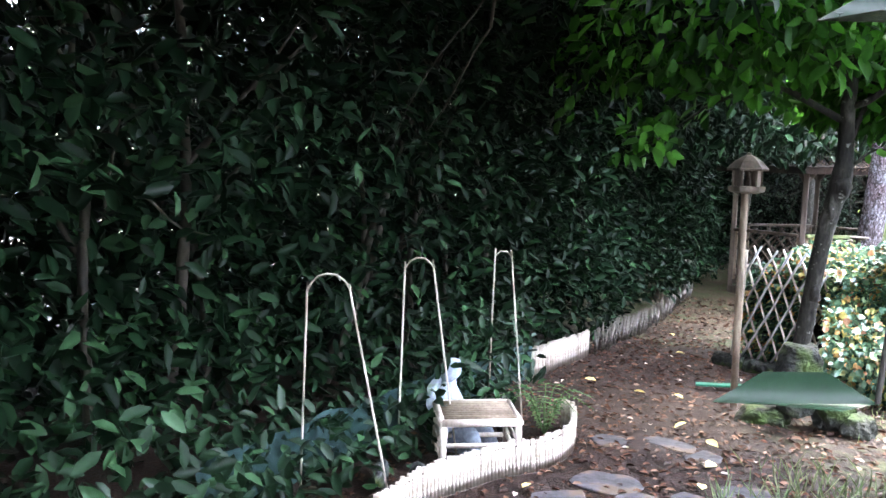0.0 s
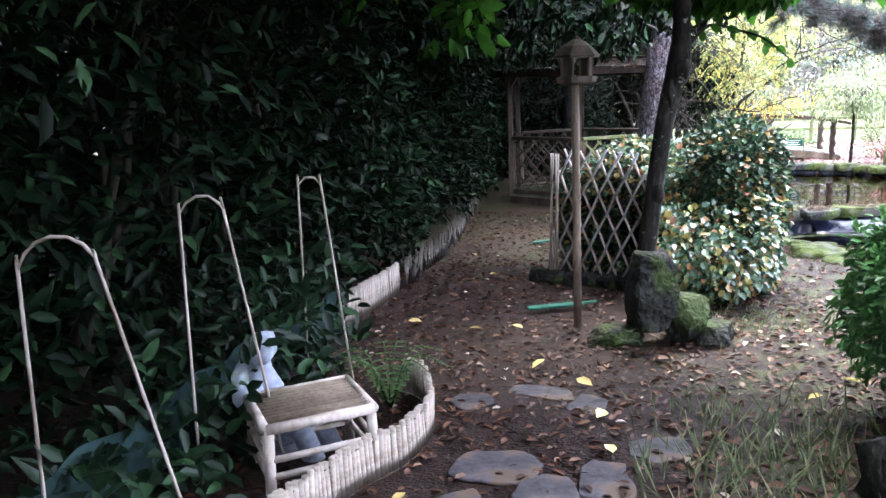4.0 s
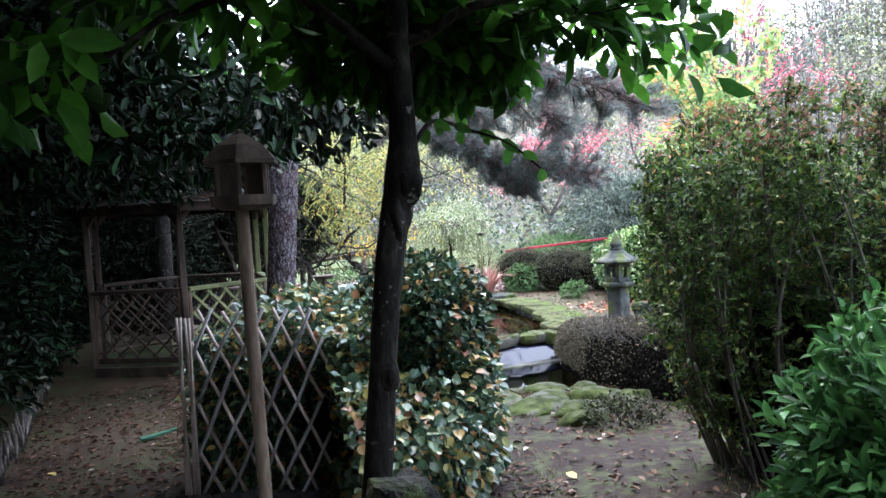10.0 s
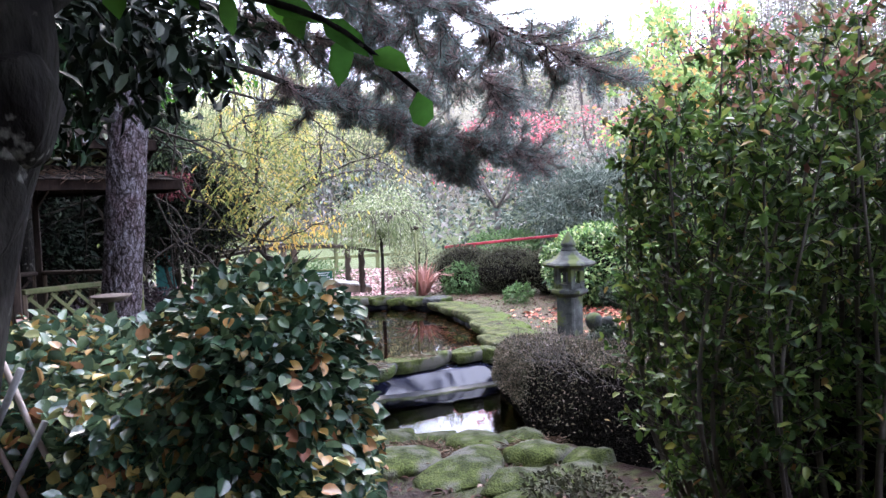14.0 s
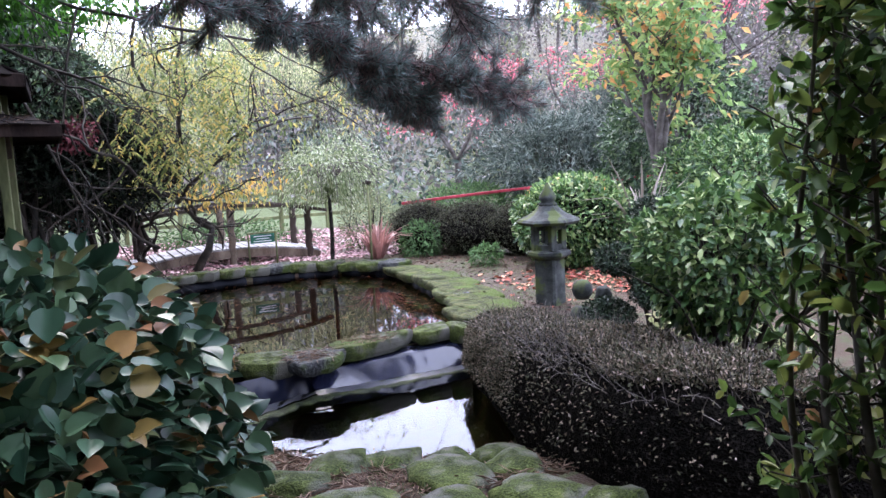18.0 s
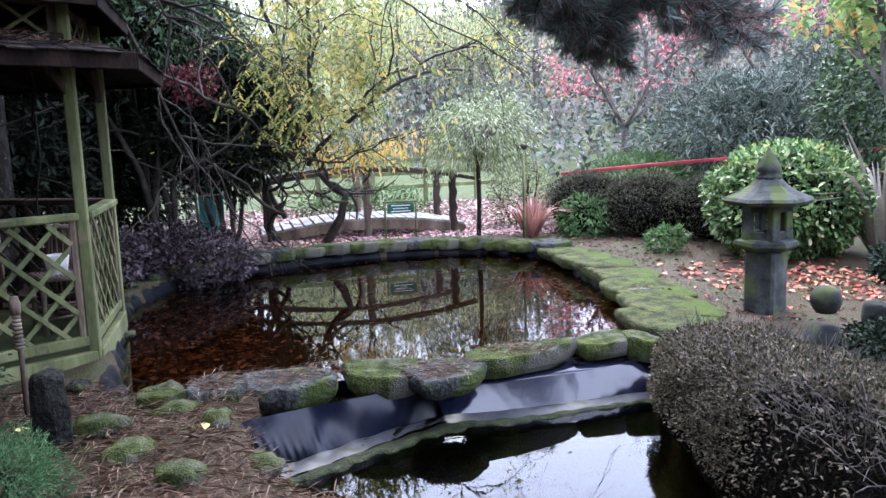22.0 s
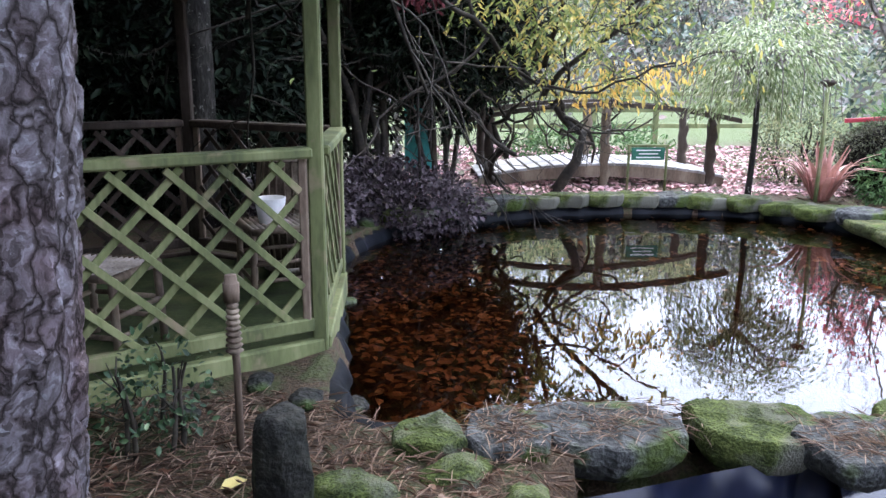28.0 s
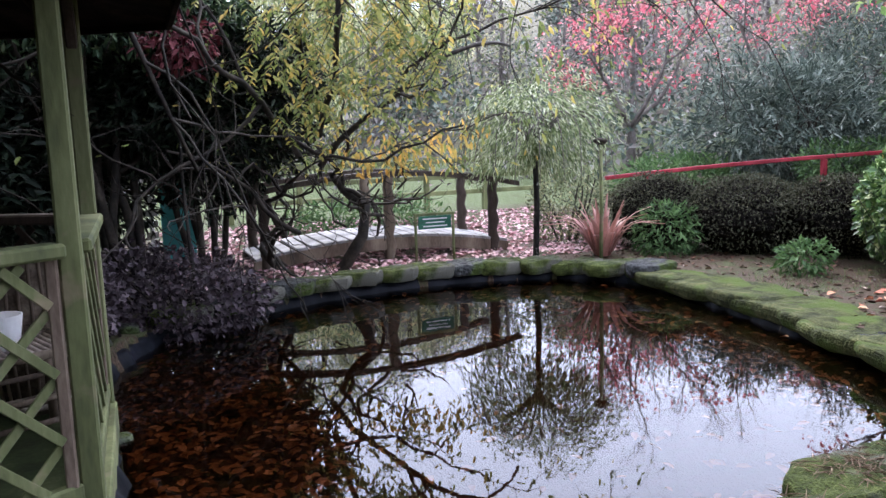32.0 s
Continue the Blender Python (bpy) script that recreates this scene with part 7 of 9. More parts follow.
def sprays(parent, centre, radii, n, r, mat, name, leaf=0.085):
    """Drooping leaf stalks with paired leaflets."""
    start, _ = blob(n, centre, radii, r, 0.2, 0.2, 117)
    P, A = [], []
    lines = []
    for s in start:
        w = unit(np.array([0.6 * r.normal(), 0.6 * r.normal(), -0.35]))
        L = r.uniform(0.22, 0.42)
        p = smooth_line([s, s + w * L * 0.5, s + w * L + [0, 0, -0.3 * L]], 11)
        lines.append((p, np.full(11, 0.002)))
        side = unit(np.cross(w, [0, 0, 1.0]))
        for i in range(2, 11):
            for sg in (1, -1):
                P.append(p[i])
                A.append(side * sg + 0.5 * w + np.array([0, 0, -0.45]) + 0.2 * r.normal(size=3))
    P, A = np.array(P), np.array(A)
    v, f = leaf_arrays(P, A, np.tile([0, -0.3, 1.0], (len(P), 1)) + 0.3 * r.normal(size=P.shape), leaf * r.uniform(0.7, 1.15, len(P)), leaf * 0.33, 0.12)
    tagged(part(name, fast_mesh(name, v, f, mat), parent), kind="stuff")
    limbs("stalkwork", lines, TWIG, parent, 3)


def twisted_tree():
    """The crooked yellowing tree by the bridge."""
    r = rng_of(111)
    b = np.array([2.15, 18.35, gz(2.15, 18.35)])
    t = thing("twisted_tree", tuple(b), "crooked many-stemmed tree with yellowing compound leaves", "tree")
    lines = []
    for k in range(9):
        a = 6.28 * k / 9
        s = b + [0.14 * math.cos(a), 0.14 * math.sin(a), -0.05]
        grow(s, (0.7 * math.cos(a), 0.45 * math.sin(a) - 0.1, 0.8), r.uniform(1.4, 2.1), r.uniform(0.05, 0.085), 3, r, 0.8, 3, 0.2, 0.7, lines)
    for s, e in (((2.1, 18.3, 0.9), (3.3, 16.8, 3.0)), ((2.0, 18.3, 1.2), (1.4, 16.2, 3.4)), ((2.1, 18.3, 1.2), (2.6, 16.2, 3.8)), ((1.9, 18.3, 1.0), (0.5, 16.6, 3.0))):
        grow(s, np.array(e) - np.array(s), np.linalg.norm(np.array(e) - np.array(s)) * 1.1, 0.035, 3, r, 0.45, 4, 0.0, 0.55, lines)
    lines = [(q, w) for q, w in lines if (q[:, 2] > 0.3).all() or np.hypot(q[:, 0] - b[0], q[:, 1] - b[1]).max() < 0.75]
    limbs("branchwork", lines, DARKTWIG, t)
    q, d = tips(lines, r, 8, 0.03, 0.08)
    ok = (q[:, 2] > 0.85) & (r.random(len(q)) < np.interp(q[:, 0], [1.0, 2.0, 2.6], [0.04, 0.5, 1.0]))
    leafy("leafage", q[ok], d[ok], r, 0.08, YELLOW, t, "", 0.36, 0.9, 0.7)
    sprays(t, (2.15, 17.2, 2.3), (1.05, 0.8, 1.15), 210, r, YELLOW, "leaf_sprays")
    n = 230
    c = np.array([(3.05, 17.7, 1.1), (3.3, 17.9, 1.16), (2.75, 17.5, 1.0), (2.4, 17.6, 0.95)])
    k = r.integers(0, len(c), n)
    q = c[k] + r.normal(size=(n, 3)) * [0.2, 0.2, 0.1]
    leafy("golden_leafage", q, np.tile([0.2, -0.3, -0.6], (n, 1)), r, 0.085, GOLD, t, "golden yellow leaf sprays", 0.36, 0.9, 0.6)


twisted_tree()


def overhanging_branches():
    """Thin twisting branches of a yellow tree arching over from beside the pavilion."""
    r = rng_of(115)
    t = thing("arching_tree", (-2.4, 16.6, gz(-2.4, 16.6)), "yellow-leaved tree with thin arching branches over the pond", "tree")
    g = Geo()
    p = smooth_line([(-2.4, 16.6, -0.3), (-2.3, 16.5, 1.2), (-2.0, 16.2, 2.6), (-1.4, 15.9, 3.4)], 20)
    g.tube(p, np.linspace(0.12, 0.07, 20), 10)
    part("trunk", g.mesh("trunk", TRUNK, True), t)
    lines = []
    for e in ((0.8, 14.6, 2.9), (1.6, 15.4, 3.1), (2.2, 16.4, 3.4), (0.6, 16.5, 3.6), (1.2, 14.2, 3.8), (2.8, 15.4, 4.1), (0.2, 15.2, 4.4)):
        s = p[-1] + 0.1 * r.normal(size=3)
        L = np.linalg.norm(np.array(e) - s)
        grow(s, np.array(e) - s, L, 0.032, 3, r, 0.35, 4, -0.12, 0.5, lines)
    limbs("branchwork", lines, DARKTWIG, t)
    q, d = tips(lines, r, 2, 0.012, 0.08)
    b, o = blob(3600, (0.2, 15.6, 3.5), (1.5, 1.3, 0.6), r, 0.1, 0.3, 116)
    leafy("green_crown", b, o, r, 0.1, CANOPY, t, "", 0.4, 0.5, 0.9)
    ok = (q[:, 0] > 1.4) & (q[:, 2] > 1.7)
    leafy("leafage", q[ok], d[ok], r, 0.06, YELLOW, t, "", 0.4, 0.9, 0.7)


overhanging_branches()


def standard_willow(x, y, h, rad, seed, label):
    r = rng_of(seed)
    z = gz(x, y)
    t = thing("standard_willow", (x, y, z), label, "tree", "standard willows")
    g = Geo()
    p = smooth_line([(x, y, z - 0.05), (x + 0.02, y, z + h * 0.5), (x, y, z + h)], 12)
    g.tube(p, np.linspace(0.035, 0.028, 12), 8)
    part("trunk", g.mesh("trunk", TRUNK, True), t)
    for k in range(22):
        a = 6.28 * k / 22
        d = np.array([math.cos(a), math.sin(a), 0])
        pts = smooth_line([np.array([x, y, z + h]), np.array([x, y, z + h + 0.35]) + d * rad * 0.45, np.array([x, y, z + h + 0.2]) + d * rad * 0.85, np.array([x, y, z + h - 0.35]) + d * rad * r.uniform(0.85, 1.05)], 10)
        g = Geo()
        g.tube(pts, np.linspace(0.012, 0.003, 10), 5)
        part("branch", g.mesh("branch", TWIG, True), t)
    q, d = blob(6500, (x + 0.06, y, z + h + 0.22), (rad, rad, 0.62), r, 0.35, 0.34, seed, 3.4)
    q = q[q[:, 2] > z + h - 0.42]
    leafy("crown", q, unit(q - np.array([x, y, z + h + 0.3])), r, 0.075, CREAM, t, "", 0.22, 0.9, 0.45, True)


standard_willow(4.36, 18.0, 1.2, 0.86, 121, "standard willow with a pale drooping crown")


def garden_lamp(x, y):
    z = gz(x, y)
    t = thing("garden_lamp", (x, y, z), "thin green garden lamp post with a small dark cap", "garden lamp")
    g = Geo()
    g.tube([(x, y, z - 0.08), (x + 0.01, y, 0.5), (x, y, 1.03)], [0.02, 0.019, 0.018], 8)
    part("post", g.mesh("post", GREENWOOD, True), t)
    g = Geo()
    g.lathe((x, y, 1.02), [(0.0, 0.0), (0.03, 0.0), (0.075, 0.035), (0.08, 0.05), (0.05, 0.07), (0.0, 0.075)], 14)
    part("cap", g.mesh("cap", DARKWOOD, True), t, "dark round cap")


garden_lamp(4.8, 17.4)


def bare_tree(x, y, h, seed, mat, leaf_mat, per, size, label, depth=4, spread=0.55, stems=3, aspect=0.5, leaf_low=0.0, leaf_high=99.0, name="maple_tree"):
    r = rng_of(seed)
    z = gz(x, y)
    t = thing(name, (x, y, z), label, "tree")
    lines = [(smooth_line([(x, y, z - 0.1), (x + 0.03, y, z + h * 0.13), (x, y, z + h * 0.2)], 8), np.linspace(h * 0.024, h * 0.02, 8))]
    for k in range(stems):
        a = 6.28 * k / stems + r.uniform(-0.3, 0.3)
        grow((x, y, z + h * 0.18), (spread * math.cos(a), spread * math.sin(a), 1), h * 0.42, h * 0.014, depth, r, 0.2, 3, 0.25, 0.68, lines)
    limbs("branchwork", lines, mat, t, 4)
    if leaf_mat:
        q, d = tips(lines, r, per, h * 0.008, 0.1)
        ok = (q[:, 2] > z + leaf_low) & (q[:, 2] < leaf_high + 0.3 * wob(q, 1.5, seed))
        leafy("leafage", q[ok], d[ok], r, size, leaf_mat, t, "", aspect, 0.5, 0.8, True)
    return t


bare_tree(9.8, 24.0, 4.3, 131, TWIG, CRIMSON, 4, 0.11, "nearly bare red maple with crimson leaves", leaf_low=1.0, leaf_high=3.5, spread=0.95, stems=4)
bare_tree(14.0, 24.5, 4.4, 132, TWIG, CRIMSON, 4, 0.11, "red maple with scattered crimson leaves", leaf_low=1.0, leaf_high=3.9, spread=0.95, stems=4)
bare_tree(12.3, 27.5, 5.4, 133, TWIG, CRIMSON, 3, 0.125, "tall red maple on the slope", leaf_low=2.0, leaf_high=4.6)
bare_tree(9.2, 15.8, 5.2, 134, TWIG, ORANGE, 22, 0.16, "tall multi-stemmed shrub with green and orange leaves", spread=0.28, stems=5, depth=3, leaf_low=1.0, name="tall_shrub")
bare_tree(13.2, 19.6, 7.0, 135, TWIG, CRIMSON, 12, 0.12, "slender tree with red leaves at its top", spread=0.25, stems=4, depth=3, leaf_low=3.4)


def weeping(x, y, h, rad, n, mat, seed, label):
    """A broad tree with hanging sprays of leaves."""
    r = rng_of(seed)
    z = gz(x, y)
    t = thing("weeping_tree", (x, y, z), label, "tree")
    g = Geo()
    g.tube(smooth_line([(x, y, z - 0.1), (x + 0.1, y, z + h * 0.35), (x, y, z + h * 0.7)], 10), np.linspace(0.16, 0.07, 10), 8)
    part("trunk", g.mesh("trunk", TRUNK, True), t)
    starts = blob(n // 34, (x, y, z + h * 0.62), (rad, rad, h * 0.42), r, 0.35, 0.2, seed)[0]
    drop = r.uniform(0.4, 1.5, len(starts))
    k = np.repeat(np.arange(len(starts)), 34)
    u = r.random(len(k))
    q = starts[k] + np.column_stack([0.1 * r.normal(size=len(k)), 0.1 * r.normal(size=len(k)), -u * drop[k]])
    leafy("crown", q, np.tile([0, 0, -1.0], (len(q), 1)), r, 0.13, mat, t, "", 0.28, 0.3, 0.5, True)


weeping(5.2, 33.0, 5.4, 2.6, 17000, LIME, 141, "lime yellow weeping tree beyond the bridge")
weeping(1.6, 33.5, 5.8, 2.8, 17000, LIME, 142, "yellow-green weeping tree behind the rhododendron")
weeping(8.6, 35.0, 4.8, 2.4, 11000, LIME, 143, "pale yellow weeping tree on the lawn's edge")
weeping(3.4, 28.0, 2.6, 1.6, 7000, LIME, 145, "low yellow-green weeping shrub on the lawn")
shrub("fern_bank", (3.2, 20.8, 0.05), (1.2, 0.5, 0.35), 2000, 0.1, FERN, "fresh green undergrowth by the lawn", "undergrowth", seed=144, aspect=0.3, stems=0)


def hillside():
    """Far woods: crowns in autumn greys, greens and browns above bare stems."""
    r = rng_of(151)
    t = thing("far_woods", (6, 45, 5), "misty autumn woods rising behind the garden", "woods", kind="stuff")
    spec = []
    for k in range(330):
        a = r.uniform(-1.25, 1.25)
        dist = r.uniform(22, 46) if k < 120 else (r.uniform(46, 74) if k < 290 else r.uniform(17, 26))
        x, y = 2 + dist * math.sin(a) * 1.05, 9 + dist * math.cos(a)
        if y < 25 and -3 < x < 9.5:
            continue
        if (k >= 290 and x > 0 and y < 22 and x < 12) or (4 < x < 15 and y < 30):
            continue
        spec.append((x, y, dist))
    for k in range(95):
        a, dist = r.uniform(0.75, 1.3), r.uniform(24, 62)
        spec.append((dist * math.sin(a), 6 + dist * math.cos(a), dist))
    groups = {k + e: [] for k in "abc" for e in ("", "far")}
    trunks = []
    for k, (x, y, dist) in enumerate(spec):
        z = gz(x, y)
        h = r.uniform(3.2, 6.0) if dist < 30 else r.uniform(6.5, 10.0)
        h = max(1.6, min(h, (float(np.interp(dist, [20, 40, 52], [0.2, 0.2, 0.25]) + 0.06 * min(1.0, max(0.0, math.atan2(x, y - 6) - 0.12) / 0.2) + 0.05 * min(1.0, max(0.0, math.atan2(x, y - 6) - 0.6) / 0.25)) * math.hypot(x - 2, y - 14) - 0.3 - z) * r.uniform(0.8, 1.02)))
        n = 620
        q, d = blob(n, (x, y, z + h * 0.58), (h * 0.3, h * 0.3, h * 0.44), r, 0.25, 0.28, 160 + k)
        groups["abbcba"[int(r.integers(0, 6))] + ("far" if dist > 32 else "")].append((q, d))
        p = np.array([(x, y, z - 0.2), (x + 0.1 * r.normal(), y, z + h * 0.5), (x + 0.2 * r.normal(), y, z + h)])
        trunks.append((p, np.array([0.12, 0.08, 0.03])))
        for _ in range(6):
            grow((x, y, z + h * r.uniform(0.25, 0.7)), (r.normal(), r.normal(), 1.2), h * 0.35, 0.03, 1, r, 0.2, 3, 0.2, 0.6, trunks)
    for key, m in (("a", FARGREEN), ("b", FARGREY), ("c", FARBLUE)):
        for e, size in (("", 0.12), ("far", 0.22)):
            q = np.concatenate([k[0] for k in groups[key + e]])
            d = np.concatenate([k[1] for k in groups[key + e]])
            leafy("woodland_crown", q, d, r, size, m, t, "", 0.6, 0.2, 0.9, True, keep_above=False)
    limbs("trunkwork", trunks, TWIG, t, 4)
    n = 16000
    x, y = r.uniform(-14, 30, n), r.uniform(21.5, 44, n)
    ok = ~((x < 8) & (y < 24) & (x > -2))
    x, y = x[ok], y[ok]
    p = np.column_stack([x, y, ground_at(x, y) + r.random(len(x)) ** 1.5 * (0.7 + 0.5 * wob(np.column_stack([x, y]), 0.8, 7))])
    leafy("undergrowth", p, unit(r.normal(size=p.shape) + [0, 0, 0.8]), r, 0.24, FARGREY, t, "", 0.45, 0.2, 0.8, True)
    for n, m, seed in ((15000, FARBLUE, 9), (13000, FARGREEN, 13), (9000, FARGREY, 17)):
        x, y = r.uniform(3, 24, n), r.uniform(22.5, 38, n)
        lump = wob(np.column_stack([x, y]), 1.3, seed)
        ok = (lump > 0.05) & ~((x < 7.5) & (y < 27))
        x, y, lump = x[ok], y[ok], lump[ok]
        top = np.minimum(0.15 * (y - 14) - 0.3, 2.6) * np.clip(lump * 1.6 + 0.2, 0, 1)
        p = np.column_stack([x, y, ground_at(x, y) + top * r.random(len(x)) ** 0.6])
        leafy("slope_shrubs", p, unit(r.normal(size=p.shape) + [0, -0.3, 0.6]), r, 0.19, m, t, "", 0.45, 0.2, 0.8, True)
    return t


hillside()


# ---- built things along the path ----
def birdhouse():
    x, y, s, b = -0.815, 5.86, 0.82, 1.61
    z = gz(x, y)
    t = thing("bird_table", (x, y, z), "weathered wooden bird house on a tall pole", "bird house")
    g = Geo()
    g.tube([(x + 0.01, y, z - 0.1), (x, y, 0.8), (x - 0.01, y, b)], [0.026, 0.025, 0.024], 10)
    part("pole", g.mesh("pole", BROWNWOOD, True), t)
    g = Geo()
    g.lathe((x, y, b), [(0.0, 0.0), (0.1 * s, 0.0), (0.15 * s, 0.015), (0.155 * s, 0.05), (0.1 * s, 0.05), (0.0, 0.05)], 6, 0.3)
    part("tray", g.mesh("tray", BIRDWOOD), t)
    for k in range(6):
        a = 0.3 + 6.2832 * k / 6
        g = Geo()
        px, py = x + 0.115 * s * math.cos(a), y + 0.115 * s * math.sin(a)
        g.beam((px, py, b + 0.045), (px, py, b + 0.17), 0.016, 0.016, 0.003)
        part("post", g.mesh("post", BIRDWOOD), t)
        if k in (0, 2, 3, 5):
            c0 = a + 6.2832 / 12
            g = Geo()
            d = np.array([-math.sin(c0), math.cos(c0)]) * 0.045 * s
            c = np.array([x + 0.095 * s * math.cos(c0), y + 0.095 * s * math.sin(c0)])
            g.beam((*(c - d), b + 0.105), (*(c + d), b + 0.105), 0.01, 0.12, 0.002)
            part("panel", g.mesh("panel", BIRDWOOD), t)
    g = Geo()
    g.lathe((x, y, b + 0.16), [(0.0, 0.0), (0.17 * s, 0.0), (0.175 * s, 0.015), (0.11 * s, 0.07), (0.05 * s, 0.1), (0.02, 0.11), (0.016, 0.125), (0.0, 0.13)], 6, 0.3)
    part("roof", g.mesh("roof", BIRDWOOD), t, "six-sided wooden roof")


birdhouse()


def trellis():
    """The willow lattice that leans by the ivy, on a row of dark stones."""
    r = rng_of(201)
    a, b = np.array([-1.06, 7.6]), np.array([-0.28, 7.2])
    t = thing("willow_trellis", (-0.7, 7.45, 0), "grey willow lattice screen leaning over dark stones", "trellis")
    d = unit(b - a)
    nrm = np.array([d[1], -d[0]])
    L = 1.05

    def at(s, z, off):
        p = a + d * s * 0.85 + nrm * (off + 0.06 * (0.9 - z))
        return (p[0], p[1], z + 0.02)
    for k in range(4):
        g = Geo()
        s = 0.0 + 0.035 * k
        g.tube([at(s, 0.02, 0.01 * k), at(s - 0.01 + r.normal() * 0.01, 0.55, 0.01 * k), at(s - 0.02, 1.0 + 0.05 * r.random(), 0.01 * k)], [0.011, 0.01, 0.009], 6)
        part("upright", g.mesh("upright", BAMBOO, True), t)
    for k in range(9):
        for sg in (1, -1):
            s0 = -0.55 + 0.17 * k
            xa, xb = (s0, s0 + 0.62) if sg < 0 else (s0 + 0.62, s0)
            za, zb = 1.06, 0.03
            pts = []
            for u in np.linspace(0, 1, 7):
                s, z = xa + (xb - xa) * u, za + (zb - za) * u
                if 0 <= s <= L:
                    pts.append(np.array(at(s, z, 0.012 * sg)) + 0.006 * r.normal(size=3))
            if len(pts) >= 2:
                g = Geo()
                g.tube(pts, 0.0095 + 0.002 * r.random(), 6)
                part("rod", g.mesh("rod", BAMBOO if sg < 0 else GREYWOOD, True), t)
    for k in range(6):
        x, y = a + d * (-0.1 + 0.16 * k)
        stone((x, y - 0.06, gz(x, y) + 0.05), (0.24, 0.2, 0.17), 215 + k, DARKROCK, "dark rounded stone at the trellis foot", "trellis foot stones", 0.2, k)


trellis()


def ground_stake():
    x, y = -0.12, 8.15
    t = thing("bird_bath_stake", (x, y, gz(x, y)), "thin green stake with a shallow dish", "bird feeder")
    g = Geo()
    g.tube([(x, y, gz(x, y) - 0.05), (x, y, 1.16)], [0.014, 0.014], 8)
    part("stake", g.mesh("stake", GREENWOOD, True), t)
    g = Geo()
    g.lathe((x, y, 1.15), [(0.0, 0.0), (0.05, 0.005), (0.085, 0.03), (0.08, 0.03), (0.045, 0.012), (0.0, 0.01)], 14)
    part("dish", g.mesh("dish", BIRDWOOD, True), t)


ground_stake()


def cane_border(name, line, height, radius, label, step, mat=BAMBOO, seed=0):
    """A roll of upright canes along a line."""
    r = rng_of(seed)
    p = smooth_line(line, 400)
    s = np.concatenate([[0], np.cumsum(np.linalg.norm(np.diff(p, axis=0), axis=1))])
    n = int(s[-1] / step)
    g = Geo()
    g.tube([(0, 0, -0.06), (0, 0, 0.4), (0, 0, 1)], [radius, radius * 0.95, radius * 0.92], 7)
    me = g.mesh("cane", mat, True)
    c = p[len(p) // 2]
    t = thing(name, (c[0], c[1], gz(c[0], c[1])), label, "border edging")
    for k in range(n):
        x, y = (float(np.interp(k * step, s, p[:, j])) for j in range(2))
        h = height * r.uniform(0.95, 1.04)
        m = Matrix.LocRotScale((x, y, gz(x, y) - 0.02), Euler((r.normal() * 0.025, r.normal() * 0.025, r.uniform(0, 6))), (1, 1, h))
        part("cane", me, t, m=m)
    for z in (0.25, 0.75):
        g = Geo()
        q = p[::12]
        g.tube([(x, y, gz(x, y) + z * height) for x, y in q], 0.004, 4)
        part("wire", g.mesh("wire", DARKWOOD), t)
    return t


cane_border("cane_border", [(-1.72, 2.2), (-1.7, 2.75), (-1.64, 3.05), (-1.54, 3.35), (-1.42, 3.65), (-1.38, 3.95), (-1.47, 4.28), (-1.62, 4.45)], 0.2, 0.0125, "low bamboo cane edging curving round the bed", 0.024, seed=221)
cane_border("cane_border", [(-2.34, 5.75), (-2.31, 6.3), (-2.29, 7.0)], 0.27, 0.016, "low bamboo cane edging below the hedge", 0.031, seed=222)


def hurdle():
    """Crossed willow sticks along the hedge foot."""
    r = rng_of(223)
    t = thing("willow_hurdle", (-2.35, 9.8, gz(-2.35, 9.8)), "low fence of crossed willow sticks along the hedge", "border fence")
    g = Geo()
    g.tube([(0, 0, -0.05), (0.004, 0, 0.5), (0, 0, 1)], [0.009, 0.008, 0.007], 5)
    me = g.mesh("stick", TWIG, True)
    for k in range(100):
        y = 7.05 + 0.055 * k
        x = float(np.interp(y, [7, 7.3, 9.6, 12.6], [-2.29, -2.25, -2.36, -2.5]))
        m = Matrix.LocRotScale((x + 0.02 * r.normal(), y, gz(x, y) - 0.02), Euler((r.choice([-0.5, 0.5]) + 0.1 * r.normal(), 0.05 * r.normal(), 0)), (1.3, 1.3, 0.3 * r.uniform(0.85, 1.15)))
        part("stick", me, t, m=m)


hurdle()


def hoop(x, y, top, w, tilt, seed):
    r = rng_of(seed)
    z = gz(x, y) - 0.05
    t = thing("cane_hoop", (x, y, z), "bent bamboo hoop stuck in the bed", "garden hoop", "cane hoops")
    a = np.linspace(0, np.pi, 13)
    d = np.array([math.cos(tilt), math.sin(tilt)])
    rt = w * 0.3
    pts = [(x - d[0] * w / 2, y - d[1] * w / 2, z)]
    for k in a:
        s = -math.cos(k) * rt - 0.12 * w
        pts.append((x + d[0] * s, y + d[1] * s, top - rt + math.sin(k) * rt * 1.1))
    pts.append((x + d[0] * w * 0.75, y + d[1] * w * 0.75, z))
    g = Geo()
    g.tube(smooth_line(pts, 60), 0.0055, 7)
    part("cane", g.mesh("cane", BAMBOO, True), t)


hoop(-2.08, 2.78, 1.26, 0.34, 0.45, 231)
hoop(-2.05, 3.5, 1.27, 0.26, 0.55, 232)
hoop(-2.0, 4.42, 1.23, 0.18, 0.3, 233)


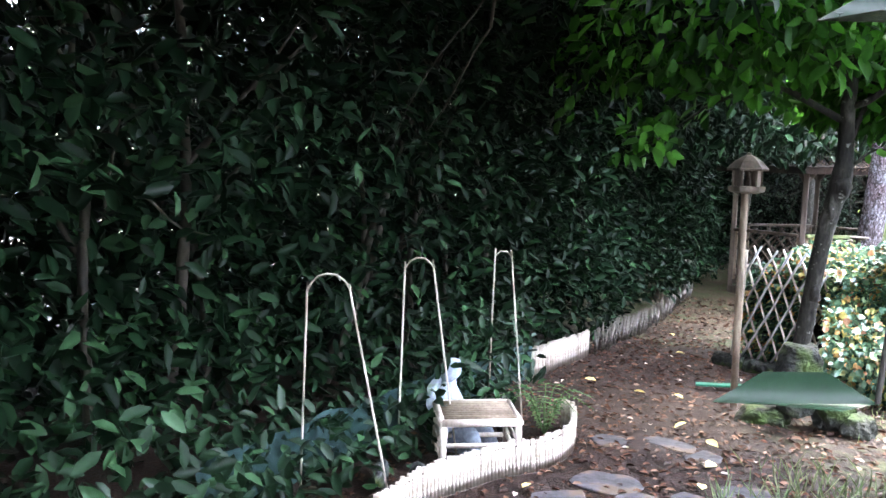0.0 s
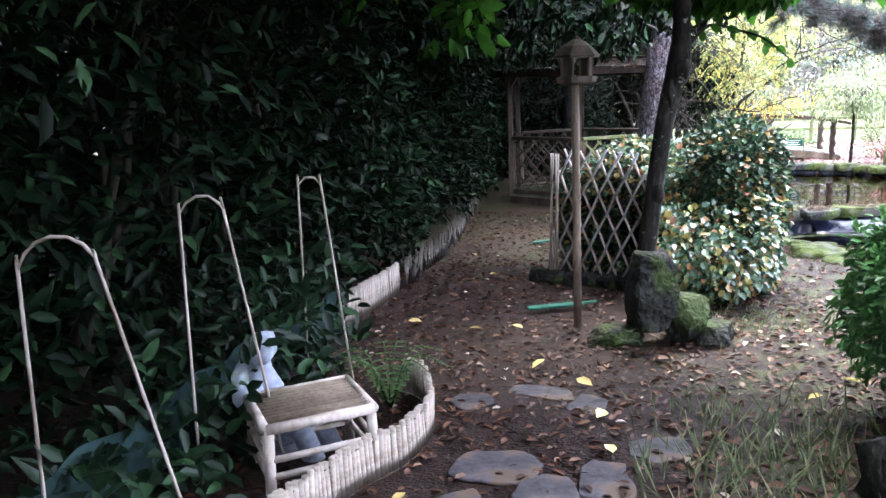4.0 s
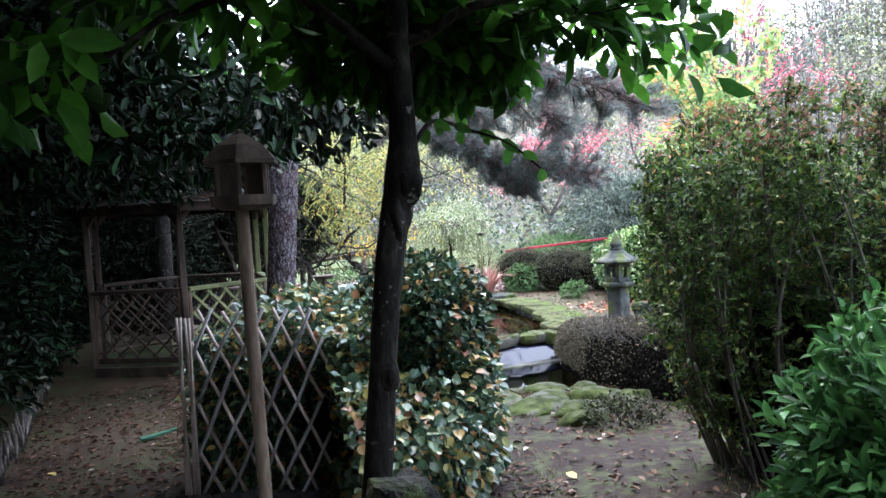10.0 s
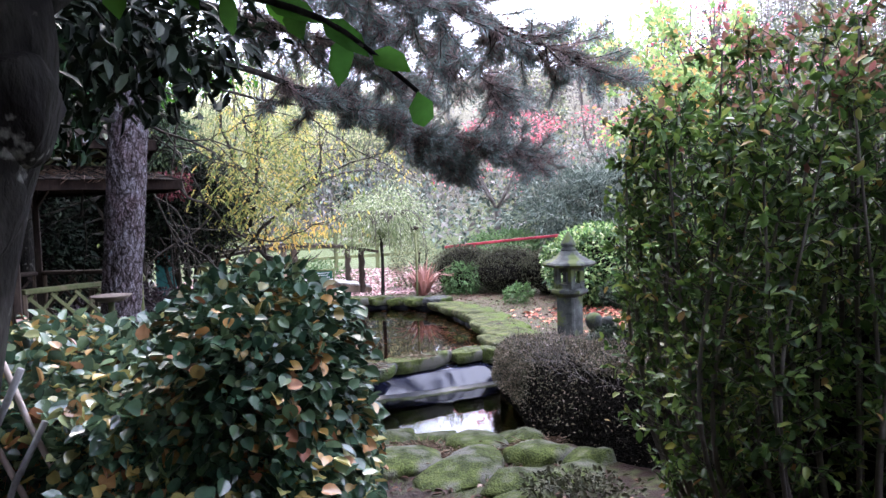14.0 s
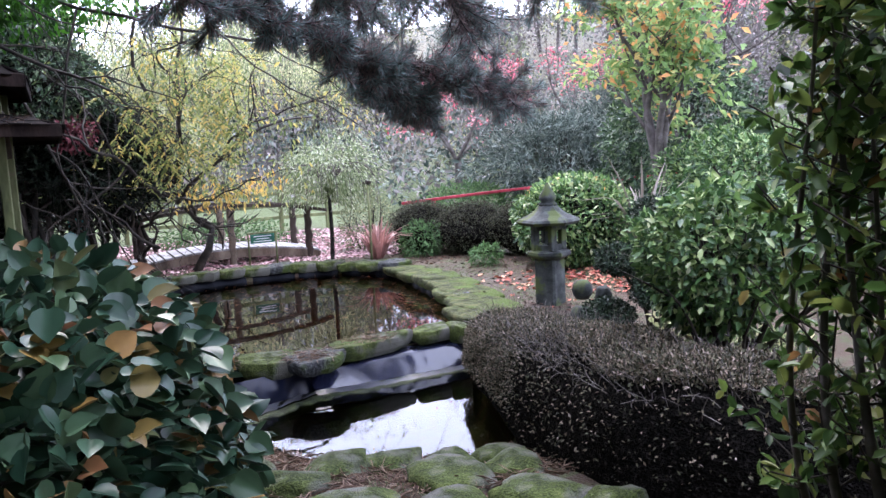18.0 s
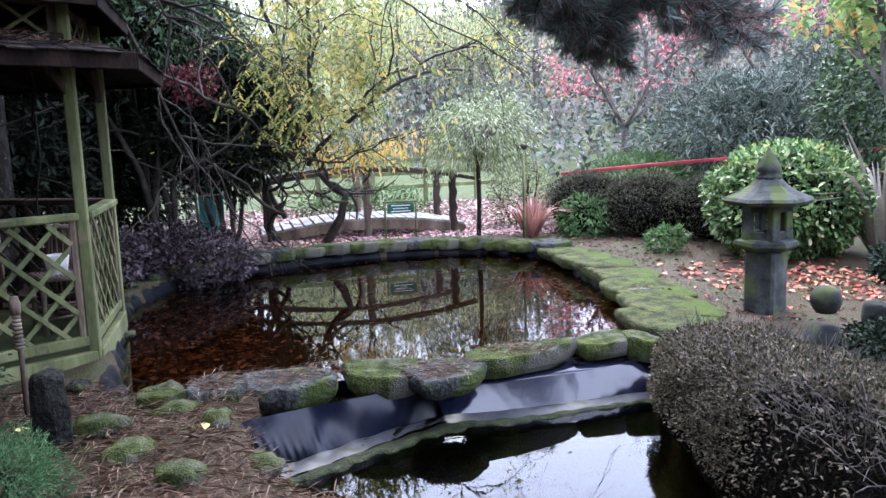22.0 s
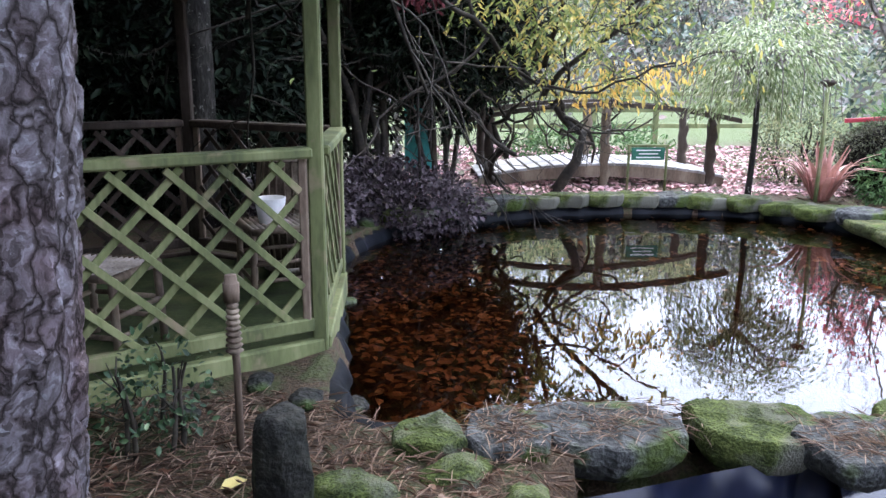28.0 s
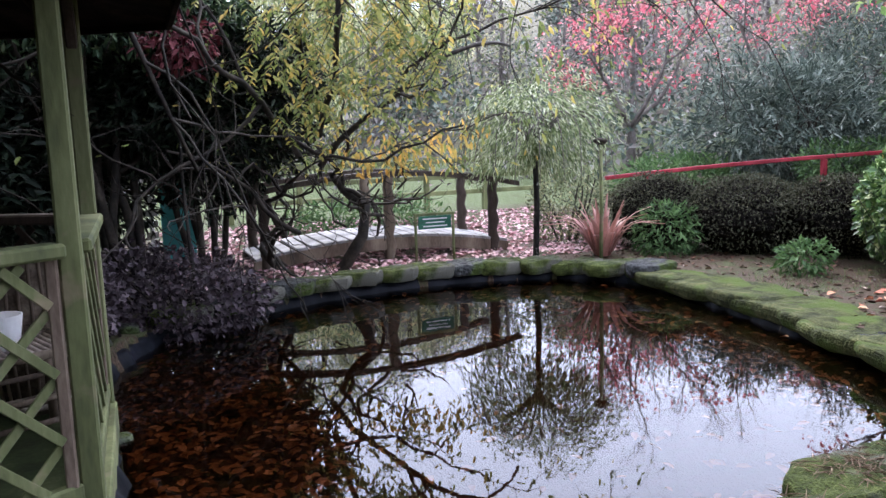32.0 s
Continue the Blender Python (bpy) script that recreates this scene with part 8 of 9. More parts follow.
def stool(at, turn, w, d, h, label, mats, group="", slatted=True):
    t = thing("bamboo_stool", at, label, "stool", group)
    m = Matrix.Translation(at) @ Matrix.Rotation(turn, 4, "Z")

    def W(p):
        return tuple(m @ Vector(p))
    for sx in (-1, 1):
        for sy in (-1, 1):
            g = Geo()
            g.tube([W((sx * w / 2, sy * d / 2, -0.03)), W((sx * w / 2 * 0.95, sy * d / 2 * 0.95, h))], [0.021, 0.02], 10)
            part("leg", g.mesh("leg", mats[0], True), t)
    for z in (0.3, 0.55):
        for sx in (-1, 1):
            g = Geo()
            g.tube([W((sx * w / 2, -d / 2, z * h)), W((sx * w / 2, d / 2, z * h))], 0.013, 8)
            part("stretcher", g.mesh("stretcher", mats[0], True), t)
        for sy in (-1, 1):
            g = Geo()
            g.tube([W((-w / 2, sy * d / 2, z * h)), W((w / 2, sy * d / 2, z * h))], 0.013, 8)
            part("stretcher", g.mesh("stretcher", mats[0], True), t)
    g = Geo()
    for (p, q) in (((-1, -1), (1, -1)), ((1, -1), (1, 1)), ((1, 1), (-1, 1)), ((-1, 1), (-1, -1))):
        g.tube([W((p[0] * w / 2, p[1] * d / 2, h)), W((q[0] * w / 2, q[1] * d / 2, h))], 0.02, 8)
    part("seat_frame", g.mesh("seat_frame", mats[0], True), t)
    n = int(w / 0.03)
    for k in range(n):
        x = -w / 2 + w * (k + 0.5) / n
        g = Geo()
        g.tube([W((x, -d / 2, h + 0.004)), W((x, d / 2, h + 0.004))], 0.013, 7)
        part("seat_cane", g.mesh("seat_cane", mats[1], True), t)
    return t


stool((-1.76, 3.57, 0.21), -0.95, 0.33, 0.4, 0.26, "small low bamboo stool standing in the bed", (BAMBOO, BROWNWOOD))


def cherub():
    """Pale garden figure behind the stool, kept as one plain worn shape."""
    x, y, z = -1.98, 3.74, gz(-1.98, 3.74) - 0.09
    g = Geo()
    g.rock((x, y, z + 0.07), (0.3, 0.26, 0.18), 241, 0.3, 0.2, 0, 3)
    g.tube(smooth_line([(x, y, z + 0.1), (x - 0.02, y, z + 0.28), (x - 0.05, y + 0.01, z + 0.42), (x - 0.04, y + 0.01, z + 0.47)], 12), [0.1, 0.105, 0.1, 0.095, 0.09, 0.088, 0.085, 0.075, 0.065, 0.055, 0.045, 0.035], 14)
    g.rock((x - 0.03, y, z + 0.52), (0.11, 0.1, 0.14), 243, 0.0, 0.08, 0, 3)
    g.tube(smooth_line([(x + 0.02, y - 0.06, z + 0.15), (x + 0.13, y - 0.08, z + 0.22), (x + 0.2, y - 0.1, z + 0.08)], 8), 0.045, 10)
    g.tube(smooth_line([(x + 0.02, y + 0.06, z + 0.15), (x + 0.14, y + 0.07, z + 0.2), (x + 0.22, y + 0.06, z + 0.07)], 8), 0.045, 10)
    g.tube(smooth_line([(x - 0.04, y - 0.09, z + 0.4), (x + 0.03, y - 0.13, z + 0.3), (x + 0.13, y - 0.08, z + 0.26)], 8), 0.03, 10)
    g.rock((x - 0.12, y + 0.02, z + 0.36), (0.08, 0.26, 0.22), 246, 0.0, 0.15, 0, 3)
    solo("garden_statue", g.mesh("garden_statue", STATUE, True), "pale weathered plaster figure in the bed", "statue")


cherub()
for k, (x, y, s, a, m) in enumerate(((-1.98, 3.0, (0.08, 0.2, 0.14), 0.5, STONE), (-1.78, 3.02, (0.1, 0.13, 0.2), 0.2, STONE), (-1.85, 4.15, (0.08, 0.12, 0.22), 0.1, STONE))):
    stone((x, y, gz(x, y) + 0.05), s, 250 + k, m, "small broken pale stone in the bed", "bed stones", 0.2, a)


def bed_fern():
    r = rng_of(261)
    x, y = -1.62, 4.2
    z = gz(x, y)
    t = thing("fern", (x, y, z), "fern with pale green fronds in the bed", "fern")
    for k in range(9):
        a = 6.28 * k / 9 + r.uniform(-0.2, 0.2)
        p = smooth_line([(x, y, z), (x + 0.12 * math.cos(a), y + 0.12 * math.sin(a), z + 0.26), (x + 0.3 * math.cos(a), y + 0.3 * math.sin(a), z + 0.22)], 16)
        q = np.repeat(p[2:], 2, 0)
        sd = np.array([-math.sin(a), math.cos(a), 0])
        ax = np.tile(np.array([sd, -sd]), (14, 1)) + 0.35 * np.array([math.cos(a), math.sin(a), -0.1])
        L = np.repeat(np.interp(np.arange(14), [0, 4, 13], [0.05, 0.075, 0.015]), 2)
        v, f = leaf_arrays(q, ax, np.tile([0, 0, 1.0], (28, 1)), L, L * 0.28, 0.05, True)
        fr = part("frond", fast_mesh("frond", v, f, FERN), t)
        tagged(fr, kind="stuff")
        g = Geo()
        g.tube(p, np.linspace(0.004, 0.0015, 16), 5)
        part("stalk", g.mesh("stalk", FERN, True), t)


bed_fern()


def netting():
    """Dark mesh pegged along the bed under the hedge."""
    p = smooth_line([(-2.35, 2.2), (-2.3, 3.0), (-2.35, 3.9), (-2.33, 4.8), (-2.36, 5.8)], 70)
    g = Geo()
    v = [(x + 0.02 * math.sin(i * 0.8 + j), y, gz(x, y) - 0.02 + j * 0.06 + 0.01 * math.sin(i * 0.5)) for j in range(6) for i, (x, y) in enumerate(p)]
    n = len(p)
    g.add(v, [(j * n + i, j * n + i + 1, (j + 1) * n + i + 1, (j + 1) * n + i) for j in range(5) for i in range(n - 1)])
    back = [(x - 0.004, y, z) for x, y, z in v]
    g.add(back, [(j * n + i, (j + 1) * n + i, (j + 1) * n + i + 1, j * n + i + 1) for j in range(5) for i in range(n - 1)])
    tagged(new("garden_mesh", g.mesh("garden_mesh", NETTING, True)), "dark green windbreak mesh below the hedge", "garden mesh")


netting()


def trough():
    x, y = 0.46, 3.25
    z = gz(x, y)
    t = thing("stone_trough", (x, y, z), "dark mossy stone trough beside the path", "planter")
    g = Geo()
    g.rock((x, y, z + 0.16), (0.62, 0.62, 0.5), 271, 0.35, 0.12, 0.3, 3)
    part("block", g.mesh("block", DARKROCK, True), t)
    g = Geo()
    g.rock((x - 0.04, y - 0.02, z + 0.345), (0.46, 0.42, 0.07), 272, 0.2, 0.15, 0.3, 3)
    part("moss", g.mesh("moss", MOSSY, True), t, "bright green moss cap")
    p = thing("plant_pot", (x + 0.1, y + 0.12, z + 0.42), "round dark stone pot standing on the trough", "pot")
    g = Geo()
    g.lathe((x + 0.1, y + 0.12, z + 0.41), [(0.0, 0.0), (0.12, 0.0), (0.17, 0.1), (0.175, 0.22), (0.155, 0.22), (0.14, 0.1), (0.0, 0.08)], 18)
    part("bowl", g.mesh("bowl", LANTERN, True), p)
    r = rng_of(273)
    q = np.column_stack([x + 0.1 + 0.1 * r.normal(size=60), y + 0.12 + 0.1 * r.normal(size=60), z + 0.59 + 0.03 * r.random(60)])
    leafy("fallen_leaves", q, r.normal(size=(60, 3)) * [1, 1, 0.2], r, 0.07, LITTER, p, "", 0.6, 0.1, 0.6)


trough()


def green_guard(x, y, a, L):
    z = gz(x, y) + 0.03
    g = Geo()
    d = np.array([math.cos(a), math.sin(a)])
    g.beam((x - d[0] * L / 2, y - d[1] * L / 2, z), (x + d[0] * L / 2, y + d[1] * L / 2, z + 0.02), 0.07, 0.018, 0.005)
    g.beam((x + d[0] * L / 2, y + d[1] * L / 2, z + 0.02), (x + d[0] * L * 0.75, y + d[1] * L * 0.75, z + 0.03), 0.03, 0.015, 0.004)
    solo("garden_trowel", g.mesh("garden_trowel", GREENPAINT), "green plastic garden tool lying on the soil", "garden tool", "dropped green tools")


green_guard(-1.3, 9.85, 0.3, 0.24)
green_guard(-0.98, 6.42, 0.25, 0.4)


# ---- things round the pond ----
def torch():
    x, y = -0.08, 12.47
    z = gz(x, y)
    t = thing("bamboo_torch", (x, y, z), "short bamboo garden torch stuck in the bank", "garden torch")
    g = Geo()
    g.tube([(x, y, z - 0.1), (x + 0.005, y, 0.1), (x, y, 0.26)], [0.015, 0.014, 0.016], 10)
    part("cane", g.mesh("cane", BROWNWOOD, True), t)
    for k in range(9):
        g = Geo()
        g.lathe((x, y, 0.16 + 0.022 * k), [(0.02, 0.0), (0.034 - 0.0012 * k, 0.011), (0.02, 0.02)], 12)
        part("binding", g.mesh("binding", WICKER, True), t, "woven cord binding")
    g = Geo()
    g.lathe((x, y, 0.36), [(0.0, 0.0), (0.028, 0.0), (0.031, 0.07), (0.025, 0.07), (0.022, 0.1), (0.0, 0.1)], 12)
    part("cup", g.mesh("cup", BROWNWOOD, True), t)


torch()


def log_post():
    x, y = 0.16, 11.98
    z = gz(x, y)
    g = Geo()
    g.rock((x, y, z + 0.19), (0.17, 0.16, 0.6), 247, 0.34, 0.16, 0.4, 4)
    solo("stone_marker", g.mesh("stone_marker", DARKROCK, True), "upright mossy grey marker stone on the bank", "stone")


log_post()


def arch_bridge():
    t = thing("arched_bridge", (2.9, 19.2, gz(2.9, 19.2)), "small arched wooden footbridge with a dark curved handrail", "bridge")
    x0, x1 = 1.45, 4.4

    def rise(x):
        u = (x - x0) / (x1 - x0)
        return 4 * u * (1 - u)
    n = 20
    for k in range(n):
        x = x0 + (x1 - x0) * (k + 0.5) / n
        s = math.atan(0.15 * 4 * (1 - 2 * (x - x0) / (x1 - x0)) / (x1 - x0))
        g = Geo()
        m = np.array(Euler((0, -s, 0)).to_matrix())
        g.box((x, 19.25, -0.07 + 0.15 * rise(x)), (0.125, 1.0, 0.035), m, 0.006)
        part("plank", g.mesh("plank", GREYWOOD), t)
    for y in (18.78, 19.72):
        g = Geo()
        p = [(x, y, -0.15 + 0.15 * rise(x)) for x in np.linspace(x0, x1, 16)]
        q = np.array(p)
        v = np.concatenate([q + [0, o, h] for o, h in ((-0.03, -0.065), (0.03, -0.065), (0.03, 0.065), (-0.03, 0.065))])
        g.add(v, [(16 * a + k, 16 * a + k + 1, 16 * ((a + 1) % 4) + k + 1, 16 * ((a + 1) % 4) + k) for a in range(4) for k in range(15)] + [(0, 16, 32, 48), (63, 47, 31, 15)])
        part("bearer", g.mesh("bearer", BROWNWOOD), t)
        for x in (1.58, 2.95, 4.22):
            g = Geo()
            zb, zt = gz(x, y) - 0.1, 0.6 + 0.15 * rise(x)
            pts = [(x + 0.01 * (-1) ** k, y, zb + (zt - zb) * k / 8) for k in range(9)]
            g.tube(pts, [0.07, 0.055, 0.068, 0.054, 0.066, 0.054, 0.064, 0.055, 0.058], 10)
            part("post", g.mesh("post", DARKWOOD if x > 3.5 or x < 2 else BROWNWOOD, True), t)
        g = Geo()
        p = [(x, y, 0.62 + 0.15 * rise(x)) for x in np.linspace(x0 - 0.15, x1 + 0.15, 16)]
        q = np.array(p)
        v = np.concatenate([q + [0, o, h] for o, h in ((-0.055, -0.025), (0.055, -0.025), (0.05, 0.03), (-0.05, 0.03))])
        g.add(v, [(16 * a + k, 16 * a + k + 1, 16 * ((a + 1) % 4) + k + 1, 16 * ((a + 1) % 4) + k) for a in range(4) for k in range(15)] + [(0, 16, 32, 48), (63, 47, 31, 15)])
        part("handrail", g.mesh("handrail", DARKWOOD), t)


arch_bridge()


def sign():
    t = thing("garden_sign", (3.36, 18.45, -0.3), "small green notice on two thin posts by the pond", "sign")
    for x in (3.14, 3.58):
        g = Geo()
        g.tube([(x, 18.45, -0.3), (x, 18.45, 0.33)], 0.016, 8)
        part("post", g.mesh("post", GREENWOOD, True), t)
    g = Geo()
    g.beam((3.12, 18.45, 0.33), (3.6, 18.45, 0.33), 0.03, 0.03)
    part("crossbar", g.mesh("crossbar", GREENWOOD), t)
    g = Geo()
    g.box((3.36, 18.44, 0.24), (0.38, 0.018, 0.14), None, 0.003)
    board = part("board", g.mesh("board", GREENPAINT), t, "dark green board")
    g = Geo()
    for k in range(3):
        g.box((3.36, 18.428, 0.28 - 0.04 * k), (0.28 - 0.06 * (k % 2), 0.002, 0.012))
    part("writing", g.mesh("writing", WHITE), board, "pale lines of writing")


sign()


def stone_lantern():
    x, y = 5.22, 13.08
    z = gz(x, y)
    t = thing("stone_lantern", (x, y, z), "mossy grey stone lantern on the bank", "stone lantern")
    g = Geo()
    g.box((x, y, (z - 0.06 + 0.275) / 2), (0.25, 0.25, 0.275 - z + 0.06), np.array(Euler((0, 0, 0.45)).to_matrix()), 0.02)
    part("pillar", g.mesh("pillar", LANTERN), t)
    g = Geo()
    g.lathe((x, y, 0.262), [(0.0, 0.0), (0.16, 0.0), (0.225, 0.03), (0.24, 0.05), (0.235, 0.08), (0.19, 0.098), (0.0, 0.098)], 6, 0.5)
    part("ledge", g.mesh("ledge", LANTERN), t, "worn six-sided ledge")
    for k in range(4):
        a = 0.45 + 0.785 + 1.5708 * k
        g = Geo()
        px, py = x + 0.15 * math.cos(a), y + 0.15 * math.sin(a)
        g.beam((px, py, 0.352), (px, py, 0.65), 0.075, 0.075, 0.01)
        part("corner", g.mesh("corner", LANTERN), t)
    for zz, h in ((0.385, 0.07), (0.615, 0.08)):
        for k in range(4):
            a = 0.45 + 1.5708 * k
            g = Geo()
            c = np.array([x + 0.105 * math.cos(a), y + 0.105 * math.sin(a)])
            d = 0.105 * np.array([-math.sin(a), math.cos(a)])
            g.beam((*(c - d), zz), (*(c + d), zz), 0.035, h, 0.004)
            part("band", g.mesh("band", LANTERN), t)
    g = Geo()
    g.lathe((x, y, 0.64), [(0.0, 0.03), (0.22, 0.03), (0.315, 0.0), (0.345, 0.03), (0.325, 0.055), (0.22, 0.1), (0.15, 0.145), (0.1, 0.2), (0.0, 0.205)], 6, 0.5)
    part("roof", g.mesh("roof", LANTERN), t, "mossy flared roof")
    g = Geo()
    g.lathe((x, y, 0.835), [(0.0, 0.0), (0.095, 0.0), (0.1, 0.025), (0.07, 0.045), (0.095, 0.07), (0.09, 0.1), (0.05, 0.17), (0.012, 0.245), (0.0, 0.25)], 10)
    part("finial", g.mesh("finial", LANTERN, True), t)


stone_lantern()
g = Geo()
x, y = 4.84, 11.98
z = gz(x, y)
g.rock((x, y, z + 0.11), (0.24, 0.24, 0.26), 284, 0.2, 0.12, 0, 3)
g.lathe((x, y, 0.02), [(0.0, 0), (0.06, 0.01), (0.088, 0.05), (0.1, 0.1), (0.088, 0.15), (0.05, 0.185), (0.0, 0.195)], 16)
solo("stone_ball", g.mesh("stone_ball", LANTERN, True), "round stone ball ornament on a squat base", "garden ornament")
g = Geo()
x, y = 4.52, 11.25
z = gz(x, y)
g.rock((x, y, z + 0.12), (0.26, 0.22, 0.3), 281, 0.1, 0.14, 0, 3)
g.rock((x, y, z + 0.3), (0.2, 0.17, 0.22), 285, 0.0, 0.14, 0.5, 3)
g.rock((x - 0.02, y - 0.01, 0.2), (0.15, 0.15, 0.17), 282, 0, 0.12, 0, 3)
g.rock((x + 0.08, y - 0.1, z + 0.2), (0.11, 0.2, 0.1), 283, 0, 0.12, 0.4, 3)
solo("garden_statue", g.mesh("garden_statue", LANTERN, True), "small crouching grey stone garden figure", "statue")


def phormium(x, y, n, h, mat, seed, label):
    r = rng_of(seed)
    z = gz(x, y)
    t = thing("phormium", (x, y, z), label, "plant")
    for k in range(n):
        a, lean = r.uniform(0, 6.28), r.uniform(0.25, 1.25)
        L = h * r.uniform(0.6, 1.1)
        d = np.array([math.cos(a), math.sin(a), 0])
        s = np.array([x, y, z]) + d * 0.08
        p = smooth_line([s, s + d * L * 0.3 * lean + [0, 0, L * 0.5], s + d * L * 0.75 * lean + [0, 0, L * (0.95 - 0.35 * lean)]], 8)
        w = np.interp(np.arange(8), [0, 3, 7], [0.022, 0.03, 0.004])
        sd = np.array([-math.sin(a), math.cos(a), 0])
        v = np.concatenate([p + sd * w[:, None], p - d * 0.012 + [0, 0, -0.008], p - sd * w[:, None]])
        f = [(i, i + 1, 9 + i, 8 + i) for i in range(7)] + [(8 + i, 9 + i, 17 + i, 16 + i) for i in range(7)]
        part("blade", fast_mesh("blade", v, f, mat), t)


phormium(5.05, 17.75, 54, 0.72, STRAP, 291, "clump of reddish strap leaves at the pond bank")
phormium(7.75, 14.5, 46, 1.75, STRAP_PALE, 292, "tall clump of striped strap leaves")


def red_rail():
    t = thing("red_fence", (8.5, 18.9, gz(8.5, 18.9)), "low red painted wooden rail along the bank", "fence")
    P = smooth_line([(6.3, 19.6, 0.54), (7.4, 19.3, 0.62), (9.0, 18.7, 0.72), (11.5, 17.8, 0.82)], 10)
    for a, b in zip(P[:-1], P[1:]):
        g = Geo()
        g.beam(a, b + (b - a) * 0.02, 0.05, 0.055, 0.008)
        part("rail", g.mesh("rail", REDPAINT), t)
    for x, y, z in P[1::4]:
        g = Geo()
        g.beam((x, y, gz(x, y) - 0.1), (x, y, z - 0.03), 0.07, 0.07, 0.008)
        part("post", g.mesh("post", REDPAINT), t)


red_rail()


def shed():
    x, y = -4.2, 22.6
    z = gz(x, y)
    t = thing("garden_shed", (x, y, z), "small grey shed with a pale shallow roof", "shed")
    g = Geo()
    g.box((x, y, z + 0.9), (3.0, 2.2, 2.0))
    part("wall", g.mesh("wall", PLASTER), t)
    g = Geo()
    v = [(x - 1.8, y - 1.4, z + 1.85), (x + 1.8, y - 1.4, z + 1.85), (x + 1.8, y + 1.4, z + 1.85), (x - 1.8, y + 1.4, z + 1.85), (x - 0.7, y, z + 2.5), (x + 0.7, y, z + 2.5)]
    g.add(v, [(0, 1, 5, 4), (1, 2, 5), (2, 3, 4, 5), (3, 0, 4), (3, 2, 1, 0)])
    part("roof", g.mesh("roof", ROOF_PALE), t)
    g = Geo()
    g.box((x, y - 1.42, z + 1.8), (3.6, 0.04, 0.14))
    part("fascia", g.mesh("fascia", WHITE), t)


shed()


def teal_gate():
    t = thing("gate_screen", (0.5, 20.4, gz(0.5, 20.4)), "white slatted post beside a teal painted door", "gate")
    g = Geo()
    g.box((0.78, 19.86, 0.42), (0.36, 0.05, 1.15), None, 0.005)
    part("door", g.mesh("door", TEAL), t, "teal painted door")
    for k in range(9):
        g = Geo()
        g.box((0.5, 19.8, -0.08 + 0.125 * k), (0.13, 0.04, 0.075), None, 0.004)
        part("slat", g.mesh("slat", WHITE), t)
    g = Geo()
    g.beam((0.5, 19.84, -0.3), (0.5, 19.84, 1.05), 0.05, 0.05)
    part("post", g.mesh("post", WHITE), t)
    for k in range(5):
        g = Geo()
        g.beam((-0.1 + 0.12 * k, 20.42, -0.25), (-0.1 + 0.12 * k, 20.42, 0.95), 0.02, 0.02)
        part("trellis_bar", g.mesh("trellis_bar", DARKWOOD), t)
    for k in range(7):
        g = Geo()
        g.beam((-0.15, 20.43, -0.1 + 0.16 * k), (0.48, 20.43, -0.1 + 0.16 * k), 0.02, 0.02)
        part("trellis_bar", g.mesh("trellis_bar", DARKWOOD), t)


teal_gate()


def field_fence():
    t = thing("rail_fence", (4.0, 22.0, gz(4, 22)), "plain weathered rail fence beyond the bridge", "fence")
    for k in range(6):
        x = 1.6 + 1.0 * k
        g = Geo()
        g.beam((x, 22.0, gz(x, 22) - 0.1), (x, 22.0, gz(x, 22) + 0.85), 0.08, 0.08)
        part("post", g.mesh("post", GREENWOOD), t)
    for h in (0.3, 0.55, 0.8):
        g = Geo()
        g.beam((1.5, 22.0, h - 0.02), (6.7, 22.0, h), 0.04, 0.07)
        part("rail", g.mesh("rail", GREENWOOD), t)


field_fence()


# ---- inside the pavilion ----
stool((-0.2, 14.35, DECK), 0.4, 0.4, 0.4, 0.42, "slatted cane stool inside the pavilion", (BROWNWOOD, BAMBOO), "pavilion stools")
stool((-0.9, 13.4, DECK), -0.3, 0.4, 0.36, 0.4, "slatted cane stool inside the pavilion", (BROWNWOOD, BAMBOO), "pavilion stools")


def basket(x, y):
    t = thing("wicker_bin", (x, y, DECK), "tall ribbed wicker bin inside the pavilion", "basket")
    g = Geo()
    g.lathe((x, y, DECK), [(0.0, 0.0), (0.15, 0.0), (0.19, 0.3), (0.2, 0.55), (0.18, 0.78), (0.165, 0.78), (0.17, 0.5), (0.14, 0.05), (0.0, 0.05)], 24)
    body = part("body", g.mesh("body", WICKER, True), t)
    for k in range(24):
        a = 6.2832 * k / 24
        g = Geo()
        g.tube([(x + r_ * math.cos(a), y + r_ * math.sin(a), DECK + h) for r_, h in ((0.155, 0.02), (0.195, 0.3), (0.205, 0.55), (0.185, 0.77))], 0.009, 5)
        part("rib", g.mesh("rib", BROWNWOOD, True), body)
    for h, r_ in ((0.04, 0.165), (0.77, 0.188)):
        g = Geo()
        a = np.linspace(0, 6.2832, 25)
        g.tube(np.column_stack([x + r_ * np.cos(a), y + r_ * np.sin(a), np.full(25, DECK + h)]), 0.016, 6)
        part("hoop", g.mesh("hoop", BAMBOO, True), t)


basket(-0.2, 14.85)
g = Geo()
g.lathe((-0.24, 14.35, DECK + 0.43), [(0.0, 0), (0.07, 0.0), (0.095, 0.15), (0.085, 0.15), (0.06, 0.02), (0.0, 0.02)], 14)
solo("bucket", g.mesh("bucket", WHITE, True), "white plastic bucket on a stool", "bucket")


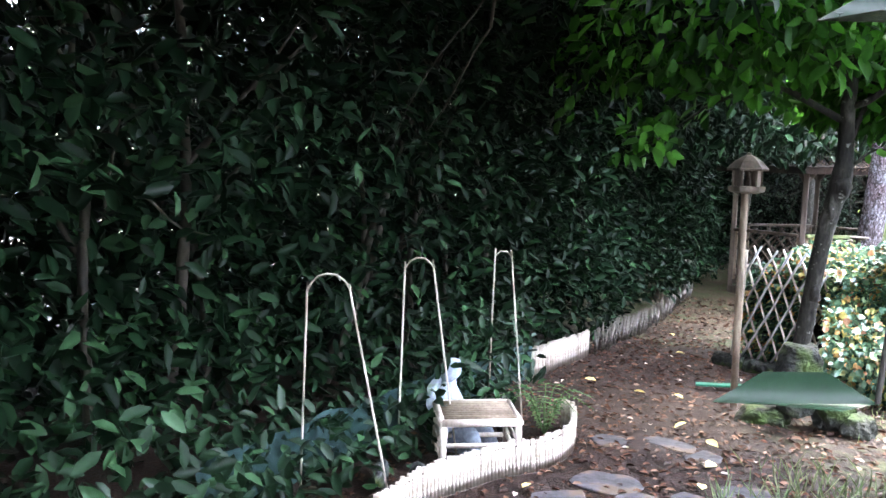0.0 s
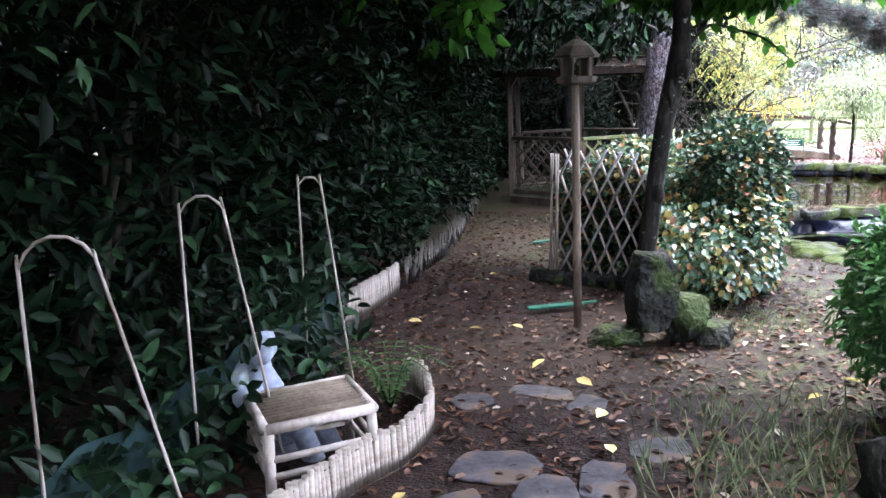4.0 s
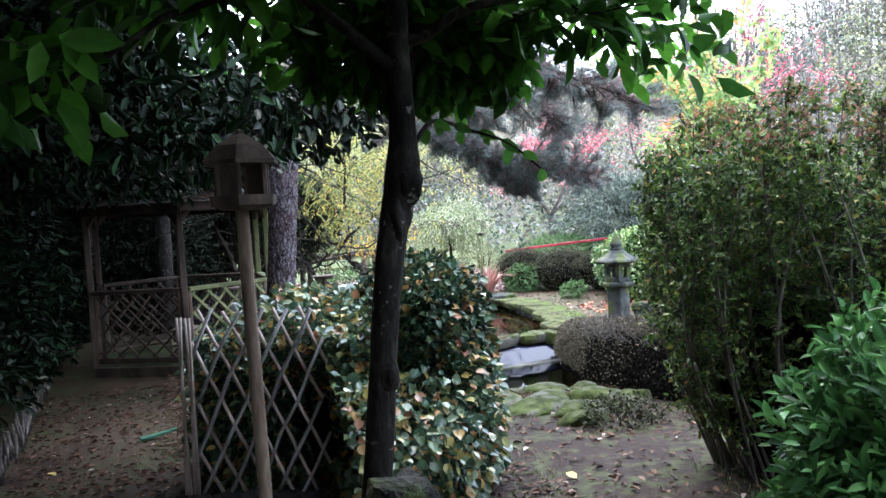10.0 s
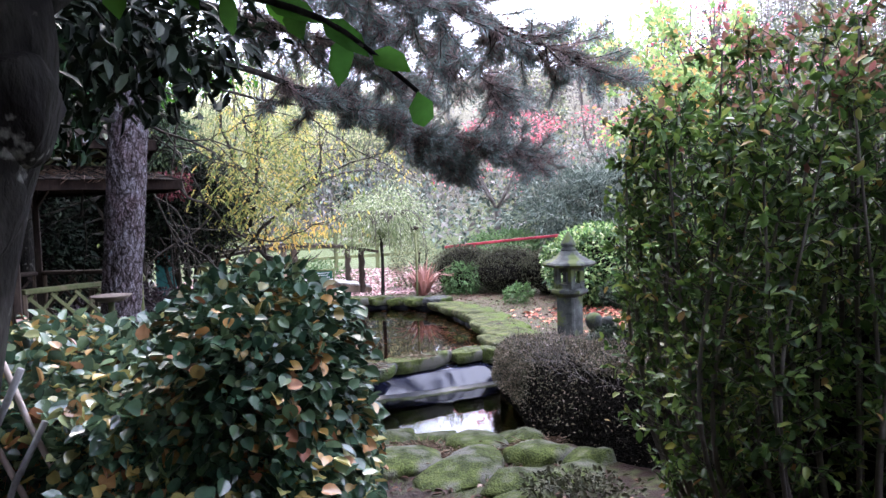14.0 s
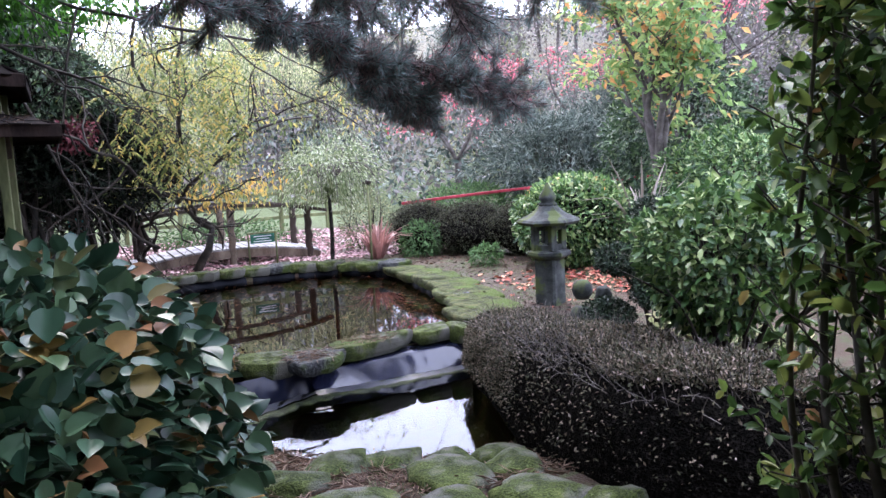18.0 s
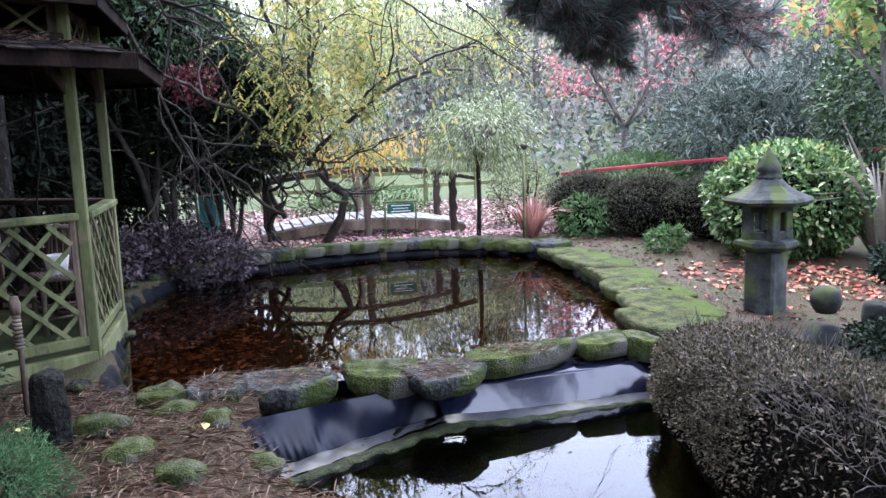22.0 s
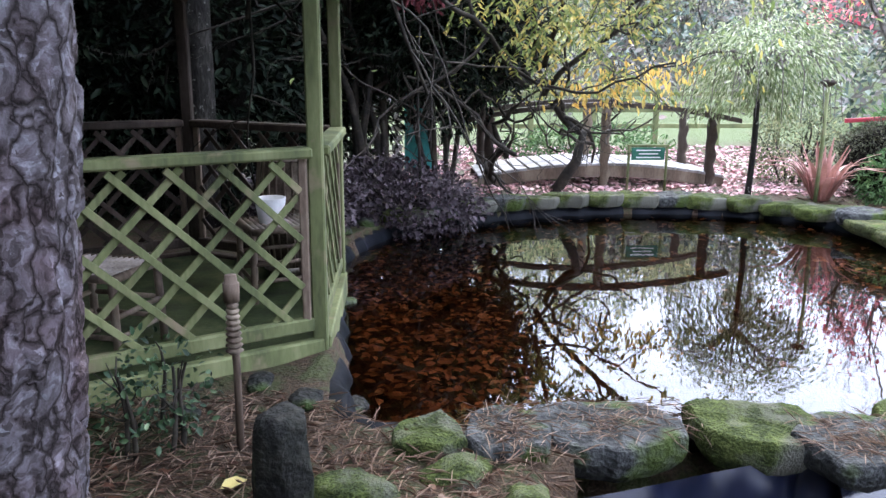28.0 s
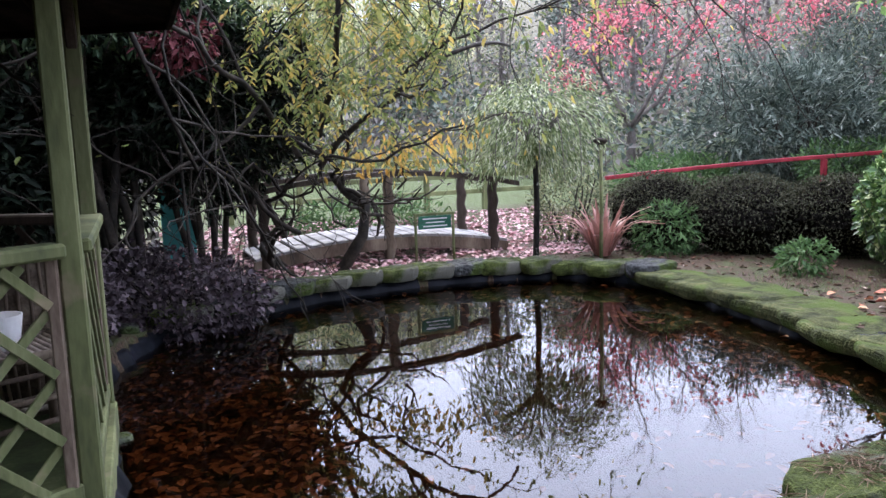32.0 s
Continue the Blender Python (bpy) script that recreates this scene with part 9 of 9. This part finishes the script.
def inner_trunk(x, y, h, rad, seed):
    t = thing("tree_trunk", (x, y, gz(x, y)), "dark mottled tree trunk behind the pavilion", "tree", "dark trunks")
    r = rng_of(seed)
    p = smooth_line([(x, y, gz(x, y) - 0.1), (x + 0.05, y, h * 0.5), (x + 0.02, y, h)], 24)
    g = Geo()
    g.tube(p, np.linspace(rad, rad * 0.7, 24) * (1 + 0.06 * wob(p, 5, seed)), 14)
    part("trunk", g.mesh("trunk", TRUNK, True), t)


inner_trunk(-1.2, 16.6, 5.0, 0.14, 301)
inner_trunk(-2.2, 18.0, 5.5, 0.16, 302)


# ---- fallen leaves, needles and grass ----
def scatter(name, n, lo, hi, size, mat, label, category, seed, aspect=0.55, mask=None, lift=0.012, flat=0.25, curl=0.25):
    r = rng_of(seed)
    x, y = r.uniform(lo[0], hi[0], n), r.uniform(lo[1], hi[1], n)
    if mask is not None:
        k = mask(x, y, r)
        x, y = x[k], y[k]
    n = len(x)
    p = np.column_stack([x, y, ground_at(x, y) + lift * r.uniform(0.3, 1.3, n)])
    a = r.uniform(0, 6.28, n)
    ax = np.column_stack([np.cos(a), np.sin(a), flat * r.normal(size=n) * 0.5])
    fc = np.column_stack([flat * r.normal(size=n), flat * r.normal(size=n), np.ones(n)])
    L = size * r.uniform(0.6, 1.3, n)
    v, f = leaf_arrays(p, ax, fc, L, L * aspect, curl)
    tagged(new(name, fast_mesh(name, v, f, mat)), label, category, kind="stuff")


def dry(x, y, r):
    return (signed(x, y, UPPER) > 0.12) & (signed(x, y, LOWER) > 0.1)


scatter("leaf_litter", 10500, (-2.5, 1.0), (0.9, 12.4), 0.048, LITTER, "brown and pale fallen leaves on the path", "fallen leaves", 311)
scatter("leaf_litter", 2300, (-0.4, 2.0), (2.6, 9.5), 0.055, LITTER, "pale fallen leaves on the damp side path", "fallen leaves", 312)
scatter("pine_needle_litter", 22000, (-1.2, 9.2), (3.0, 12.9), 0.1, NEEDLES, "rusty fallen pine needles on the bank", "pine needles", 313, 0.05, dry, 0.03, 0.5, 0)
scatter("pink_leaf_litter", 5000, (0.6, 18.0), (6.4, 21.8), 0.07, PINKLITTER, "pink fallen maple leaves round the bridge", "fallen leaves", 314, 0.8, dry)
scatter("red_leaf_litter", 1100, (5.0, 12.8), (7.6, 15.2), 0.08, REDLITTER, "red fallen leaves on the bank by the lantern", "fallen leaves", 315, 0.7, lambda x, y, r: r.random(len(x)) < np.exp(-((x - 6.4) ** 2 + (y - 14.0) ** 2) / 0.9))
scatter("moss_leaf_litter", 900, (4.6, 12.6), (6.6, 18.4), 0.055, LITTER, "scattered fallen leaves on the mossy bank", "fallen leaves", 316, 0.6, dry)


def grass(name, n, lo, hi, h, label, seed, mask=None):
    r = rng_of(seed)
    x, y = r.uniform(lo[0], hi[0], n), r.uniform(lo[1], hi[1], n)
    k = wob(np.column_stack([x, y]), 3, seed) > 0.1 if mask is None else mask(x, y, r)
    x, y = x[k], y[k]
    n = len(x)
    p = np.column_stack([x, y, ground_at(x, y) - 0.005])
    ax = np.column_stack([0.5 * r.normal(size=n), 0.5 * r.normal(size=n), np.ones(n)])
    v, f = leaf_arrays(p, ax, r.normal(size=(n, 3)), h * r.uniform(0.5, 1.3, n), 0.007, 0.1, True)
    tagged(new(name, fast_mesh(name, v, f, GRASS)), label, "grass", kind="stuff")


grass("grass", 4500, (-0.6, 1.6), (1.4, 4.6), 0.16, "thin grass and weeds beside the path", 321, lambda x, y, r: r.random(len(x)) < np.exp(-((x - 0.1) ** 2 / 0.25 + (y - 3.2) ** 2 / 0.9)))
grass("grass", 5000, (0.0, 4.5), (2.2, 10.5), 0.06, "short sparse grass on the side path", 322)
grass("grass", 7000, (4.9, 12.0), (7.5, 18.5), 0.04, "short mossy turf on the bank", 323)
r = rng_of(331)
g = Geo()
yl_v, yl_f = leaf_arrays(np.array([[-0.5, 0, 0.0]]), np.array([[1.0, 0, 0.05]]), np.array([[0, 0.1, 1.0]]), 1.0, 0.62, 0.12)
yellow_me = fast_mesh("yellow_leaf", yl_v, yl_f, YELLOW_FALLEN)
spots = [(-0.64, 3.79), (-0.67, 4.19), (-1.35, 3.3), (-1.9, 5.9), (-1.45, 5.7), (-1.2, 5.85), (-0.75, 4.7), (0.3, 4.6), (0.55, 4.9), (-0.05, 12.2), (0.5, 11.2), (1.1, 10.3), (0.9, 11.9), (-1.6, 7.8), (-2.0, 9.2), (-1.0, 5.0), (-0.55, 2.9), (0.6, 5.9), (1.0, 6.9), (0.7, 8.5)]
for x, y in spots:
    ob = new("yellow_leaf", yellow_me)
    s = r.uniform(0.07, 0.1)
    ob.matrix_basis = Matrix.LocRotScale((x, y, gz(x, y) + 0.025), Euler((r.normal() * 0.2, r.normal() * 0.2, r.uniform(0, 6))), (s, s, s))
    tagged(ob, "bright yellow fallen leaf on the soil", "fallen leaf", "yellow fallen leaves")


def needle_drift(n, spots, seed, label):
    """Pine needles caught on stones and roof: spots are centre, spread, and slope of the face."""
    r = rng_of(seed)
    P = []
    for (x, y, z), (sx, sy), (gx, gy) in spots:
        a, b = sx * r.normal(size=n), sy * r.normal(size=n)
        k = (np.abs(a) < 1.7 * sx) & (np.abs(b) < 1.7 * sy)
        P.append(np.column_stack([x + a, y + b, z + gx * a + gy * b + 0.012 * r.random(n)])[k])
    p = np.concatenate(P)
    a = r.uniform(0, 6.28, len(p))
    v, f = leaf_arrays(p, np.column_stack([np.cos(a), np.sin(a), 0.25 * r.normal(size=len(p))]), np.tile([0, 0, 1.0], (len(p), 1)), r.uniform(0.06, 0.12, len(p)), 0.004, 0, True)
    tagged(new("pine_needle_drift", fast_mesh("pine_needle_drift", v, f, NEEDLES)), label, "pine needles", kind="stuff")


needle_drift(420, [((1.4, 12.61, -0.205), (0.2, 0.12), (0, 0)), ((2.33, 12.43, -0.205), (0.14, 0.1), (0, 0)), ((0.95, 12.5, -0.16), (0.08, 0.1), (0, 0)), ((2.95, 12.68, -0.205), (0.15, 0.08), (0, 0))], 351, "rusty pine needles caught on the weir stones")
needle_drift(160, [((-0.1, 12.75, 1.9), (0.3, 0.14), (-0.1, 0.18)), ((-0.6, 12.5, 1.89), (0.3, 0.14), (-0.1, 0.18)), ((0.35, 13.6, 1.9), (0.1, 0.3), (-0.2, 0.0))], 352, "pine needles lying on the pavilion roof")


def pond_leaves():
    """Sunken brown leaves that lie in the shallows."""
    r = rng_of(341)
    n = 9000
    x, y = r.uniform(0.0, 5.0, n), r.uniform(12.8, 17.9, n)
    s = signed(x, y, UPPER)
    k = (s < -0.05) & (r.random(n) < np.where((x < 1.3) | (s > -0.45), 0.9, 0.06))
    x, y, s = x[k], y[k], s[k]
    n = len(x)
    p = np.column_stack([x, y, ground_at(x, y) + 0.02 + 0.05 * r.random(n)])
    p[:, 2] = np.minimum(p[:, 2], UPPER_Z - 0.015)
    a = r.uniform(0, 6.28, n)
    L = 0.08 * r.uniform(0.6, 1.2, n)
    v, f = leaf_arrays(p, np.column_stack([np.cos(a), np.sin(a), 0.1 * r.normal(size=n)]), np.column_stack([0.2 * r.normal(size=n), 0.2 * r.normal(size=n), np.ones(n)]), L, L * 0.55, 0.1)
    tagged(new("sunken_leaves", fast_mesh("sunken_leaves", v, f, foliage("sunken_brown_leaf", [(0.0, (0.1, 0.055, 0.03)), (0.5, (0.28, 0.16, 0.08)), (0.85, (0.42, 0.25, 0.13)), (1.0, (0.65, 0.45, 0.26))], 0.6, 0.05, False, 0.1, 0.0))), "brown leaves lying in the pond shallows", "sunken leaves", kind="stuff")


pond_leaves()
